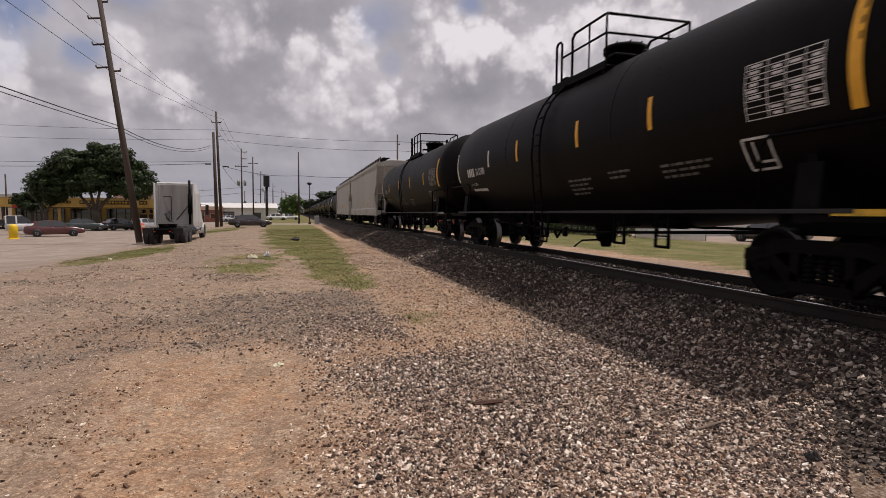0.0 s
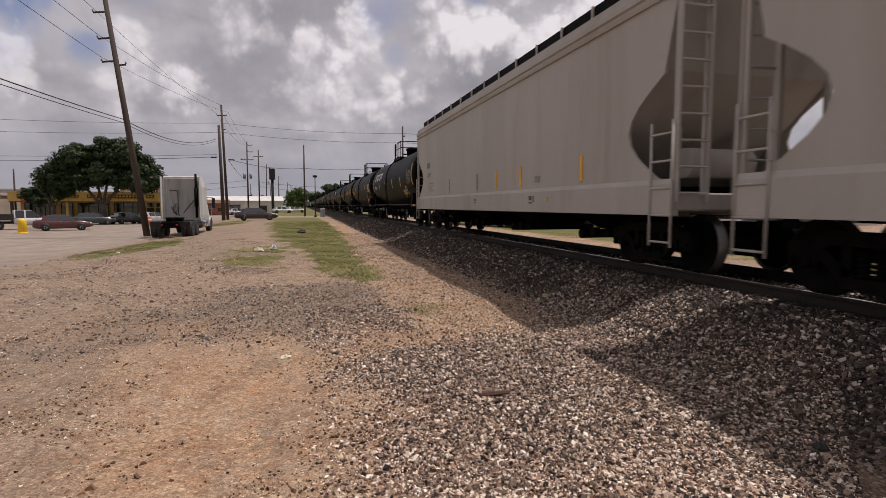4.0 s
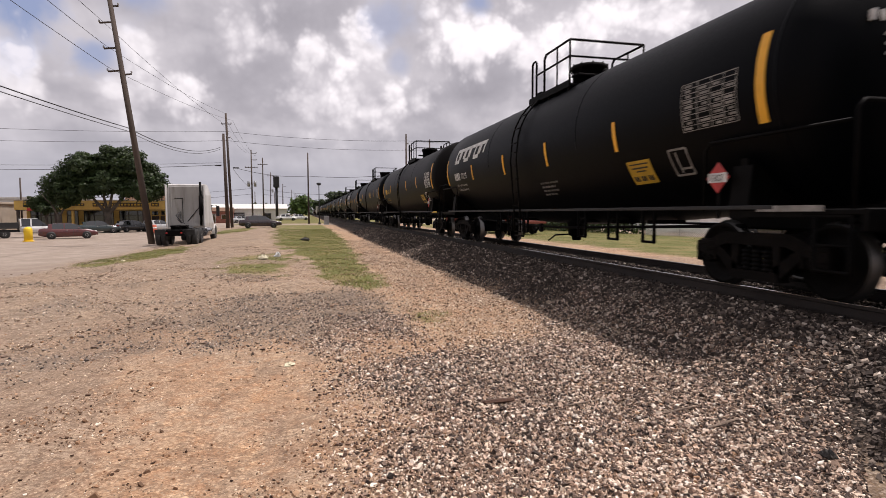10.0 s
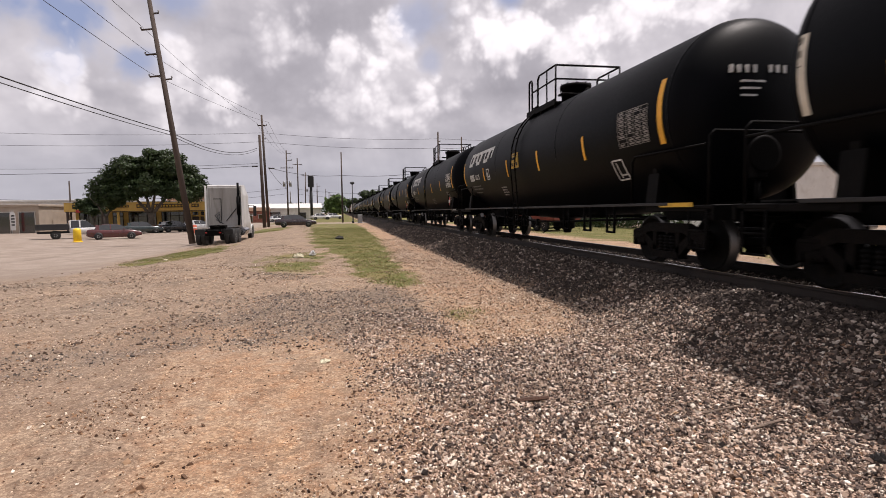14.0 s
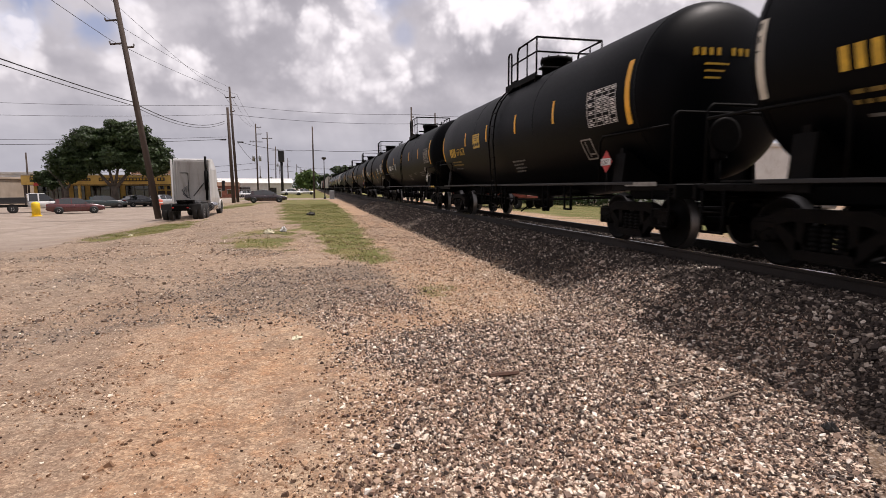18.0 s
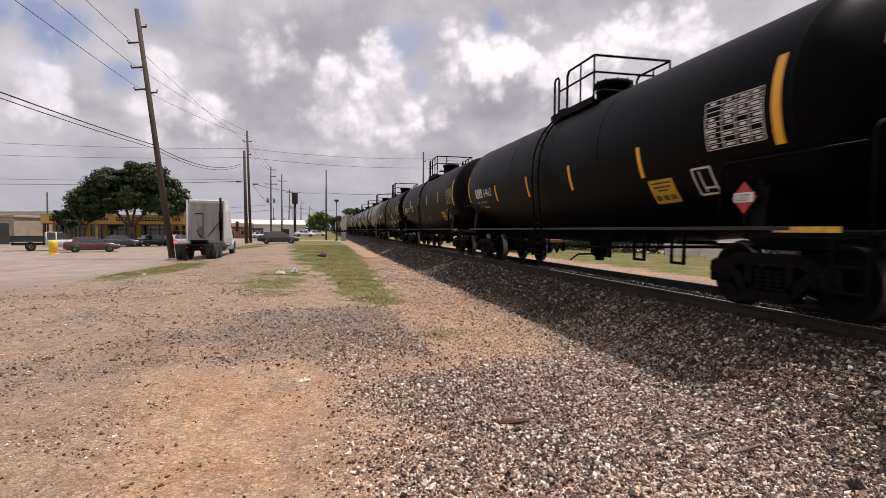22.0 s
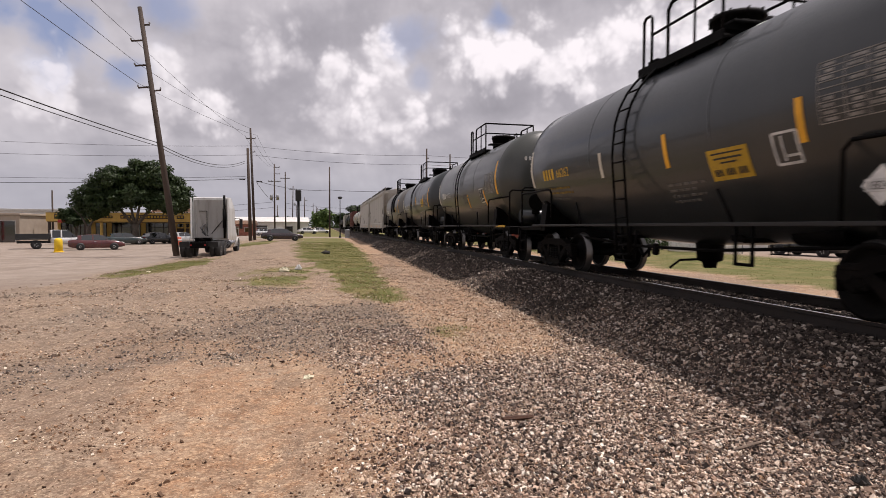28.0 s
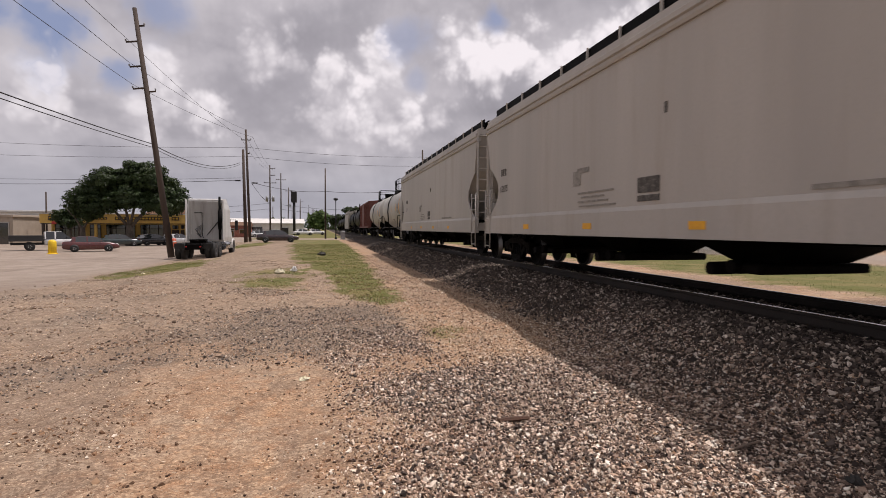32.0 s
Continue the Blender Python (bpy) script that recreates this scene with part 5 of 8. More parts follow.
def auto_body(prof, half, tuck=0.1):
    """Body from stations (y, z low, z belt, half width)."""
    rings = []
    for y, lo, hi, w in prof:
        w2 = w * half
        rings.append([(-w2 * 0.90, y, lo), (-w2, y, lo + (hi - lo) * 0.30), (-w2 * 1.0, y, lo + (hi - lo) * 0.62), (-w2 * 0.95, y, hi - 0.03), (-w2 * 0.86, y, hi),
                      (w2 * 0.86, y, hi), (w2 * 0.95, y, hi - 0.03), (w2 * 1.0, y, lo + (hi - lo) * 0.62), (w2, y, lo + (hi - lo) * 0.30), (w2 * 0.90, y, lo)])
    return Geo().loft(rings, smooth=True)


def sedan(at, paint, label, length=4.7, half=0.89, roof=1.44):
    k = length / 4.7
    c = thing("car", at, label=label, category="car", group="parked cars")
    body = part("body", auto_body([(-2.33 * k, 0.48, 0.72, 0.80), (-2.25 * k, 0.30, 0.92, 0.92), (-1.9 * k, 0.24, 0.98, 0.98), (-1.2 * k, 0.20, 0.95, 1.0), (0.0, 0.20, 0.92, 1.0), (0.9 * k, 0.20, 0.93, 1.0),
                                   (1.6 * k, 0.24, 0.86, 0.97), (2.05 * k, 0.28, 0.74, 0.92), (2.3 * k, 0.38, 0.62, 0.80)], half), paint, c)
    cab = [(-1.75 * k, 0.94, 0.95, 0.80), (-1.35 * k, 0.93, roof - 0.12, 0.72), (-0.85 * k, 0.92, roof, 0.66), (0.1 * k, 0.92, roof, 0.66), (0.55 * k, 0.92, roof - 0.10, 0.70), (1.15 * k, 0.91, 0.94, 0.80)]
    rings = [[(-half * 0.93, y, lo), (-half * w, y, hi), (half * w, y, hi), (half * 0.93, y, lo)] for y, lo, hi, w in cab]
    part("glasshouse", Geo().loft(rings, smooth=False), CARGLASS, c, "dark tinted car windows")
    rings = [[(-half * w - 0.005, y, hi - 0.03), (-half * w * 0.9, y, hi + 0.015), (half * w * 0.9, y, hi + 0.015), (half * w + 0.005, y, hi - 0.03)] for y, lo, hi, w in cab[1:5]]
    part("roof", Geo().loft(rings, smooth=True), paint, c)
    for s in (-1, 1):
        part("pillar", Geo().box((s * half * 0.79, -0.35 * k, 1.18), (0.05, 0.09, 0.52), 0.01, Matrix.Rotation(s * -0.42, 3, "Y")), paint, c)
        part("rear_pillar", Geo().box((s * half * 0.80, -1.42 * k, 1.14), (0.05, 0.30, 0.46), 0.01, Matrix.Rotation(s * -0.40, 3, "Y")), paint, c)
        part("mirror", Geo().box((s * (half + 0.08), 0.78 * k, 1.0), (0.18, 0.10, 0.13), 0.03), paint, c)
        part("headlight", Geo().box((s * half * 0.62, 2.16 * k, 0.66), (0.34, 0.20, 0.13), 0.04), LAMPW, c, "clear headlight")
        part("tail_light", Geo().box((s * half * 0.68, -2.24 * k, 0.82), (0.34, 0.12, 0.14), 0.03), LAMPRED, c, "red tail light")
        part("door_line", Geo().box((s * (half - 0.004), 0.35 * k, 0.62), (0.012, 0.02, 0.5)), PLASTIC, c)
        part("door_handle", Geo().box((s * (half + 0.004), -0.15 * k, 0.80), (0.03, 0.16, 0.03), 0.008), CHROME, c)
        for y in (-1.36 * k, 1.40 * k):
            part("wheel_arch", Geo().lathe([(s * (half - 0.16), 0.36), (s * (half + 0.008), 0.36), (s * (half + 0.008), 0.0)], (0, y, 0.33), "X", 20), PLASTIC, c)
            wheel_part(c, s * (half - 0.08), y, 0.32, 0.20)
    part("front_bumper", Geo().box((0, 2.24 * k, 0.42), (half * 1.6, 0.16, 0.18), 0.05), paint, c)
    part("rear_bumper", Geo().box((0, -2.28 * k, 0.45), (half * 1.66, 0.14, 0.18), 0.05), paint, c)
    return c


def pickup(at, paint, label, flatbed=True):
    c = thing("pickup_truck", at, label=label, category="truck", group="parked cars")
    h = 0.97
    part("cab", auto_body([(-0.75, 0.55, 1.12, 0.98), (0.2, 0.50, 1.12, 1.0), (1.2, 0.50, 1.12, 1.0), (1.35, 0.5, 1.14, 1.0), (2.3, 0.55, 1.10, 0.97), (2.75, 0.6, 0.98, 0.90)], h), paint, c)
    cab = [(-0.75, 1.1, 1.72, 0.80), (-0.55, 1.1, 1.83, 0.78), (0.65, 1.1, 1.83, 0.78), (1.45, 1.1, 1.14, 0.88)]
    part("glasshouse", Geo().loft([[(-h * 0.95, y, lo), (-h * w, y, hi), (h * w, y, hi), (h * 0.95, y, lo)] for y, lo, hi, w in cab]), CARGLASS, c, "dark truck windows")
    part("roof", Geo().loft([[(-h * w - 0.005, y, hi - 0.04), (-h * w * 0.9, y, hi + 0.02), (h * w * 0.9, y, hi + 0.02), (h * w + 0.005, y, hi - 0.04)] for y, lo, hi, w in cab[:3]], smooth=True), paint, c)
    for s in (-1, 1):
        for y in (-0.68, 0.12):
            part("pillar", Geo().box((s * h * 0.87, y, 1.46), (0.05, 0.12, 0.72), 0.01, Matrix.Rotation(s * -0.2, 3, "Y")), paint, c)
        part("mirror", Geo().box((s * (h + 0.12), 1.05, 1.25), (0.2, 0.1, 0.2), 0.03), PLASTIC, c)
        part("headlight", Geo().box((s * h * 0.7, 2.68, 0.86), (0.3, 0.2, 0.18), 0.04), LAMPW, c, "clear headlight")
        for y in (-1.9, 1.85):
            part("wheel_arch", Geo().lathe([(s * (h - 0.2), 0.43), (s * (h + 0.006), 0.43), (s * (h + 0.006), 0.0)], (0, y, 0.40), "X", 20), PLASTIC, c)
            wheel_part(c, s * (h - 0.1), y, 0.39, 0.24)
    part("bed", Geo().box((0, -2.15, 0.98), (2.1, 2.7, 0.14), 0.02).box((0, -0.86, 1.25), (2.1, 0.08, 0.6), 0.02).box((-1.02, -2.15, 1.22), (0.05, 2.7, 0.5), 0.01).box((1.02, -2.15, 1.22), (0.05, 2.7, 0.5), 0.01).box((0, -3.48, 1.22), (2.1, 0.05, 0.5), 0.01), PLASTIC, c, "black flat truck bed")
    part("chassis", Geo().box((0, -1.2, 0.66), (0.9, 4.4, 0.22), 0.03), PLASTIC, c)
    part("front_bumper", Geo().box((0, 2.76, 0.60), (1.85, 0.16, 0.22), 0.05), CHROME, c)
    return c


TRUCKW = surface("dusty_white_truck_paint", (0.52, 0.52, 0.51), 0.45, 0, 0.12, 1.2, 20, 0.03, dirt=(0.22, 0.18, 0.14), dirt_amount=0.45, streak=True)
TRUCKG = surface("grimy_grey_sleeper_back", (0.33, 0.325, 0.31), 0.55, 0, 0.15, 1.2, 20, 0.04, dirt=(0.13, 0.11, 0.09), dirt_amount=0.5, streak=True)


def tractor(at):
    """Road tractor with a tall sleeper, seen from behind; y forward, origin under the rear axle pair."""
    c = thing("semi_truck_tractor", at, label="white sleeper-cab semi truck tractor without a trailer, parked on grass", category="truck")
    part("frame", Geo().box((-0.42, 2.2, 0.90), (0.10, 7.6, 0.28), 0.01).box((0.42, 2.2, 0.90), (0.10, 7.6, 0.28), 0.01).box((0, -1.55, 0.80), (1.0, 0.12, 0.34), 0.02).box((0, -0.65, 0.9), (0.8, 0.14, 0.2), 0.02).box((0, 0.65, 0.9), (0.8, 0.14, 0.2), 0.02), UNDER, c)
    fw = part("fifth_wheel", Geo().prism([(-0.48, -0.55), (-0.14, -0.55), (-0.05, -0.05), (0.05, -0.05), (0.14, -0.55), (0.48, -0.55), (0.50, 0.15), (0.30, 0.45), (-0.30, 0.45), (-0.50, 0.15)], 1.18, 1.26, "Z").box((0, 0, 1.10), (1.0, 0.5, 0.16), 0.03), CAST, c, "greasy black fifth wheel plate")
    sleeper = part("sleeper", Geo().loft([[(-1.17, y, 1.05), (-1.22, y, 1.35), (-1.22, y, 3.3), (-1.16 * w, y, z), (1.16 * w, y, z), (1.22, y, 3.3), (1.22, y, 1.35), (1.17, y, 1.05)] for y, z, w in ((2.05, 3.95, 0.93), (2.15, 4.02, 0.95), (3.6, 4.05, 0.95), (4.3, 3.75, 0.86))]), TRUCKW, c)
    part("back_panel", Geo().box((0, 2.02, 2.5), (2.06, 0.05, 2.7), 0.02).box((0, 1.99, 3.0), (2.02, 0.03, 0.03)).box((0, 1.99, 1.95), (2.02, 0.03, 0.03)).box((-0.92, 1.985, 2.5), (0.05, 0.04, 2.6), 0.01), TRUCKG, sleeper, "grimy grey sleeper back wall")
    cabp = part("cab", Geo().loft([[(-1.12, y, 0.95), (-1.16, y, 1.3), (-1.12 * w, y, z), (1.12 * w, y, z), (1.16, y, 1.3), (1.12, y, 0.95)] for y, z, w in ((4.28, 2.95, 0.92), (5.0, 2.85, 0.90), (5.55, 2.0, 0.95))]), TRUCKW, c)
    part("hood", Geo().loft([[(-w, y, 0.75), (-w, y, z - 0.25), (-w * 0.75, y, z), (w * 0.75, y, z), (w, y, z - 0.25), (w, y, 0.75)] for y, z, w in ((5.5, 2.0, 0.98), (6.4, 1.85, 0.90), (7.0, 1.65, 0.80), (7.12, 1.3, 0.72))], smooth=True), TRUCKW, c)
    part("windscreen", Geo().prism([(5.03, 2.80), (5.57, 2.02), (5.60, 2.04), (5.06, 2.82)], -0.95, 0.95, "X"), CARGLASS, cabp)
    for s in (-1, 1):
        part("side_window", Geo().box((s * 1.10, 4.75, 2.35), (0.04, 0.62, 0.62), 0.02, Matrix.Rotation(s * 0.06, 3, "Y")), CARGLASS, cabp, "dark side window")
        part("side_extender", Geo().box((s * 1.19, 1.85, 2.55), (0.05, 0.42, 2.8), 0.015), TRUCKW, sleeper, "white side fairing")
        if s > 0:
            part("exhaust_stack", Geo().cyl((s * 0.98, 1.72, 1.2), (s * 0.98, 1.72, 4.15), 0.075, 12).cyl((s * 0.98, 1.72, 1.9), (s * 0.98, 1.72, 3.2), 0.12, 12), STEELGREY if s < 0 else UNDER, c, "upright exhaust stack")
        part("fuel_tank", Geo().cyl((s * 0.98, 2.3, 0.78), (s * 0.98, 3.9, 0.78), 0.32, 18), CHROME, c, "dull metal fuel tank")
        part("step", Geo().box((s * 1.05, 4.4, 0.55), (0.3, 0.7, 0.06), 0.01).box((s * 1.05, 4.4, 0.85), (0.3, 0.7, 0.06), 0.01), CHROME, c)
        part("fender", Geo().prism([(6.05 + 0.68 * math.cos(a), 0.52 + 0.68 * math.sin(a)) for a in [math.pi * k / 10 for k in range(11)]] + [(6.05 + 0.60 * math.cos(a), 0.52 + 0.60 * math.sin(a)) for a in [math.pi * k / 10 for k in range(10, -1, -1)]], s * 0.78, s * 1.20, "X"), TRUCKW, c)
        mir = part("mirror", Geo().box((s * 1.55, 5.0, 2.2), (0.22, 0.10, 0.75), 0.03), PLASTIC, c, "black side mirror")
        part("mirror_bracket", Geo().pipe([(s * 1.1, 4.9, 2.6), (s * 1.5, 5.0, 2.62)], 0.02).pipe([(s * 1.1, 4.9, 1.85), (s * 1.5, 5.0, 1.82)], 0.02), CHROME, mir)
        part("mud_flap", Geo().box((s * 0.85, -1.42, 0.86), (0.60, 0.02, 0.34), 0.004), TYRE, c, "black mud flap")
        part("tail_light", Geo().box((s * 0.42, -1.62, 0.82), (0.12, 0.04, 0.08), 0.02), LAMPRED, c, "red tail light")
        for y in (-0.66, 0.66):
            for x in (0.72, 1.05):
                wheel_part(c, s * x, y, 0.52, 0.29)
        wheel_part(c, s * 1.02, 6.05, 0.52, 0.30)
    part("grab_rail", Geo().pipe([(-0.7, 1.95, 3.05), (-0.2, 1.93, 3.05), (-0.2, 1.93, 1.4)], 0.02), UNDER, sleeper)
    part("air_lines", Geo().pipe([(-0.45, 1.95, 2.1), (-0.5, 1.8, 1.6), (-0.2, 1.5, 1.4), (-0.55, 1.6, 1.9), (-0.3, 1.9, 2.15)], 0.03).pipe([(-0.35, 1.95, 2.0), (-0.25, 1.7, 1.45), (0.0, 1.4, 1.35)], 0.03), CABLE, c, "coiled black air lines")
    part("deck_plate", Geo().box((0, 1.45, 1.08), (1.2, 0.9, 0.05), 0.01), CHROME, c)
    part("diagonal_brace", Geo().pipe([(0.1, 1.95, 1.5), (0.8, 1.95, 2.4)], 0.025), UNDER, c)
    return c


MAROON = surface("maroon_car_paint", (0.085, 0.018, 0.018), 0.25, 0, 0.15, 1, 30, 0.0, spec=0.6, coat=0.5)
DARKCAR = surface("dark_purple_car_paint", (0.030, 0.018, 0.022), 0.25, 0, 0.15, 1, 30, 0.0, spec=0.6, coat=0.5)
BLACKCAR = surface("black_car_paint", (0.014, 0.016, 0.018), 0.22, 0, 0.15, 1, 30, 0.0, spec=0.6, coat=0.5)
TEALCAR = surface("dark_teal_car_paint", (0.018, 0.032, 0.034), 0.25, 0, 0.15, 1, 30, 0.0, spec=0.6, coat=0.5)
WHITECAR = surface("white_car_paint", (0.62, 0.62, 0.62), 0.3, 0, 0.06, 1, 30, 0.0, spec=0.6, coat=0.4)
SILVER = surface("silver_truck_paint", (0.45, 0.46, 0.47), 0.32, 0.2, 0.08, 1, 30, 0.0, coat=0.4)


def on_ground(x, y, heading):
    """A pose on the ground; heading 0 looks along the track."""
    return pose(x, y, site_z(x, y), 0, 0, heading)


tractor(on_ground(-7.95, 38.4, -0.5))
sedan(on_ground(-21.5, 57.8, -68.0), MAROON, "maroon sedan parked on the paved lot", 4.6)
sedan(on_ground(-5.3, 68.0, -84.0), DARKCAR, "dark maroon sedan standing by the road", 4.85)
pickup(on_ground(-26.3, 61.6, -64.0), WHITECAR, "white crew-cab pickup with a black flatbed")
sedan(on_ground(-24.2, 73.5, -66.0), TEALCAR, "dark teal sedan parked under the tree")
sedan(on_ground(-21.5, 77.0, -40.0), BLACKCAR, "black sedan parked in the tree's shade")
sedan(on_ground(-19.2, 79.5, -30.0), SILVER, "silver car parked by the shop front")
sedan(on_ground(-4.5, 132.0, -80.0), WHITECAR, "white car parked beyond the road")
sedan(on_ground(-1.6, 140.0, -86.0), WHITECAR, "white car parked beyond the road")
sedan(on_ground(-13.8, 128.0, -70.0), SILVER, "silver car parked by the white building")
sedan(on_ground(29.6, 28.8, 10.0), BLACKCAR, "black car parked on the street across the track")

# yellow bollard, orange barrel, litter
YEL = surface("bright_yellow_paint", (0.78, 0.52, 0.015), 0.5, 0, 0.08, 3, 30, 0.0)
ORANGE = surface("faded_orange_plastic", (0.50, 0.10, 0.05), 0.5, 0, 0.1, 3, 30, 0.0)
b = thing("bollard", on_ground(-22.55, 52.6, 0), label="bright yellow domed concrete bollard on the lot", category="bollard")
part("post", Geo().lathe([(-0.05, 0.31), (1.0, 0.31), (1.12, 0.28), (1.2, 0.17), (1.23, 0.0)], (0, 0, 0), "Z", 20), YEL, b)
part("foot", Geo().lathe([(0.0, 0.40), (0.06, 0.40), (0.08, 0.33)], (0, 0, 0), "Z", 20), YEL, b)
b = thing("traffic_barrel", on_ground(-17.4, 70.5, 0), label="faded orange traffic barrel by the building", category="barrel")
part("drum", Geo().lathe([(0.0, 0.33), (0.1, 0.33), (0.95, 0.27), (1.0, 0.2), (1.02, 0.0)], (0, 0, 0), "Z", 16), ORANGE, b)
part("band", Geo().lathe([(0.55, 0.302), (0.7, 0.296)], (0, 0, 0), "Z", 16), PAINTW, b, "white reflective band")

# ---- buildings
MUSTARD = surface("mustard_stucco", (0.56, 0.37, 0.10), 0.85, 0, 0.10, 0.8, 26, 0.15, dirt=(0.30, 0.18, 0.06), dirt_amount=0.3)
BROWN_AND_SHADE = surface("dark_brown_wall", (0.05, 0.035, 0.028), 0.8, 0, 0.3, 0.8, 26, 0.1)
TAN = surface("tan_stucco", (0.36, 0.30, 0.24), 0.85, 0, 0.12, 0.7, 26, 0.15)
WHITEWALL = surface("white_metal_siding", (0.62, 0.61, 0.58), 0.6, 0, 0.08, 0.7, 26, 0.05, dirt=(0.35, 0.30, 0.25), dirt_amount=0.3)
BROWNROOF = surface("brown_shingle_roof", (0.16, 0.09, 0.055), 0.9, 0, 0.25, 1.4, 30, 0.4)
BRICKRED = surface("dull_red_brick", (0.26, 0.10, 0.07), 0.85, 0, 0.25, 3, 30, 0.3)
CONCRETE = surface("pale_concrete", (0.42, 0.40, 0.37), 0.85, 0, 0.15, 1.0, 30, 0.15)


def shop_building():
    """Low strip of shops: mustard fascia over dark glazed fronts; x along the front, y into the depth."""
    z = site_z(-25, 84)
    b = thing("shop_building", pose(-37.5, 86.0, z - 0.25, 0, 0, -6.0), label="low mustard-yellow strip of shops with dark glazed fronts", category="building")
    L = 19.2
    part("wall", Geo().box((L / 2, 6.3, 2.1), (L, 10.5, 4.2), 0.04), MUSTARD, b)
    part("fascia", Geo().box((L / 2, -0.65, 3.72), (L + 0.2, 1.6, 1.25), 0.04), MUSTARD, b)
    part("parapet_cap", Geo().box((L / 2, -0.65, 4.38), (L + 0.3, 1.7, 0.10), 0.02), CONCRETE, b)
    part("soffit", Geo().box((L / 2, -0.2, 3.05), (L, 2.4, 0.08), 0.01), BROWN_AND_SHADE, b)
    part("kerb", Geo().box((L / 2, -0.9, 0.07), (L + 0.4, 2.4, 0.15), 0.03), CONCRETE, b)
    # all but two columns are dark: the canopy's shade is put into their colour
    for k, x in enumerate((0.25, 4.9, 7.0, 11.6, 16.0, 18.9)):
        part("column", Geo().box((x, -1.2, 1.55), (0.30, 0.30, 3.0), 0.02), MUSTARD if k in (2, 5) else BROWN_AND_SHADE, b)
    fronts = [(0.6, 4.4), (5.2, 6.6), (7.4, 11.2), (12.0, 15.6)]
    for x0, x1 in fronts:
        w = part("shop_window", Geo().box(((x0 + x1) / 2, 1.0, 1.6), (x1 - x0, 0.12, 2.7), 0.02), SHOPGLASS, b, "dark glazed shop front")
        n = max(2, int((x1 - x0) / 1.1))
        for k in range(n + 1):
            part("mullion", Geo().box((x0 + (x1 - x0) * k / n, 0.92, 1.6), (0.07, 0.08, 2.7), 0.008), BROWN_AND_SHADE, w)
        part("transom", Geo().box(((x0 + x1) / 2, 0.92, 2.35), (x1 - x0, 0.08, 0.07), 0.008), BROWN_AND_SHADE, w)
    for x in (16.7, 17.9):
        d = part("door", Geo().box((x, 1.0, 1.15), (0.95, 0.10, 2.1), 0.02), BROWN_AND_SHADE, b, "dark brown shop door")
        part("door_handle", Geo().box((x + 0.35, 0.93, 1.1), (0.04, 0.06, 0.4), 0.01), CHROME, d)
    for x in (16.7, 17.9):
        part("clerestory_window", Geo().box((x, 0.99, 2.62), (0.8, 0.10, 0.5), 0.02), SHOPGLASS, b)
    signs = [(2.0, 1.9, 0.6, BROWN_AND_SHADE), (2.1, 1.2, 0.4, REDP), (5.5, 1.0, 0.35, BROWN_AND_SHADE), (7.5, 2.2, 0.34, BROWN_AND_SHADE), (10.4, 1.5, 0.5, BROWN_AND_SHADE), (14.0, 4.3, 0.52, BROWN_AND_SHADE), (17.6, 1.0, 0.5, BROWN_AND_SHADE)]
    for k, (x, w, h, m) in enumerate(signs):
        zz = 3.78 if m is not REDP else 3.15
        s = part("sign", Geo().box((x, -1.50, zz), (w, 0.10, h), 0.02), m, b, "dark shop sign")
        for q in range(max(2, int(w / 0.42))):
            if m is BROWN_AND_SHADE:
                part("sign_bar", Geo().box((x - w / 2 + 0.28 + q * 0.42, -1.56, zz), (0.26, 0.02, h * 0.45), 0.004), YELLOW2, s)
    part("roof_screen", Geo().prism([(1.5, 4.3), (5.0, 4.3), (4.2, 5.2), (2.3, 5.2)], 12.4, 17.6, "X"), BROWNROOF, b, "brown shingled roof screen")
    part("roof_unit", Geo().box((6.0, 5.0, 4.55), (1.5, 1.3, 0.9), 0.04), STEELGREY, b, "grey rooftop air unit")
    return b


shop_building()


def plain_building(name, x, y, turn, w, d, h, wall, roofm, label, openings=(), gable=0.0):
    b = thing(name, pose(x, y, site_z(x, y) - 0.05, 0, 0, turn), label=label, category="building")
    part("wall", Geo().box((0, d / 2, h / 2), (w, d, h), 0.03), wall, b)
    if gable:
        part("roof", Geo().prism([(-0.4, h), (d / 2, h + gable), (d + 0.4, h), (d + 0.4, h - 0.15), (-0.4, h - 0.15)], -w / 2 - 0.3, w / 2 + 0.3, "X"), roofm, b)
    else:
        part("roof", Geo().box((0, d / 2, h + 0.12), (w + 0.4, d + 0.4, 0.3), 0.03), roofm, b)
    for ox, oz, ow, oh, m in openings:
        f = part("opening", Geo().box((ox, 0.0, oz), (ow, 0.12, oh), 0.02), m, b, "dark opening" if m is SHOPGLASS else "")
        part("frame", Geo().box((ox, -0.05, oz + oh / 2), (ow + 0.2, 0.10, 0.12), 0.01).box((ox - ow / 2, -0.05, oz), (0.10, 0.10, oh), 0.01).box((ox + ow / 2, -0.05, oz), (0.10, 0.10, oh), 0.01), CONCRETE, f)
    return b


plain_building("warehouse", -58, 97, -8, 36, 16, 4.6, WHITEWALL, WHITEWALL, "long low white metal warehouse with a flat roof", [(-6, 1.6, 3.2, 3.2, SHOPGLASS), (8, 1.5, 2, 2.2, SHOPGLASS)])
plain_building("garage", -43.5, 84, -10, 6.4, 8, 3.7, TAN, TAN, "tan garage with open bays and white trim", [(-1.6, 1.5, 2.2, 2.9, SHOPGLASS), (1.6, 1.5, 2.2, 2.9, SHOPGLASS)])
col = thing("canopy_column", on_ground(-46.0, 80.5, 0), label="red painted steel canopy column", category="column")
part("post", Geo().box((0, 0, 1.6), (0.25, 0.25, 3.2), 0.02), REDP, col)
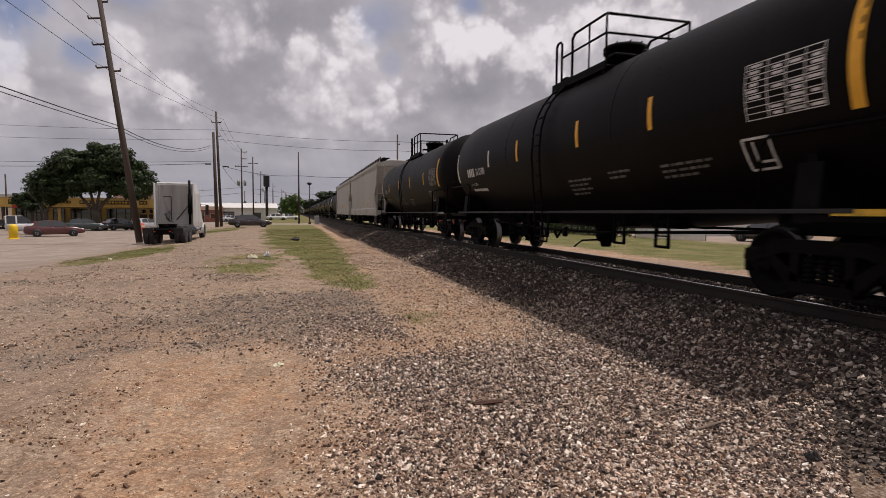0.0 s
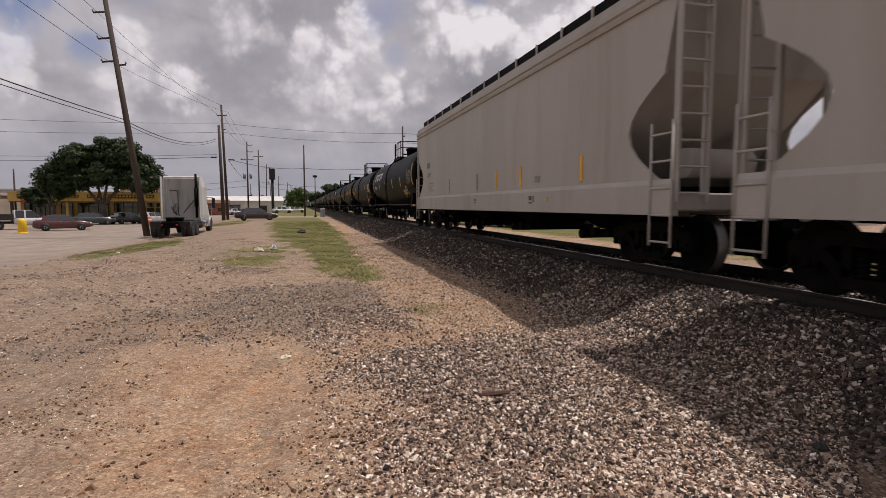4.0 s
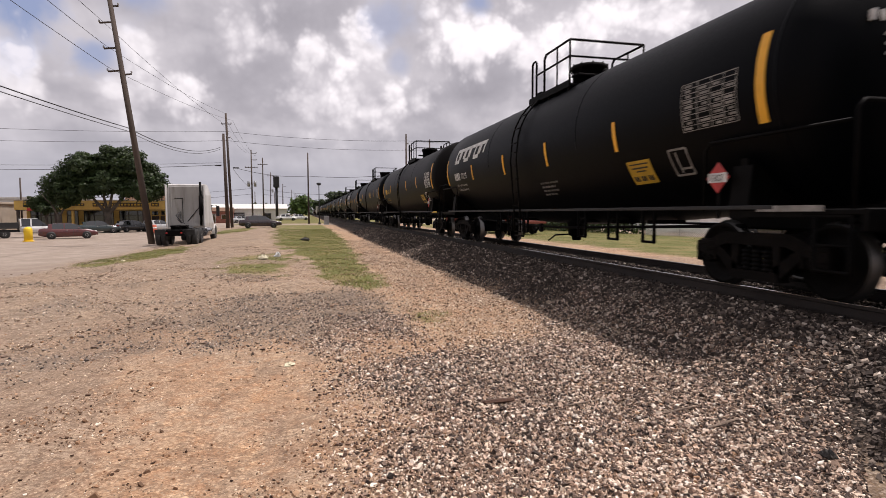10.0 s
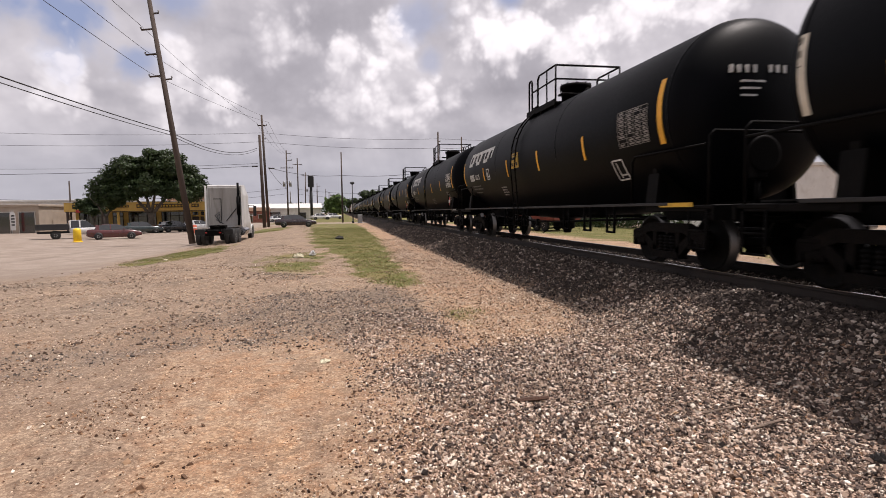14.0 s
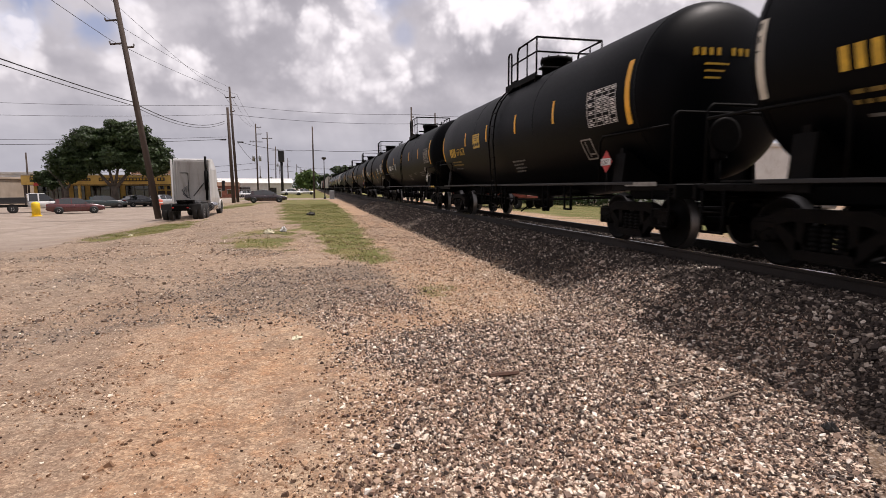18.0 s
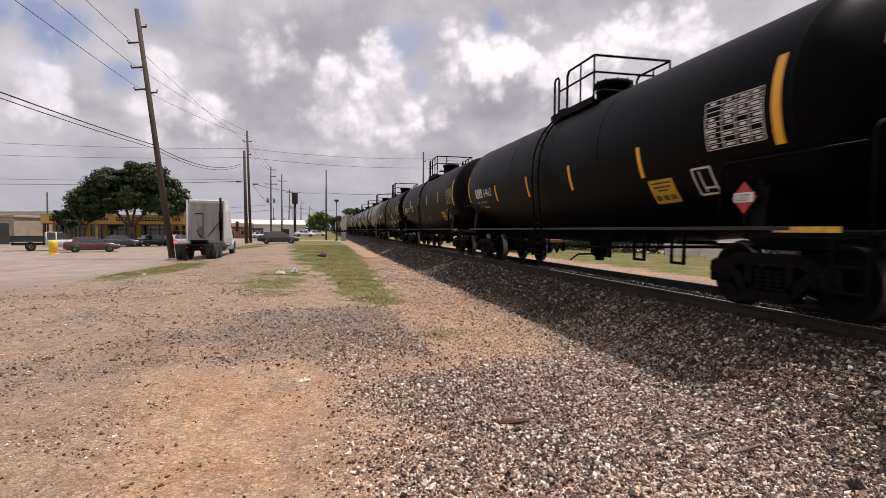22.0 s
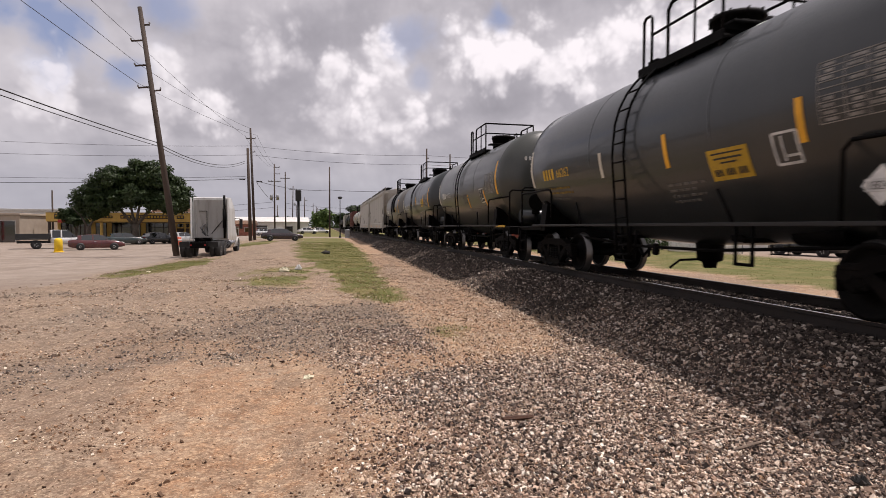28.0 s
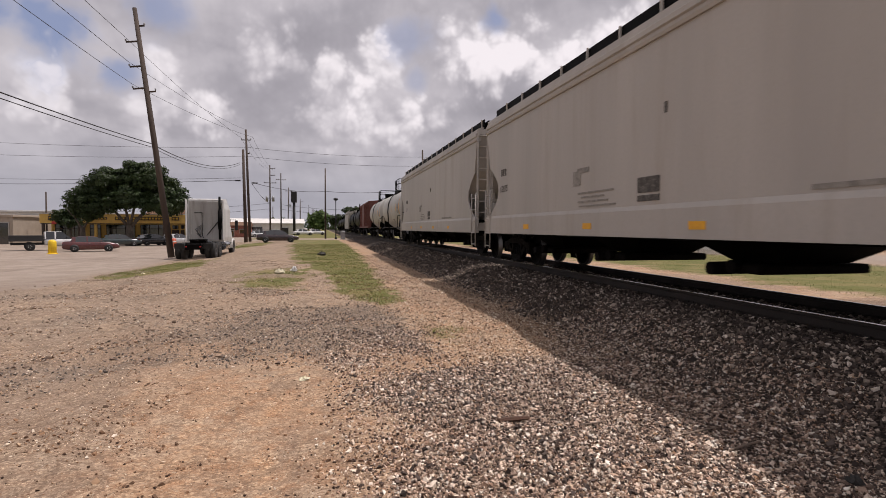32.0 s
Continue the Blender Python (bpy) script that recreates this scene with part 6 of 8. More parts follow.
part("base", Geo().box((0, 0, 0.1), (0.5, 0.5, 0.2), 0.02), CONCRETE, col)
flag = thing("feather_banner", on_ground(-42.6, 81.0, 0), label="white feather banner with dark lettering bars", category="banner")
part("pole", Geo().pipe([(0, 0, 0), (0, 0, 2.6), (0.15, 0, 3.0), (0.5, 0, 3.15)], 0.03), CHROME, flag)
part("cloth", Geo().loft([[(0.03, -0.012, z), (w, -0.012, z), (w, 0.012, z), (0.03, 0.012, z)] for z, w in ((0.5, 0.62), (1.5, 0.70), (2.5, 0.66), (2.95, 0.5))]), WHITECAR, flag)
part("lettering_bars", Geo().box((0.36, -0.02, 2.4), (0.4, 0.01, 0.2)).box((0.36, -0.02, 2.0), (0.4, 0.01, 0.2)).box((0.36, -0.02, 1.6), (0.4, 0.01, 0.2)).box((0.36, -0.02, 1.2), (0.4, 0.01, 0.2)), INK, flag)
plain_building("white_building", -18, 150, 4, 26, 14, 3.6, WHITEWALL, WHITEWALL, "white metal building with a pale shallow roof", [(-7, 1.3, 2, 2.2, SHOPGLASS), (1, 1.4, 3, 2.4, SHOPGLASS), (8, 1.4, 2, 2, SHOPGLASS)], 1.3)
plain_building("brick_building", -20.5, 139, 2, 6, 8, 2.9, BRICKRED, BROWNROOF, "small reddish brick building", [(-1, 1.2, 1.2, 2.0, SHOPGLASS), (1.5, 1.5, 1.2, 1.0, SHOPGLASS)], 0.9)
plain_building("warehouse", 52, 60, 84, 46, 18, 5.0, WHITEWALL, WHITEWALL, "long pale warehouse across the street", [(-12, 1.6, 3, 3, SHOPGLASS), (0, 1.6, 3, 3, SHOPGLASS), (12, 1.6, 3, 3, SHOPGLASS)])


def chain_fence(x0, y0, x1, y1, h, label, lattice=False):
    """Posts, rails and a woven mesh of crossing wires."""
    f = thing("fence", pose(x0, y0, site_z(x0, y0)), label=label, category="fence")
    d = Vector((x1 - x0, y1 - y0, 0))
    n = max(1, int(d.length / 2.4))
    for k in range(n + 1):
        p = d * (k / n)
        part("post", Geo().cyl((p.x, p.y, 0), (p.x, p.y, h + 0.05), 0.035, 8), STEELGREY, f)
    part("top_rail", Geo().pipe([(0, 0, h), tuple(d + Vector((0, 0, h)))], 0.025), STEELGREY, f)
    g = Geo()
    s = 0.16 if lattice else 0.22
    m = int(d.length / s)
    e = d.normalized()
    run = h / s
    for k in range(-int(run), m):
        for up in (0, 1):
            a0, a1 = max(0, k * s), min(d.length, k * s + h)
            if a1 <= a0:
                continue
            z0, z1 = (a0 - k * s), (a1 - k * s)
            if up:
                z0, z1 = h - z0, h - z1
            g.pipe([tuple(e * a0 + Vector((0, 0, z0))), tuple(e * a1 + Vector((0, 0, z1)))], 0.022 if lattice else 0.006, 4)
    part("mesh", g, PAINTW if lattice else STEELGREY, f, "woven diagonal mesh")
    return f


chain_fence(24.6, 36.0, 26.6, 31.0, 1.0, "low pale lattice fence along the street", True)
chain_fence(-13.6, 108, -8.4, 106, 1.8, "wire mesh fence by the road")

# things across the track, seen under the cars
RUSTRED = surface("rusty_red_steel", (0.20, 0.045, 0.03), 0.7, 0, 0.3, 1.2, 20, 0.1)
tr = thing("flatbed_trailer", pose(23.5, 56.0, site_z(23.5, 56), 0, 0, 28), label="low rusty red flatbed trailer parked on grass", category="trailer")
part("deck", Geo().box((0, 0, 0.95), (2.4, 12, 0.22), 0.02), RUSTRED, tr)
part("side_rail", Geo().box((-1.2, 0, 1.15), (0.06, 12, 0.5), 0.01), RUSTRED, tr)
part("side_rail", Geo().box((1.2, 0, 1.15), (0.06, 12, 0.5), 0.01), RUSTRED, tr)
for y in (-4.5, -3.4):
    for s in (-1, 1):
        wheel_part(tr, s * 1.0, y, 0.45, 0.26)
part("landing_leg", Geo().box((-0.7, 4.2, 0.45), (0.12, 0.12, 0.9), 0.01).box((0.7, 4.2, 0.45), (0.12, 0.12, 0.9), 0.01), UNDER, tr)
tr2 = thing("flatbed_trailer", pose(15.5, 45.0, site_z(15.5, 45), 0, 0, 14), label="low red flatbed trailer parked on the lawn", category="trailer")
for o in tr.children:
    q = new(o.name.split(".")[0], o.data)
    q.parent, q.matrix_basis = tr2, o.matrix_basis.copy()
    for o2 in o.children:
        q2 = new(o2.name.split(".")[0], o2.data)
        q2.parent, q2.matrix_basis = q, o2.matrix_basis.copy()


# ---- trees
def leaf_mass(lobes, count, size, seed, mat):
    """Many small bent leaves on and inside uneven lobes (x, y, z, rx, ry, rz)."""
    rs = np.random.RandomState(seed)
    vol = np.array([l[3] * l[4] * l[5] for l in lobes]) ** 0.67
    pick = rs.choice(len(lobes), count, p=vol / vol.sum())
    lob = np.array(lobes)[pick]
    d = rs.normal(size=(count, 3))
    d /= np.linalg.norm(d, axis=1)[:, None]
    rad = 0.55 + 0.47 * rs.rand(count) ** 0.6
    bump = 1 + 0.16 * np.sin(d[:, 0] * 7 + pick) + 0.14 * np.sin(d[:, 1] * 9 + 2 * pick) + 0.12 * np.sin(d[:, 2] * 11)
    c = lob[:, :3] + d * lob[:, 3:] * (rad * bump)[:, None]
    n = d + rs.normal(scale=0.6, size=(count, 3)) + np.array([0, 0, 0.5])
    n /= np.linalg.norm(n, axis=1)[:, None]
    a = np.cross(n, rs.normal(size=(count, 3)))
    a /= np.linalg.norm(a, axis=1)[:, None]
    b = np.cross(n, a)
    s = size * (0.6 + 0.8 * rs.rand(count))[:, None]
    v = np.stack([c - a * s, c + b * s * 0.55 + n * s * 0.2, c + a * s, c - b * s * 0.55 + n * s * 0.2], 1).reshape(-1, 3)
    f = np.arange(count * 4).reshape(-1, 4)
    me = bpy.data.meshes.new("crown")
    me.vertices.add(len(v))
    me.vertices.foreach_set("co", v.ravel())
    me.loops.add(f.size)
    me.loops.foreach_set("vertex_index", f.ravel())
    me.polygons.add(count)
    me.polygons.foreach_set("loop_start", np.arange(0, f.size, 4))
    me.update()
    me.materials.append(mat)
    return me


def leafy(name, base):
    """Leaf material: each leaf takes its own green."""
    m = bpy.data.materials.new(name)
    m.use_nodes = True
    n = Nodes(m.node_tree)
    g = n.add("ShaderNodeNewGeometry")
    rnd = g.outputs["Random Per Island"]
    co = n.add("ShaderNodeTexCoord").outputs["Object"]
    lo, hi = tuple(v * 0.45 for v in base) + (1,), tuple(v * 1.5 for v in base) + (1,)
    col = n.mix(rnd, lo, hi)
    col = n.mix(n.math("MULTIPLY", n.step(n.noise(co, 0.7, 3), 0.4, 0.7), 0.4), col, (base[0] * 1.6, base[1] * 1.3, base[2], 1))
    bs = n.add("ShaderNodeBsdfPrincipled", Base_Color=col, Roughness=0.55)
    n.put(bs.inputs["Specular IOR Level"], 0.3)
    tr = n.add("ShaderNodeBsdfTranslucent", Color=n.mix(0.5, col, (0.10, 0.14, 0.02, 1)))
    mx = n.add("ShaderNodeMixShader", in0=0.18, in1=bs, in2=tr)
    n.add("ShaderNodeOutputMaterial", Surface=mx)
    return m


OAKLEAF = leafy("oak_leaf", (0.026, 0.046, 0.015))
GREENLEAF = leafy("fresh_leaf", (0.075, 0.125, 0.032))
DARKLEAF = leafy("dark_leaf", (0.030, 0.050, 0.020))


def tree(x, y, limbs, lobes, count, size, seed, mat, label, trunk=(0.35, 2.2)):
    t = thing("tree", pose(x, y, site_z(x, y) - 0.05), label=label, category="tree", group="trees")
    g = Geo()
    r, h = trunk
    g.pipe([(0, 0, -0.1), (0.05, 0, h * 0.5), (0, 0.05, h)], r, 10)
    g.cyl((0, 0, -0.1), (0, 0, 0.5), r * 1.5, 10, r * 0.98)
    for (ax, ay, az, rr) in limbs:
        g.cyl((0, 0.05, h * 0.85), (ax * 0.55, ay * 0.55, h + (az - h) * 0.65), rr, 8, rr * 0.65)
        g.cyl((ax * 0.55, ay * 0.55, h + (az - h) * 0.65), (ax, ay, az), rr * 0.65, 7, rr * 0.25)
        for q in (-1, 1):
            g.cyl((ax * 0.55, ay * 0.55, h + (az - h) * 0.65), (ax * 0.8 + q * 0.9, ay * 0.8 - q * 0.6, az + 0.5), rr * 0.4, 6, rr * 0.15)
    part("trunk", g, BARK, t)
    me = leaf_mass(lobes, count, size, seed, mat)
    ob = new("crown", me)
    ob.parent = t
    return t


big = [(-5.2, 0, 5.0, 2.0, 1.9, 1.3), (-3.6, 0.4, 6.0, 2.3, 2.1, 1.7), (-2.2, -0.6, 7.4, 2.0, 1.9, 1.5), (-0.4, 0.3, 7.1, 2.2, 2.0, 1.6), (1.2, 0, 8.2, 2.2, 2.0, 1.5), (2.8, -0.3, 7.4, 2.3, 2.0, 1.8),
       (4.4, 0.2, 6.2, 2.2, 2.0, 1.7), (5.6, 0, 5.0, 1.8, 1.7, 1.3), (0.4, -1.2, 5.6, 2.3, 1.6, 1.4), (-1.6, -1.0, 5.0, 2.0, 1.4, 1.2), (2.8, -1.0, 4.9, 2.0, 1.5, 1.2), (4.6, -0.8, 4.4, 1.5, 1.2, 1.0), (-3.8, -0.8, 4.3, 1.7, 1.3, 1.0)]
tree(-23.9, 76.0, [(-3.2, 0, 5.6, 0.22), (3.4, 0.2, 5.6, 0.24), (-1.0, 0.4, 6.6, 0.2), (1.4, -0.5, 6.8, 0.2)], [tuple(v * 0.97 for v in l[:2]) + (l[2] * 1.10 + 0.1,) + tuple(v * 1.0 for v in l[3:]) for l in big], 56000, 0.155, 5, OAKLEAF, "broad dark-green live oak spreading over parked cars", (0.40, 2.6))
tree(-29.6, 77.0, [(-1.4, 0, 4.2, 0.15), (1.6, 0, 4.4, 0.15)], [(0.6, 0, 4.8, 1.4, 1.3, 1.1), (1.9, 0, 5.6, 1.6, 1.4, 1.3), (1.0, -0.6, 4.0, 1.3, 1.1, 0.8)], 8000, 0.155, 6, OAKLEAF, "dark-green oak beside a larger one", (0.28, 2.3))
tree(-32.6, 81.0, [(-0.8, 0, 3.4, 0.1), (0.8, 0, 3.5, 0.1)], [(-1.0, 0, 3.8, 1.1, 1.0, 0.8), (0.7, 0, 4.4, 1.2, 1.1, 0.9), (0.1, -0.4, 3.1, 1.3, 1.0, 0.7)], 5200, 0.14, 7, OAKLEAF, "small dark-green tree by the shops", (0.18, 2.0))
tree(-1.6, 165, [(-1, 0, 4, 0.14), (1, 0, 4.2, 0.14)], [(-1.2, 0, 4.2, 1.8, 1.6, 1.8), (1.0, 0, 5.0, 1.9, 1.6, 1.9), (0, 0, 2.6, 2.2, 1.6, 1.2)], 2600, 0.4, 8, GREENLEAF, "bright green tree far down the track", (0.25, 1.8))
rs = np.random.RandomState(12)
for k, (x, y, h) in enumerate([(9.5, 250, 12), (15.5, 235, 13), (19.5, 210, 12), (25, 220, 14), (30, 200, 12), (14.0, 190, 9), (36, 240, 14), (22, 260, 13), (4.0, 330, 10), (42, 205, 12)]):
    w = h * 0.42
    lobes = [(rs.uniform(-w * 0.5, w * 0.5), rs.uniform(-w * 0.4, w * 0.4), h * rs.uniform(0.42, 0.82), w * rs.uniform(0.4, 0.6), w * 0.5, h * rs.uniform(0.14, 0.22)) for _ in range(8)]
    tree(x + 3, y, [(-w * 0.4, 0, h * 0.6, 0.16), (w * 0.4, 0, h * 0.62, 0.16)], lobes, 2600, 0.55, 30 + k, DARKLEAF if k % 3 else OAKLEAF, "dark distant tree beside the track", (0.3, h * 0.3))
# low far woods round the horizon
far_lobes = []
for k in range(170):
    a = radians(-75 + k * 150 / 170)
    R = rs.uniform(380, 520)
    far_lobes.append((R * math.sin(a), R * math.cos(a), rs.uniform(1.5, 4.5), rs.uniform(7, 14), rs.uniform(6, 10), rs.uniform(3.0, 6.5)))
far = new("far_woods", leaf_mass(far_lobes, 24000, 1.3, 99, DARKLEAF))
tagged(far, label="dark green line of distant woods", category="woods", kind="stuff")
hedge_lobes = [(19.5 + 0.30 * k + rs.uniform(-.5, .5), 64 - 1.35 * k, 0.8, 1.3, 1.4, 0.8 + 0.4 * rs.rand()) for k in range(20)]
hedge = new("hedge", leaf_mass(hedge_lobes, 8000, 0.14, 77, DARKLEAF))
tagged(hedge, label="dark low hedge across the track", category="hedge", kind="stuff")

# ---- litter beside the track
PAPER = surface("crumpled_pale_paper", (0.62, 0.58, 0.42), 0.8, 0, 0.12, 8, 40, 0.2)
STICK = surface("splintered_brown_wood", (0.075, 0.038, 0.024), 0.9, 0, 0.35, 8, 40, 0.5)
GREYSTICK = surface("grey_weathered_wood", (0.17, 0.125, 0.095), 0.9, 0, 0.3, 8, 40, 0.5)
DARKROCK = surface("dark_rock", (0.05, 0.048, 0.045), 0.85, 0, 0.3, 12, 60, 0.4)


def crumple(name, x, y, sx, sy, sz, seed, mat, label, category):
    """An uneven flattened lump."""
    r = np.random.RandomState(seed)
    g = Geo()
    rings = []
    for i in range(7):
        a = math.pi * i / 6
        rings.append([(sx * math.sin(a) * math.cos(t) * r.uniform(0.45, 1.2), sy * math.sin(a) * math.sin(t) * r.uniform(0.4, 1.2), sz * (0.9 - 0.95 * math.cos(a)) * r.uniform(0.5, 1.2)) for t in [k * 0.5236 for k in range(12)]])
    g.loft(rings)
    return solid(name, g, mat, pose(x, y, site_z(x, y) - 0.005, 0, 0, r.uniform(0, 180)), label=label, category=category)


def splinter(x, y, length, r, turn, mat, label):
    g = Geo()
    g.loft([[(k * length, r * w * math.cos(t) * 1.5, r + r * w * math.sin(t)) for t in [q * 1.0472 for q in range(6)]] for k, w in ((-0.5, 0.3), (-0.46, 0.8), (-0.1, 1.0), (0.2, 0.9), (0.45, 0.75), (0.5, 0.25))])
    return solid("stick", g, mat, pose(x, y, site_z(x, y) + 0.012, 0, 0, turn), label=label, category="stick")


crumple("litter", -0.22, 6.3, 0.10, 0.06, 0.02, 1, PAPER, "pale crumpled scrap of paper on dirt", "litter")
splinter(1.62, 4.47, 0.30, 0.021, 2, STICK, "short broken brown piece of wood on gravel")
splinter(3.05, 3.92, 0.40, 0.008, 12, GREYSTICK, "thin grey weathered stick on gravel")
splinter(3.22, 3.62, 0.42, 0.010, 16, GREYSTICK, "thin grey weathered stick on gravel")
splinter(2.28, 4.30, 0.26, 0.007, 10, GREYSTICK, "thin grey weathered stick on gravel")
crumple("rock", 3.5, 2.95, 0.055, 0.05, 0.045, 3, DARKROCK, "dark rounded rock on pale gravel", "rock")
crumple("litter_bag", -1.55, 20.6, 0.22, 0.13, 0.09, 4, PAPER, "crumpled pale plastic bag lying in grass", "litter")
crumple("litter_bag", -1.15, 22.5, 0.26, 0.15, 0.11, 6, WHITECAR, "crumpled white plastic bag lying in grass", "litter")
crumple("litter_bag", -0.1, 34.6, 0.30, 0.18, 0.14, 5, DARKROCK, "dark discarded bundle lying in the grass strip", "litter")
crumple("litter", -6.9, 23.4, 0.14, 0.1, 0.03, 8, PAPER, "pale scrap of paper on the verge", "litter")


# ---- loose stones, ballast and grass
def stone_field(name, pts, sizes, seed, mat, flat=0.7):
    """One mesh of many angular stones, each a crooked six-sided block."""
    rs = np.random.RandomState(seed)
    base = np.array([(-1, -1, -1), (1, -1, -1), (1, 1, -1), (-1, 1, -1), (-1, -1, 1), (1, -1, 1), (1, 1, 1), (-1, 1, 1)]) * 0.62
    tri = np.array([(0, 2, 1), (0, 3, 2), (4, 5, 6), (4, 6, 7), (0, 1, 5), (0, 5, 4), (1, 2, 6), (1, 6, 5), (2, 3, 7), (2, 7, 6), (3, 0, 4), (3, 4, 7)])
    n = len(pts)
    v = base[None] + rs.uniform(-0.36, 0.36, (n, 8, 3))
    v = v * rs.uniform(0.55, 1.35, (n, 1, 3)) * np.array([1.0, 1.0, flat])
    ax = rs.normal(size=(n, 3))
    ax[:, 2] += 1.4
    ax /= np.linalg.norm(ax, axis=1)[:, None]
    a = rs.uniform(0, 6.283, n)[:, None, None]
    k = ax[:, None, :]
    v = v * np.cos(a) + np.cross(np.broadcast_to(k, v.shape), v) * np.sin(a) + k * (k * v).sum(-1, keepdims=True) * (1 - np.cos(a))
    v = v * (sizes[:, None, None] * 0.5) + pts[:, None, :]
    f = (tri[None] + 8 * np.arange(n)[:, None, None]).reshape(-1, 3)
    me = bpy.data.meshes.new(name)
    me.vertices.add(n * 8)
    me.vertices.foreach_set("co", v.ravel())
    me.loops.add(f.size)
    me.loops.foreach_set("vertex_index", f.ravel().astype(np.int32))
    me.polygons.add(len(f))
    me.polygons.foreach_set("loop_start", np.arange(0, f.size, 3))
    me.polygons.foreach_set("use_smooth", np.zeros(len(f), bool))
    me.update()
    me.materials.append(mat)
    return me


def stone_mat(name, stops):
    m = bpy.data.materials.new(name)
    m.use_nodes = True
    n = Nodes(m.node_tree)
    rnd = n.add("ShaderNodeNewGeometry").outputs["Random Per Island"]
    co = n.add("ShaderNodeTexCoord").outputs["Object"]
    col = n.ramp(rnd, stops)
    col = n.mix(n.math("MULTIPLY", n.step(n.noise(co, 70, 4), 0.45, 0.7), 0.4), col, n.mix(0.55, col, (0.06, 0.04, 0.03, 1)))
    bs = n.add("ShaderNodeBsdfPrincipled", Base_Color=col, Roughness=0.85)
    n.put(bs.inputs["Specular IOR Level"], 0.3)
    n.add("ShaderNodeOutputMaterial", Surface=bs)
    return m


GRAVEL = stone_mat("mixed_gravel", [(0.0, (0.026, 0.019, 0.016)), (0.27, (0.080, 0.058, 0.048)), (0.5, (0.18, 0.125, 0.097)), (0.66, (0.36, 0.255, 0.19)), (0.78, (0.58, 0.44, 0.34)), (0.9, (0.73, 0.62, 0.51)), (1.0, (0.86, 0.80, 0.71))])
PALEGRAVEL = stone_mat("pale_pink_gravel", [(0.0, (0.05, 0.033, 0.026)), (0.2, (0.14, 0.088, 0.064)), (0.45, (0.34, 0.22, 0.155)), (0.7, (0.60, 0.45, 0.34)), (0.88, (0.80, 0.67, 0.54)), (1.0, (0.86, 0.80, 0.71))])
PEBBLE = stone_mat("sandy_pebbles", [(0.0, (0.05, 0.03, 0.022)), (0.28, (0.13, 0.075, 0.045)), (0.5, (0.29, 0.165, 0.095)), (0.72, (0.48, 0.32, 0.20)), (0.9, (0.70, 0.56, 0.42)), (1.0, (0.82, 0.74, 0.62))])
GREYLUMP = stone_mat("grey_lumps", [(0.0, (0.06, 0.05, 0.044)), (0.4, (0.14, 0.118, 0.102)), (0.7, (0.25, 0.205, 0.17)), (0.9, (0.46, 0.385, 0.315)), (1.0, (0.66, 0.57, 0.47))])
CLOD = stone_mat("dry_earth_clods", [(0.0, (0.11, 0.075, 0.055)), (0.5, (0.19, 0.135, 0.10)), (0.85, (0.29, 0.215, 0.16)), (1.0, (0.52, 0.43, 0.34))])
PATHGRAVEL = stone_mat("tan_path_gravel", [(0.0, (0.11, 0.072, 0.052)), (0.3, (0.27, 0.185, 0.125)), (0.6, (0.46, 0.34, 0.24)), (0.88, (0.66, 0.54, 0.42)), (1.0, (0.78, 0.70, 0.58))])
BALLASTM = stone_mat("ballast_stone", [(0.0, (0.026, 0.020, 0.017)), (0.4, (0.060, 0.046, 0.039)), (0.68, (0.118, 0.092, 0.076)), (0.86, (0.25, 0.20, 0.16)), (0.95, (0.46, 0.38, 0.31)), (1.0, (0.68, 0.60, 0.52))])


def scatter(n, x0, x1, y0, y1, seed, keep, bias=1.6, stray=0.0, wide=1.0):
    """Places in a strip, denser near the eye, kept where keep() allows; stray softens the edges."""
    rs = np.random.RandomState(seed)
    y = y0 + (y1 - y0) * rs.rand(n) ** bias
    x = rs.uniform(np.maximum(x0, -0.95 * wide * y - 0.6), np.minimum(x1, wide * y + 0.8)) if wide else rs.uniform(x0, x1, n)
    ok = rs.rand(n) < keep(x + stray * rs.normal(size=n), y + stray * rs.normal(size=n))
    x, y = x[ok], y[ok]
    return x, y, rs


def strewn(name, x, y, sz, lift, seed, mat, label):
    z = ground_height(x, y) + sz * lift
    tagged(new(name, stone_field(name, np.stack([x, y, z], -1), sz, seed, mat)), label=label, category=name, kind="stuff")


def pale_zone(x, y):
    """Where the gravel is thin and pinkish: next to the eye and along its sandy edge."""
    return np.clip(smooth01(3.25 + 0.35 * wobble(x, y, 1.1, 41) - y, -0.25, 0.35) * smooth01(x, 3.2, 2.2) + smooth01(1.05 + 0.3 * wobble(x, y, 1.4, 42) - x, -0.2, 0.3) * 0.8, 0, 1)


x, y, rs = scatter(160000, 0.0, 5.6, 2.3, 9.0, 201, lambda x, y: np.clip(zone_masks(x, y)[1], 0, 1) * (1 - 0.75 * pale_zone(x, y)) * (x > 0.05) * (ballast_height(x) < 0.36), 1.35, 0.16)
sz = rs.gamma(3.2, 0.0056, len(x)).clip(0.008, 0.050)
strewn("gravel", x, y, sz, 0.15, 7, GRAVEL, "loose dark and cream crushed gravel lying on dirt")
x, y, rs = scatter(110000, 0.0, 4.2, 2.3, 8.0, 211, lambda x, y: np.clip(zone_masks(x, y)[1] + 0.15, 0, 1) * (0.06 + 0.94 * pale_zone(x, y)) * (x > 0.1), 1.3, 0.22)
sz = rs.gamma(2.8, 0.0056, len(x)).clip(0.007, 0.046)
strewn("pale_gravel", x, y, sz, 0.12, 17, PALEGRAVEL, "thin pale pinkish gravel lying on sandy dirt")
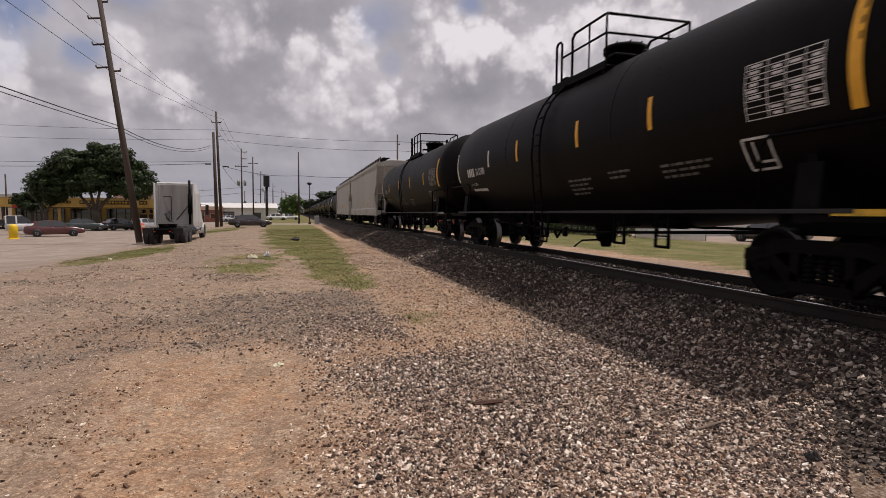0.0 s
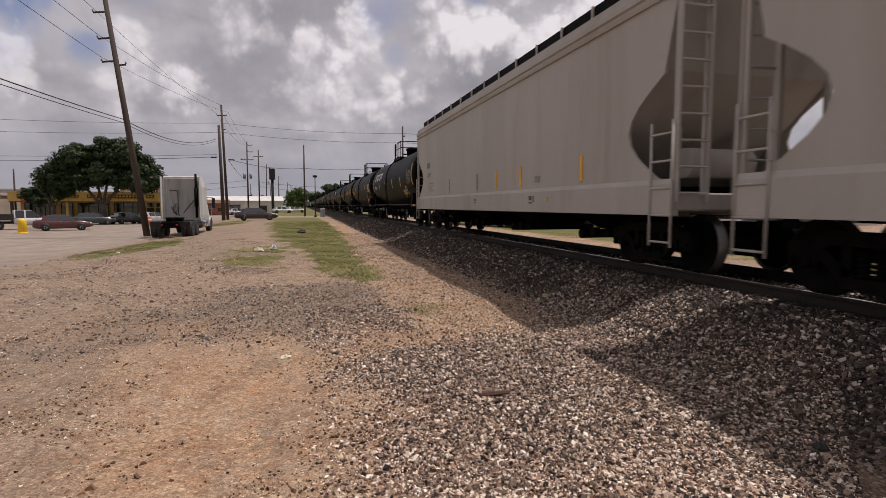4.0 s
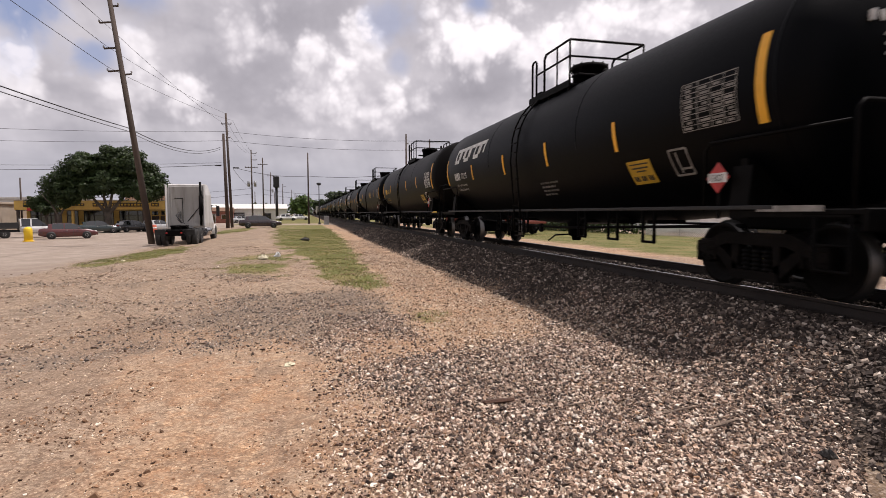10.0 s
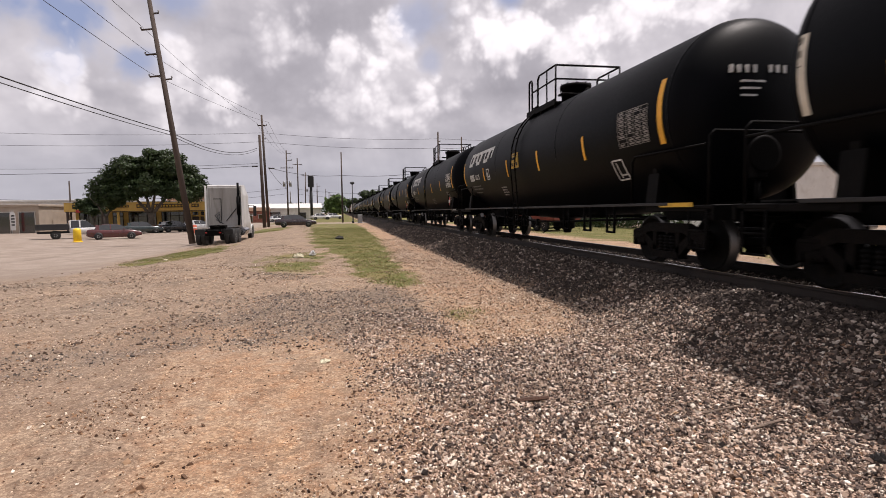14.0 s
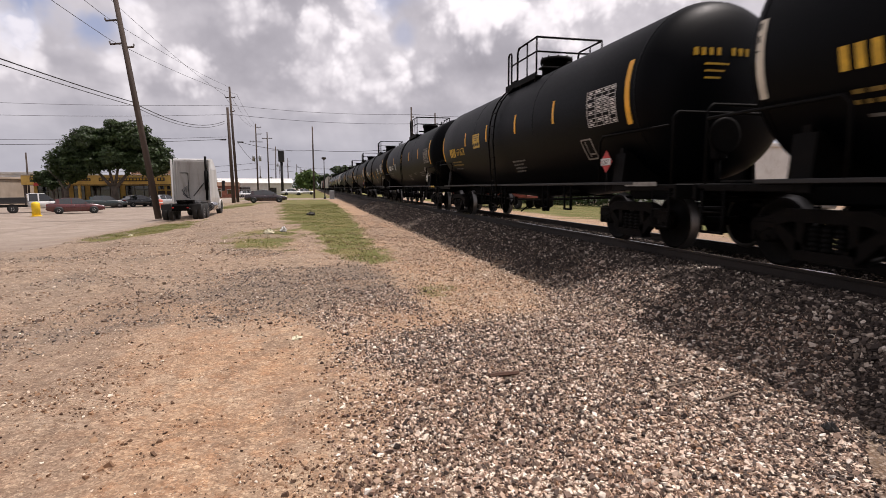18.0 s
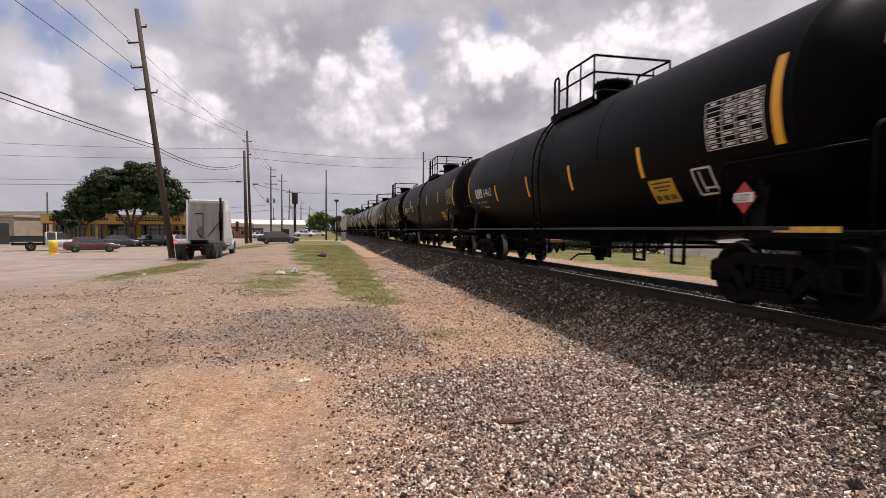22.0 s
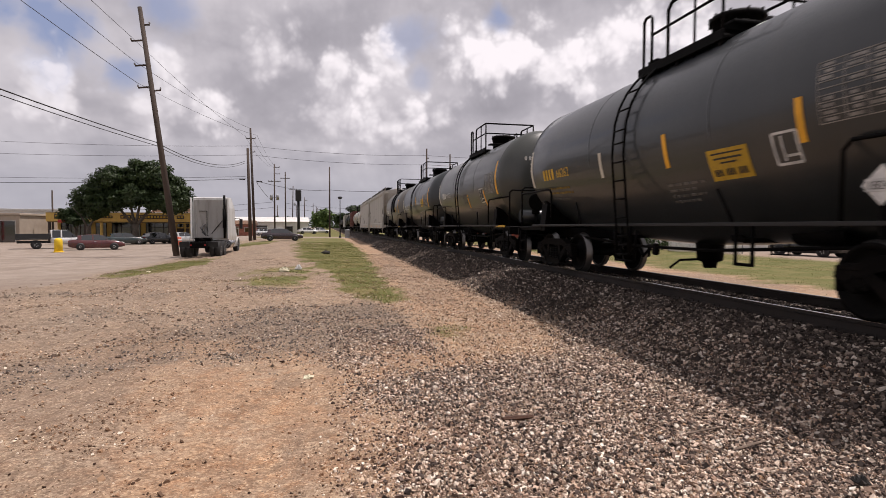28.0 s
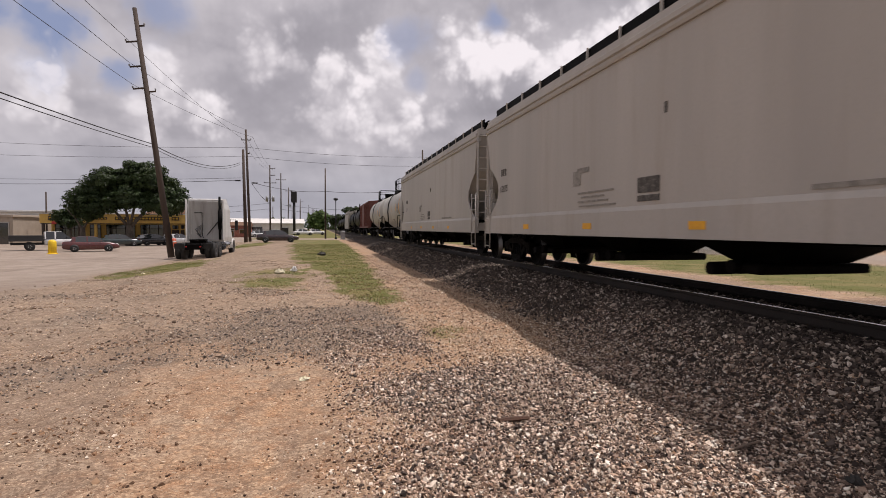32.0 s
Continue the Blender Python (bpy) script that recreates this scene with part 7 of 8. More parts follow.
x, y, rs = scatter(110000, -9.0, 1.9, 5.0, 16.0, 212, lambda x, y: np.clip(zone_masks(x, y)[1] * 0.85 - 0.03, 0, 1) * np.where(x < -1.5, 0.5, 1.0) * (x < 1.7), 1.2, 0.22)
sz = rs.gamma(3.0, 0.0062, len(x)).clip(0.008, 0.052)
strewn("grey_gravel", x, y, sz, 0.12, 18, GREYLUMP, "grey crushed gravel strewn in a band over dirt")
x, y, rs = scatter(24000, -9.0, 1.5, 7.5, 30.0, 213, lambda x, y: (1 - zone_masks(x, y)[2]) * smooth01(wobble(x, y, 3.2, 51) + 0.6 * wobble(x, y, 1.1, 52), -0.1, 0.9) * (1 - 0.8 * zone_masks(x, y)[0]), 1.1, 0.3)
sz = rs.gamma(2.6, 0.012, len(x)).clip(0.012, 0.085)
strewn("clods", x, y, sz, 0.0, 19, CLOD, "brown clods and broken stones strewn over dirt")
x, y, rs = scatter(150000, -6.5, 4.8, 2.3, 20.0, 202, lambda x, y: (1 - zone_masks(x, y)[2]) * np.clip(0.22 + 0.6 * (wobble(x, y, 1.9, 31) + 0.5 * wobble(x, y, 0.5, 32)) + 0.45 * (x > 0.9), 0.08, 0.95), 1.6)
sz = rs.gamma(2.0, 0.0058, len(x)).clip(0.006, 0.05)
strewn("pebbles", x, y, sz, 0.1, 8, PEBBLE, "small scattered reddish pebbles on sandy dirt")
x, y, rs = scatter(60000, 1.3, 4.3, 6.5, 34.0, 206, lambda x, y: (1 - zone_masks(x, y)[0]) * smooth01(x, 1.4, 2.1) * (0.45 + 0.4 * smooth01(wobble(x, y, 1.3, 61), -0.3, 0.8)) * (ballast_height(x) < 0.12), 1.4, 0.2)
sz = rs.gamma(2.8, 0.0075, len(x)).clip(0.008, 0.055)
strewn("path_gravel", x, y, sz, 0.1, 28, PATHGRAVEL, "tan and cream gravel strewn on a sandy path")
x, y, rs = scatter(140000, 3.2, 8.9, 2.6, 48.0, 203, lambda x, y: (np.abs(x - TRACK_X) < 3.1) * np.where(x > 7.8, 0.6, 1.0) * (0.25 + 0.75 * smooth01(x + 0.06 * y, 4.3, 5.4)), 2.0, 0.13, 2.0)
ok = np.abs(np.abs(x - TRACK_X) - GAUGE / 2) > 0.085
x, y = x[ok], y[ok]
sz = rs.gamma(5.0, 0.0062, len(x)).clip(0.014, 0.072) * (1 + 0.012 * y)
strewn("ballast", x, y, sz, 0.2, 9, BALLASTM, "crushed dark stone ballast under the track")


# the same gravel and ballast go on beside and behind the eye
x, y, rs = scatter(45000, -0.5, 5.6, -4.0, 2.4, 221, lambda x, y: np.clip(zone_masks(x, y)[1], 0, 1) * (ballast_height(x) < 0.3), 0.9, 0.15, 0.0)
sz = rs.gamma(3.4, 0.0056, len(x)).clip(0.008, 0.046)
strewn("gravel", x, y, sz, 0.15, 27, GRAVEL, "loose dark and cream crushed gravel lying on dirt")
x, y, rs = scatter(22000, 3.6, 9.9, -4.0, 2.7, 222, lambda x, y: (np.abs(x - TRACK_X) < 3.1) * 1.0, 0.9, 0.13, 0.0)
ok = np.abs(np.abs(x - TRACK_X) - GAUGE / 2) > 0.085
x, y = x[ok], y[ok]
sz = rs.gamma(5.0, 0.0075, len(x)).clip(0.016, 0.075)
strewn("ballast", x, y, sz, 0.2, 29, BALLASTM, "crushed dark stone ballast under the track")


def grass_blades(name, x, y, rs, h0, h1):
    """Three-cornered blades, leaning each its own way."""
    n = len(x)
    a, l = rs.uniform(0, 6.283, n), rs.uniform(h0, h1, n)
    w = l * 0.09 + 0.003
    z = ground_height(x, y)
    dx, dy = np.cos(a), np.sin(a)
    lean = rs.uniform(-0.6, 0.6, (n, 2)) * l[:, None]
    v = np.stack([np.stack([x - dx * w, y - dy * w, z - 0.01], -1), np.stack([x + dx * w, y + dy * w, z - 0.01], -1), np.stack([x + lean[:, 0], y + lean[:, 1], z + l], -1)], 1).reshape(-1, 3)
    f = np.arange(3 * n)
    me = bpy.data.meshes.new(name)
    me.vertices.add(3 * n)
    me.vertices.foreach_set("co", v.ravel())
    me.loops.add(3 * n)
    me.loops.foreach_set("vertex_index", f.astype(np.int32))
    me.polygons.add(n)
    me.polygons.foreach_set("loop_start", np.arange(0, 3 * n, 3))
    me.update()
    me.materials.append(BLADE)
    return me


BLADE = leafy("grass_blade", (0.135, 0.135, 0.040))
x, y, rs = scatter(150000, -9.5, 3.0, 8.0, 60.0, 204, lambda x, y: np.clip(zone_masks(x, y)[0] * 1.2 - 0.3, 0, 1), 1.3)
tagged(new("grass", grass_blades("grass", x, y, rs, 0.02, 0.06)), label="short patchy green grass on sandy soil", category="grass", kind="stuff")
x, y, rs = scatter(70000, 11.5, 27.8, 4.0, 60.0, 205, lambda x, y: np.clip(zone_masks(x, y)[0] - 0.2, 0, 1), 1.0, 0.0, 3.0)
tagged(new("lawn", grass_blades("lawn", x, y, rs, 0.02, 0.05)), label="yellowish green lawn beyond the track", category="grass", kind="stuff")

# ---------------------------------------------------------------- marks, films and placards on the cars
PAINTF = surface("faded_stencil_paint", (0.12, 0.115, 0.105), 0.6, 0, 0.4, 6, 60, 0.0)
SMUDGE = surface("smudged_dark_stencil", (0.075, 0.068, 0.060), 0.7, 0, 0.5, 9, 60, 0.0, dirt=(0.28, 0.26, 0.23), dirt_amount=0.7)
FADED = surface("faded_grey_stencil", (0.24, 0.225, 0.20), 0.7, 0, 0.3, 9, 60, 0.0, dirt=(0.36, 0.335, 0.30), dirt_amount=0.7)
SILVERY = surface("worn_yellow_sticker", (0.26, 0.20, 0.09), 0.6, 0, 0.3, 6, 60, 0.0, dirt=(0.09, 0.08, 0.06), dirt_amount=0.6)
PAINTG = surface("faded_yellow_stencil_paint", (0.20, 0.13, 0.02), 0.6, 0, 0.4, 6, 60, 0.0)


def stripes(car, us, v, h, mat, w=0.10):
    for u in us:
        decal("reflective_stripe", [(u, v, w, h)], mat, car, "yellow reflective stripe" if mat is YELLOW else "pale reflective stripe", lift=0.005)


def chart(car, u, v, w=1.1, h=0.62, mat=PAINTW, seed=1):
    """Ruled stencil panel with small unreadable entries."""
    r = random.Random(seed)
    rects = []
    rows, cols = 9, 4
    for k in range(rows + 1):
        rects.append((u, v - h / 2 + h * k / rows, w, 0.010))
    for k in range(cols + 1):
        x = u + w / 2 - w * (k / cols) ** 0.85
        rects.append((x, v, 0.010, h))
    for k in range(rows):
        for c in range(cols):
            if r.random() < 0.8:
                x0 = u + w / 2 - w * (c / cols) ** 0.85
                rects.append((x0 - w / cols * r.uniform(0.4, 0.6), v - h / 2 + h * (k + 0.5) / rows, w / cols * r.uniform(0.35, 0.7), h / rows * 0.45))
    decal("data_panel", rects, mat, car, "ruled white stencil panel", lift=0.004)["kind"] = "stuff"


def stencil(car, u, v, s=0.42, mat=PAINTW):
    decal("stencil_frame", [(u, v + s / 2, s, 0.03), (u, v - s / 2, s, 0.03), (u + s / 2, v, 0.03, s), (u - s / 2, v, 0.03, s), (u + 0.05, v, 0.025, s * 0.8), (u - 0.08, v - s * 0.25, s * 0.5, 0.03)], mat, car, "square stencilled frame", lift=0.004)


def text_lines(car, u, v, widths, size=0.06, gap=0.105, mat=PAINTW, seed=1):
    """Fine print that nobody can read: broken bars."""
    r = random.Random(seed)
    rects = []
    for k, w in enumerate(widths):
        x = 0.0
        while x < w:
            q = min(r.uniform(0.06, 0.2), w - x + 0.02)
            rects.append((u - x - q / 2, v - k * gap, q, size))
            x += q + r.uniform(0.03, 0.06)
    decal("fine_print", rects, mat, car, "", lift=0.004)["kind"] = "stuff"


def sticker(car, u, v, w=0.72, h=0.42, mat=YELLOW2):
    st = decal("sticker", [(u, v, w, h)], mat, car, "yellow notice sticker", lift=0.004)
    decal("sticker_print", [(u, v + h * 0.36, w * 0.8, h * 0.05), (u, v + h * 0.20, w * 0.7, h * 0.06), (u, v + h * 0.06, w * 0.4, h * 0.05)] + [(u + w * 0.38 - k * w * 0.075, v - h * 0.25, w * 0.05, h * 0.22) for k in range(11) if k not in (3, 7)], INK, st, "", lift=0.008)["kind"] = "stuff"


def car_number(car, u, v, size, letters, digits, mat):
    """Owner's mark as plain bars, then the car's number."""
    for bar in char_bars(u, v, size, "#" * letters):
        decal("owner_mark_bar", [bar], mat, car, "", lift=0.004)
    lettering("car_number", digits, u - size * (0.64 * letters + 0.45), v - size * 0.36, size * 1.02, mat, car)


def maker_shapes(car, u, v, size):
    """Six broad slanted outline blocks in white."""
    w, h, t = size * 1.0, size, size * 0.23
    for k in range(6):
        g = Geo()
        for (a, b, c, d) in ((0, 0, w, t), (0, h - t, w, h), (0, t, t, h - t), (w - t, t, w, h - t)):
            if k in (1, 5, 3) and (a, b) == (0, 0):
                continue
            if k == 3 and a > 0:
                continue
            rows = []
            n = max(1, int((d - b) / 0.1))
            for q in range(n + 1):
                z = b + (d - b) * q / n
                x0 = u - k * w * 1.06 - a - z * 0.35
                x1 = u - k * w * 1.06 - c - z * 0.35
                rows.append([on_tank(x1, v + z, 0.006), on_tank(x0, v + z, 0.006), on_tank(x0, v + z, -0.004), on_tank(x1, v + z, -0.004)])
            g.loft(rows)
        part("maker_mark_block", g, PAINTW, car, "white slanted block shape")


def scrawl(car, u, v, width, loops, r):
    """Looping unreadable spray-paint line on the flank."""
    pts = []
    n = loops * 12
    for k in range(n + 1):
        a = 2 * math.pi * loops * k / n
        rr = r * (0.75 + 0.35 * math.sin(k * 0.37))
        pts.append(on_tank(u - width * k / n - 0.6 * rr * math.cos(a), v + rr * math.sin(a * (1.0 if k % 24 < 14 else 0.5)), 0.004))
    part("spray_scrawl", Geo().pipe(pts, 0.012, 5), PAINTF, car, "pale spray-painted scrawl")


def placard(car, u, z, digits, mat=REDP, x=-1.47):
    """Diamond placard on a plate at the car's corner, with its number."""
    p = part("placard", Geo().box((x, u, z), (0.012, 0.30, 0.30), 0.004, Matrix.Rotation(radians(45), 3, "X")), mat, car, "diamond hazard placard")
    part("placard_plate", Geo().box((x - 0.010, u, z), (0.008, 0.34, 0.13), 0.002), PAINTW, p)
    lettering("placard_number", digits, u + 0.145, z - 0.045, 0.125, INK, p, flat_x=x - 0.0165)
    part("placard_stem", Geo().box((x + 0.02, u, z - 0.3), (0.02, 0.05, 0.5), 0.004), UNDER, p)


def sleeve(car, u0, u1, mat, half, label):
    """A differently painted stretch of the barrel."""
    g = Geo()
    if abs(u1) >= half - 0.01:
        s = 1 if u1 > 0 else -1
        prof = [(u0, TANK_R - 0.01), (u0, TANK_R + 0.006), (s * half, TANK_R + 0.006)] + [(s * (half + 0.626 * math.sin(a)), (TANK_R + 0.006) * math.cos(a)) for a in [math.pi / 2 * k / 8 for k in range(1, 9)]]
    else:
        prof = [(u0, TANK_R - 0.01), (u0, TANK_R + 0.006), (u1, TANK_R + 0.006), (u1, TANK_R - 0.01)]
    g.lathe([(t, max(0.0, r)) for t, r in prof], (0, 0, TANK_Z), "Y", 64)
    part("paint_band", g, mat, car, label)


# per car: mark letters, number, mark paint, stripe film, extras
MARKS = {
    0: (4, "263580", PAINTW), 1: (4, "77429", PAINTD), 4: (4, "77216", PAINTW), 5: (4, "640741", PAINTY), 6: (4, "670520", PAINTY), 7: (4, "77218", PAINTW), 8: (4, "643261", PAINTY),
    9: (4, "676083", PAINTY), 10: (4, "76678", PAINTW), 11: (4, "76570", PAINTW), 12: (4, "671402", PAINTY), 13: (4, "671678", PAINTY), 14: (4, "250859", PAINTW), 15: (4, "51586", PAINTW),
    16: (4, "64462", PAINTW), 17: (4, "213472", PAINTW), 18: (4, "253723", PAINTW), 20: (4, "111500", PAINTW), 21: (4, "66262", PAINTY), 22: (4, "111755", PAINTW), 23: (4, "286127", PAINTW), 24: (4, "111741", PAINTW),
}
# reflective films along the flank, where they are not evenly spaced
FILMS = {0: [3.84, 1.74, -1.31, -3.62], 1: [4.57, 1.43, -1.5, -4.5], 4: [4.38, 1.56, -1.27, -4.15], 6: [4.25, 1.43, -1.35, -4.2], 7: [4.47, 1.5, -1.3, -4.2], 8: [4.46, 1.69, -1.2, -4.1],
         10: [4.32, 1.4, -1.4, -4.3], 14: [4.08, 0.95, -1.7, -4.4], 13: [3.60, 1.2, -1.3, -3.7], 18: [4.28, 1.36, -1.48, -4.3], 22: [-0.67, -2.92], 23: [1.29, -0.63, -3.23]}
for i, (kind, mid, car, half, sets) in enumerate(TRAIN):
    if kind != "tank" or i > 28:
        continue
    dark = i < 19
    BELLY[0] = half
    film = YELLOW
    h0 = half - 0.175 if i < 19 and i not in (16, 17) else half     # the marks stand off the barrel's ends
    # films: a long one on the near seam, short ones along the flank
    long_v = 0.0
    decal("reflective_stripe", [(-half + (0.22 if i else 0.04), 0.0, 0.14, 1.1)], film, car, "long yellow reflective stripe" if film is YELLOW else "long pale reflective stripe", lift=0.005)
    decal("reflective_stripe", [(half - 0.03, -0.1, 0.11, 0.95)], film if i in (5, 7, 8, 10, 13, 14, 15, 16, 17) else PALE, car, "long reflective stripe at the barrel's end", lift=0.005)
    vv = {4: -0.26, 7: -0.27, 10: -0.27, 11: -0.27, 15: -0.52, 16: -0.4, 21: -0.35, 22: -0.57, 13: 0.05, 14: 0.10, 8: -0.10, 1: -0.10}.get(i, -0.03)
    us = [h0 * q for q in ((0.56, 0.18, -0.18, -0.56) if i != 1 else (0.65, 0.2, -0.2, -0.6))] if dark else [h0 * q for q in (0.27, -0.15, -0.66)]
    if i == 15:
        us = [4.01, 2.37, 0.74, -1.91, -4.17]
    us = FILMS.get(i, us)
    if i != 24:
        stripes(car, us[1:], vv, 0.50, film)
        stripes(car, us[:1], vv, 0.46, PALE if i in (0, 4, 6, 12, 17, 21) else film)
    if i in MARKS:
        ln, num, paint = MARKS[i]
        big = i in (7, 10, 13, 14, 15, 16, 17, 18, 4, 5, 8)
        size = 0.27 if i in (4, 7, 10, 11) else 0.34 if big else 0.27
        u0 = h0 - (0.86 if dark else 0.75)
        car_number(car, u0, -0.20 if i in (8, 22) else -0.32, size, ln, num, paint)
        if i in (7, 16):
            rows = ("LD LMT 188700 LB 84 700 KG", "LT WT 74300 LB 34 000 KG") if i == 7 else ("LD LMT 190700 LB 86500 KG", "LT WT 72300 LB 32800 KG")
            lettering("load_limit", rows[0], u0 - 0.05, -0.66, 0.10, PAINTW, car)
            lettering("light_weight", rows[1], u0 - 0.09, -0.82, 0.10, PAINTW, car)
        elif i == 0:
            lettering("load_limit", "LD LMT 21370", u0 - 0.10, -0.72, 0.11, PAINTW, car)
            text_lines(car, u0 - 0.15, -0.86, (1.3,), 0.08, 0.14, PAINTW, i)
        else:
            text_lines(car, u0 - 0.10, -0.66, (1.2, 1.35), 0.045, 0.11, PAINTF if paint is PAINTW else PAINTG, i)
            text_lines(car, u0 - 0.20, -0.92, (0.9,), 0.035, 0.1, PAINTF, i + 50)
    if i in (4, 7, 10, 11):
        maker_shapes(car, 6.55, 0.14, 0.52)
    if i in (10, 14, 17, 18):
        stencil(car, us[0] - 0.58, -0.30, 0.34)
        lettering("plate_letter", "C", us[0] - 0.50, -0.40, 0.2, PAINTW, car)
    chart(car, -h0 + (0.95 if i else 0.72), -0.12, 1.05, 0.66, PAINTW if i in (0, 5, 8, 11, 13, 15, 16) else PAINTD, i)
    if i not in (21, 22, 23, 24):
        stencil(car, {0: -5.54, 4: -5.47}.get(i, -h0 + 1.75), -0.77 if i == 4 else -0.86, 0.40, PAINTW if i % 2 == 0 else PAINTD)
    if i in (4, 5, 7, 8, 12, 16, 17):
        sticker(car, -h0 + 2.80, -0.92, 0.66, 0.40)
    if i == 18:
        sticker(car, -2.93, -0.53, 0.74, 0.40)
        text_lines(car, -2.50, -0.90, (1.2, 1.1), 0.05, 0.11, PAINTW, 181)
        text_lines(car, -0.95, -0.93, (1.15, 0.7, 0.65, 0.55, 0.9), 0.045, 0.09, PAINTW, 182)
    if i == 15:
        text_lines(car, -4.15, -0.78, (1.5, 1.4, 1.2, 0.7), 0.06, 0.12, PAINTD, 151)
    if i == 10:
        text_lines(car, 2.55, -0.80, (0.6, 0.5, 0.55, 0.4), 0.04, 0.08, PAINTD, 101)
    if i == 22:
        decal("notice_plate", [(-2.62, -0.47, 0.46, 0.44)], INK, car, "black stencilled notice square", lift=0.004)
        stencil(car, -2.62, -0.47, 0.44)
        decal("faded_sticker", [(1.35, -0.50, 0.50, 0.34)], SILVERY, car, "worn yellowish sticker", lift=0.004)
        text_lines(car, 0.10, -0.33, (0.9, 0.8, 0.6, 0.5), 0.05, 0.09, PAINTF, 221)
    if i == 23:
        text_lines(car, -1.10, -0.72, (0.9, 0.75, 0.8), 0.045, 0.09, PAINTD, 231)
        text_lines(car, -0.45, -1.10, (0.6, 0.5, 0.55), 0.045, 0.09, PAINTD, 232)
        text_lines(car, -2.20, -0.66, (1.4,), 0.045, 0.09, PAINTD, 233)
    if i in (6, 9, 13, 10):
        sticker(car, {6: -3.15, 9: -2.05, 13: 2.3, 10: 0.55}[i], -0.1, 0.72, 0.44)
    if i == 6:
        decal("maker_mark", [(-2.0 - 0.36 * k, -0.12, 0.26, 0.16) for k in range(4)] + [(-2.55, -0.25, 1.5, 0.025)], PAINTY, car, "yellow block shapes with an underline", lift=0.004)
    if i == 15:
        sticker(car, -3.12, -0.29, 0.74, 0.42, PAINTW)
    if i == 21:
        sticker(car, -2.1, -0.68, 0.78, 0.40)
        stencil(car, -3.10, -0.62, 0.36)
    if i in (23, 24):
        sticker(car, -2.75 if i == 23 else -2.38, -0.21, 0.74, 0.42)
    if i == 1:
        scrawl(car, 3.0, -0.72, 0.62, 3, 0.16)
        scrawl(car, 2.1, -0.88, 1.9, 6, 0.20)
    for k, (u, v, ws) in enumerate(((-0.6, -0.85, (0.9, 0.7, 0.8, 0.6)), (-h0 * 0.32, -0.80, (0.7, 0.5)), (-h0 * 0.54, -0.82, (1.1, 1.0, 0.8)))):
        if i in (0, 14, 15, 18, 20, 22, 23) or (k == 0 and i % 2):
            text_lines(car, u, v, ws, 0.035, 0.085, PAINTF if i not in (18, 23) else PAINTD, i * 7 + k)
    # print on the dished end that faces the eye
    hz = TANK_Z + 0.35
    ye = -(half + 0.555)
    if i in (0, 1, 5, 7, 8, 10, 12, 13, 15, 16, 17, 22):
        g = Geo()
        paint = MARKS[i][2]
        for k in range(8):
            if k != 4:
                g.box((-0.75 + k * 0.13, ye + 0.012 * abs(k - 5.5) - 0.028, hz + 0.2), (0.055, 0.05, 0.12))
        for q in range(3):
            g.box((-0.40, ye - 0.02, hz - 0.0 - q * 0.11), (0.42, 0.05, 0.03))
        part("end_print", g, paint, car)["kind"] = "stuff"
    if i in (5, 8, 7, 11, 9, 12, 13, 16):
        placard(car, -h0 + 0.75, 1.52, "1307")
    if i in (14, 20, 21):
        placard(car, -h0 + 0.75, 1.50, "1824", PAINTW)
    part("shoe_notice", Geo().box((-1.475, -half - 0.2, 1.10), (0.012, 0.9, 0.07)), PAINTD if i % 2 else PAINTY, car)
    # coloured stretches
    if i == 20:
        decal("primer_patch", [(h0 - 0.9, -0.35, 1.5, 0.85)], WHITE, car, "pale painted-over patch", lift=0.003)
    if i == 24:
        sleeve(car, -1.96, 0.88, BLACK, h0, "black painted middle band")
    if i in (19, 20, 21, 22, 23, 24):
        part("air_reservoir", Geo().cyl((-0.95, -h0 - 0.65, 1.42), (0.25, -h0 - 0.65, 1.42), 0.2, 14), DGREY, car, "cylindrical air reservoir")
        for u in (-h0 * 0.45, h0 * 0.45):
            part("sill_brace", Geo().pipe([(-1.44, u, 1.12), (-1.34, u + 0.45, 1.62)], 0.025), UNDER, car)

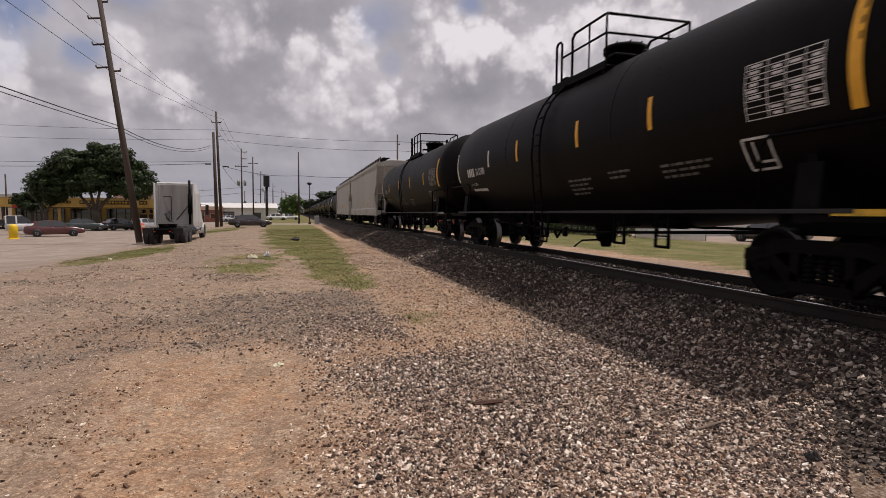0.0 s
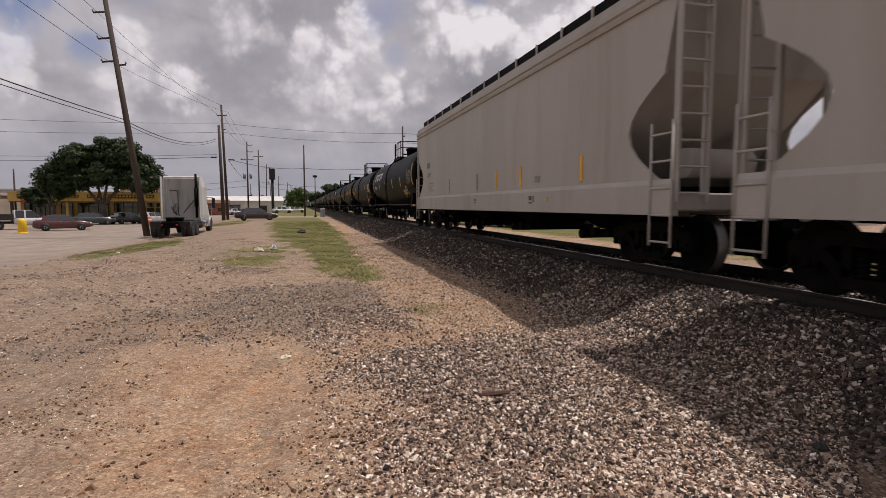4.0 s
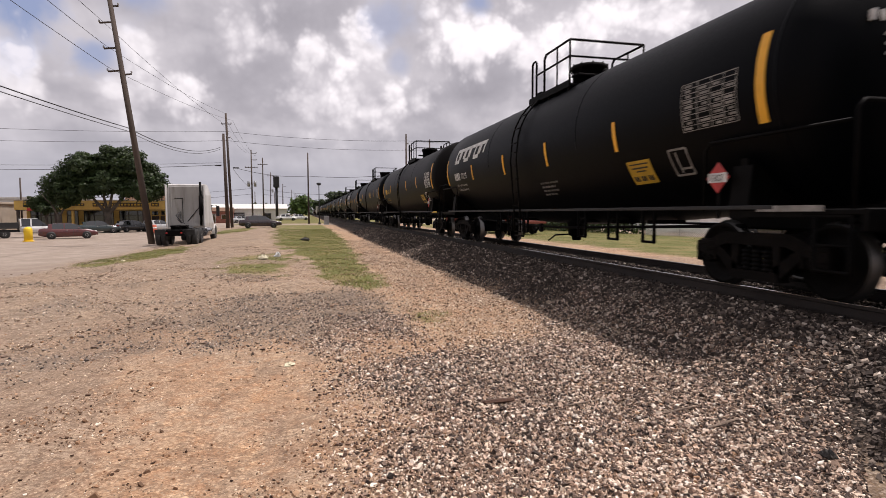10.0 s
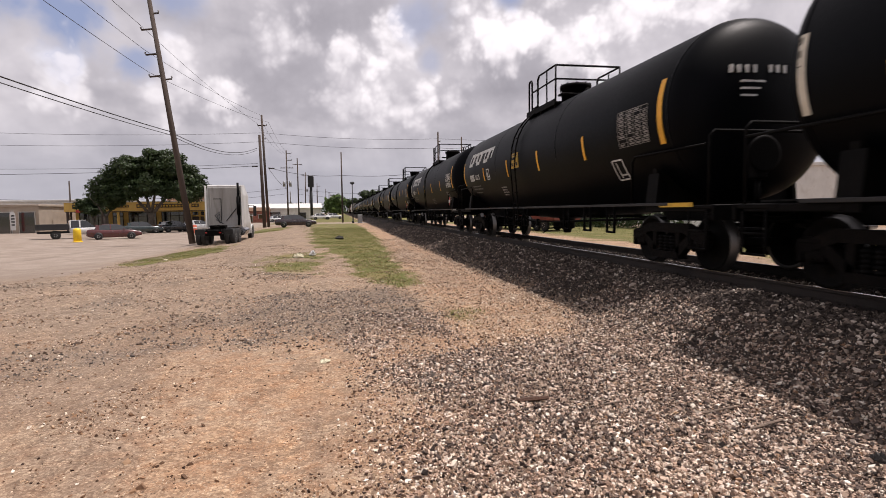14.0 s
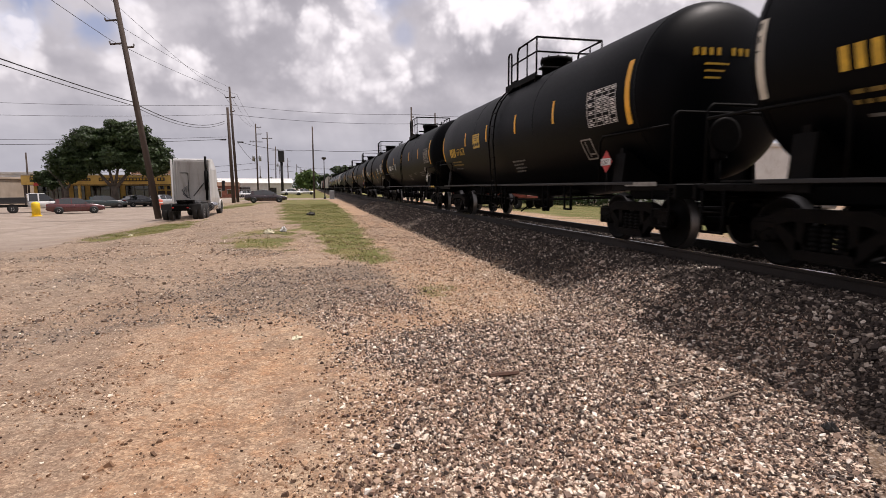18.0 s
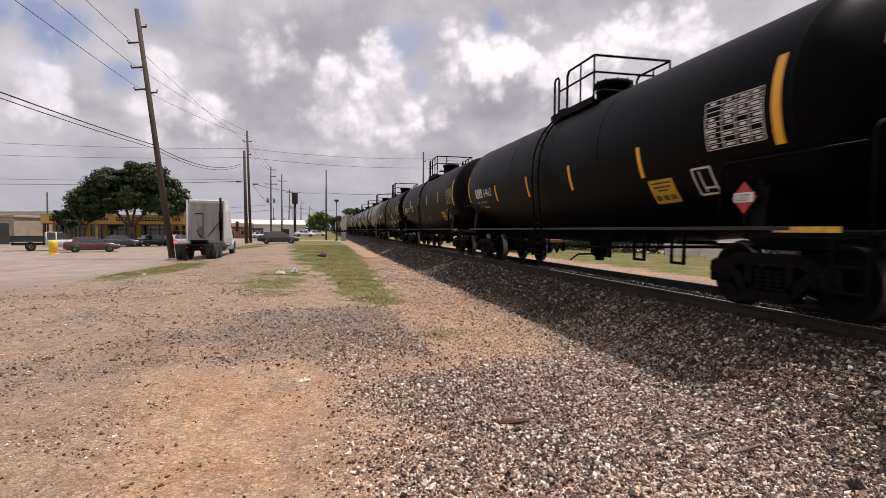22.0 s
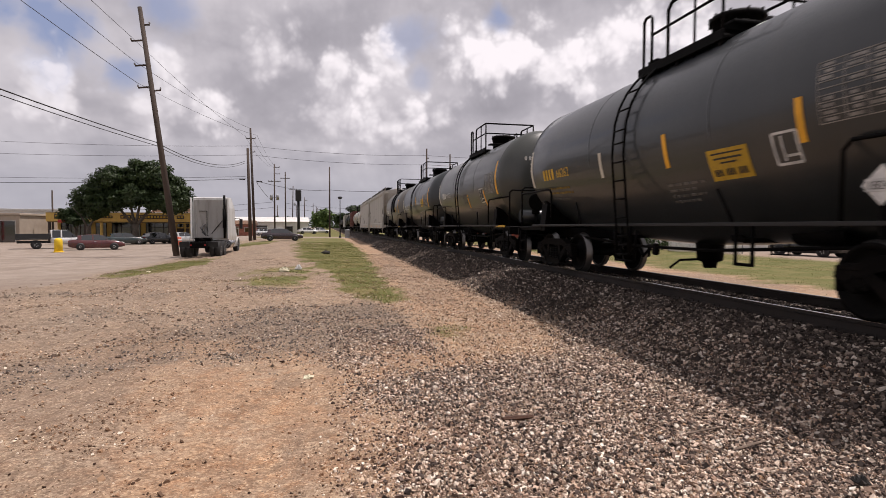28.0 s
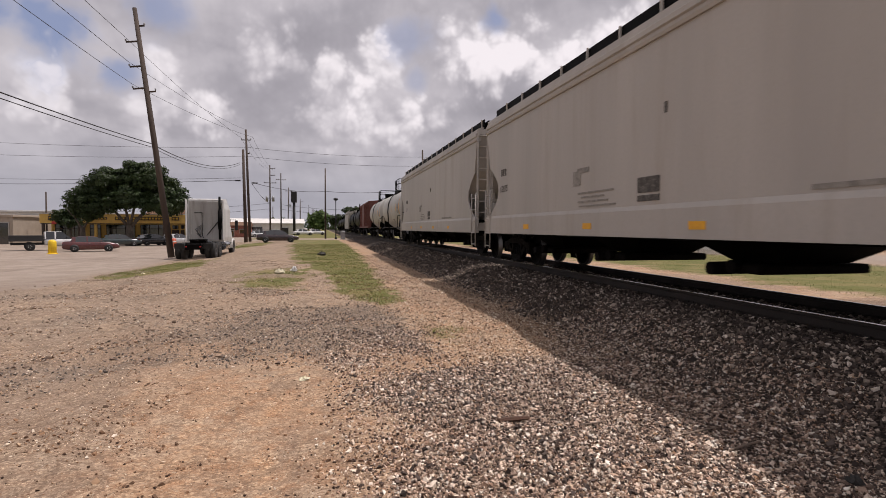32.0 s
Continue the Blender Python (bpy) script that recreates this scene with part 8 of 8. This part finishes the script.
for i, (kind, mid, car, half, sets) in enumerate(TRAIN):
    if kind != "hopper":
        continue
    x = -1.628
    r = random.Random(i)
    g = lambda *b: Geo().box(*b)
    late = i > 20
    if late:
        for u in (4.9, 1.51, -1.82, -5.1):
            part("reflective_stripe", g((-1.664, u, 1.12), (0.012, 0.36, 0.12)), YELLOW, car, "orange reflective patch")
        part("stencil_panel", g((x, -0.55, 1.80), (0.010, 0.62, 0.26)).box((x, -0.55, 1.58), (0.010, 0.62, 0.10)), SMUDGE, car, "dark smudged stencil panel")
        part("smudge", g((x, 2.05, 2.12), (0.010, 0.34, 0.30)).box((x, 1.78, 2.27), (0.010, 0.5, 0.10)), FADED, car, "grey painted-out smudge")
        part("vent_mark", g((x, -0.99, 2.97), (0.012, 0.07, 0.17)), SMUDGE, car)
        for k in range(4):
            part("fine_print", g((x, 1.30 + r.uniform(-.1, .1), 1.80 - k * 0.09), (0.008, r.uniform(0.8, 1.5), 0.035)), FADED, car)
        part("rust_streak", g((x, -4.6, 1.53), (0.008, 1.9, 0.06)), FADED, car, "brownish rust streak")
        for k in range(3):
            part("owner_mark_bar", g((x, 7.02 - k * 0.17, 2.72), (0.012, 0.10, 0.20)), SMUDGE, car)
        lettering("car_number", "62875", 7.15, 2.15, 0.27, SMUDGE, car, flat_x=x - 0.006)
    else:
        for u, m in ((3.4, FADED), (0.15, FADED), (-1.6, YELLOW), (-3.35, YELLOW), (-6.4, YELLOW)):
            part("reflective_stripe", g((x, u, 1.78), (0.012, 0.10, 0.50)), m, car, "orange reflective stripe" if m is YELLOW else "faded grey stripe")
        part("stencil_panel", g((x, -4.35, 1.72), (0.010, 0.32, 0.03)).box((x, -4.35, 1.62), (0.010, 0.32, 0.03)).box((x, -4.35, 1.67), (0.010, 0.26, 0.03)), FADED, car)
        part("sill_print", g((-1.664, 0.21, 1.24), (0.010, 0.22, 0.04)).box((-1.664, 0.24, 1.16), (0.010, 0.14, 0.04)), SMUDGE, car)
        part("sill_print", g((-1.664, -4.04, 1.24), (0.010, 0.16, 0.10)).box((-1.664, -4.22, 1.22), (0.010, 0.05, 0.14)).box((-1.664, -4.05, 1.13), (0.010, 0.2, 0.03)), SMUDGE, car)
        part("sill_mark", g((-1.664, -4.99, 1.20), (0.010, 0.08, 0.10)), YELLOW2, car)
        for k in range(3):
            part("owner_mark_bar", g((x, 7.05 - k * 0.2, 2.75), (0.012, 0.08, 0.22)), FADED, car)
        lettering("car_number", "40875", 7.1, 2.25, 0.27, FADED, car, flat_x=x - 0.006)
        for k in range(4):
            part("fine_print", g((x, 6.4 + r.uniform(-.15, .15), 1.98 - k * 0.10), (0.008, r.uniform(0.5, 0.9), 0.03)), FADED, car)


# ---------------------------------------------------------------- what moves
def motions():
    times = [k * 0.5 for k in range(65)]
    for kind, mid, car, half, sets in TRAIN:
        walk(car, [(t, pose(TRACK_X, mid - travelled(t), RAIL_Z)) for t in times])
        # the wheels roll while the car is near enough for it to show
        for ax in sets:
            base = ax.matrix_basis.translation.copy()
            y0 = mid + ax.parent.matrix_basis.translation.y + base.y
            rows, t, last = [(0.0, pose(*base))], 0.0, None
            step = 1 / 30
            inside = [k * step for k in range(int(32 / step) + 1) if -8 < y0 - travelled(k * step) < 32]
            if not inside or inside[-1] < 0.3:
                walk(ax, [(0.0, pose(*base)), (32.0, pose(*base))])
                continue
            start = travelled(inside[0])
            if inside[0] > 0.15:
                rows.append((inside[0], pose(*base)))
            turn = 0.0
            for k in inside:
                if k <= rows[-1][0] + 0.01:
                    continue
                turn = math.degrees((travelled(k) - start) / 0.458)
                rows.append((k, pose(*base, turn, 0, 0)))
            if rows[-1][0] < 31.9:
                rows.append((32.0, pose(*base, turn, 0, 0)))
            walk(ax, rows)


motions()
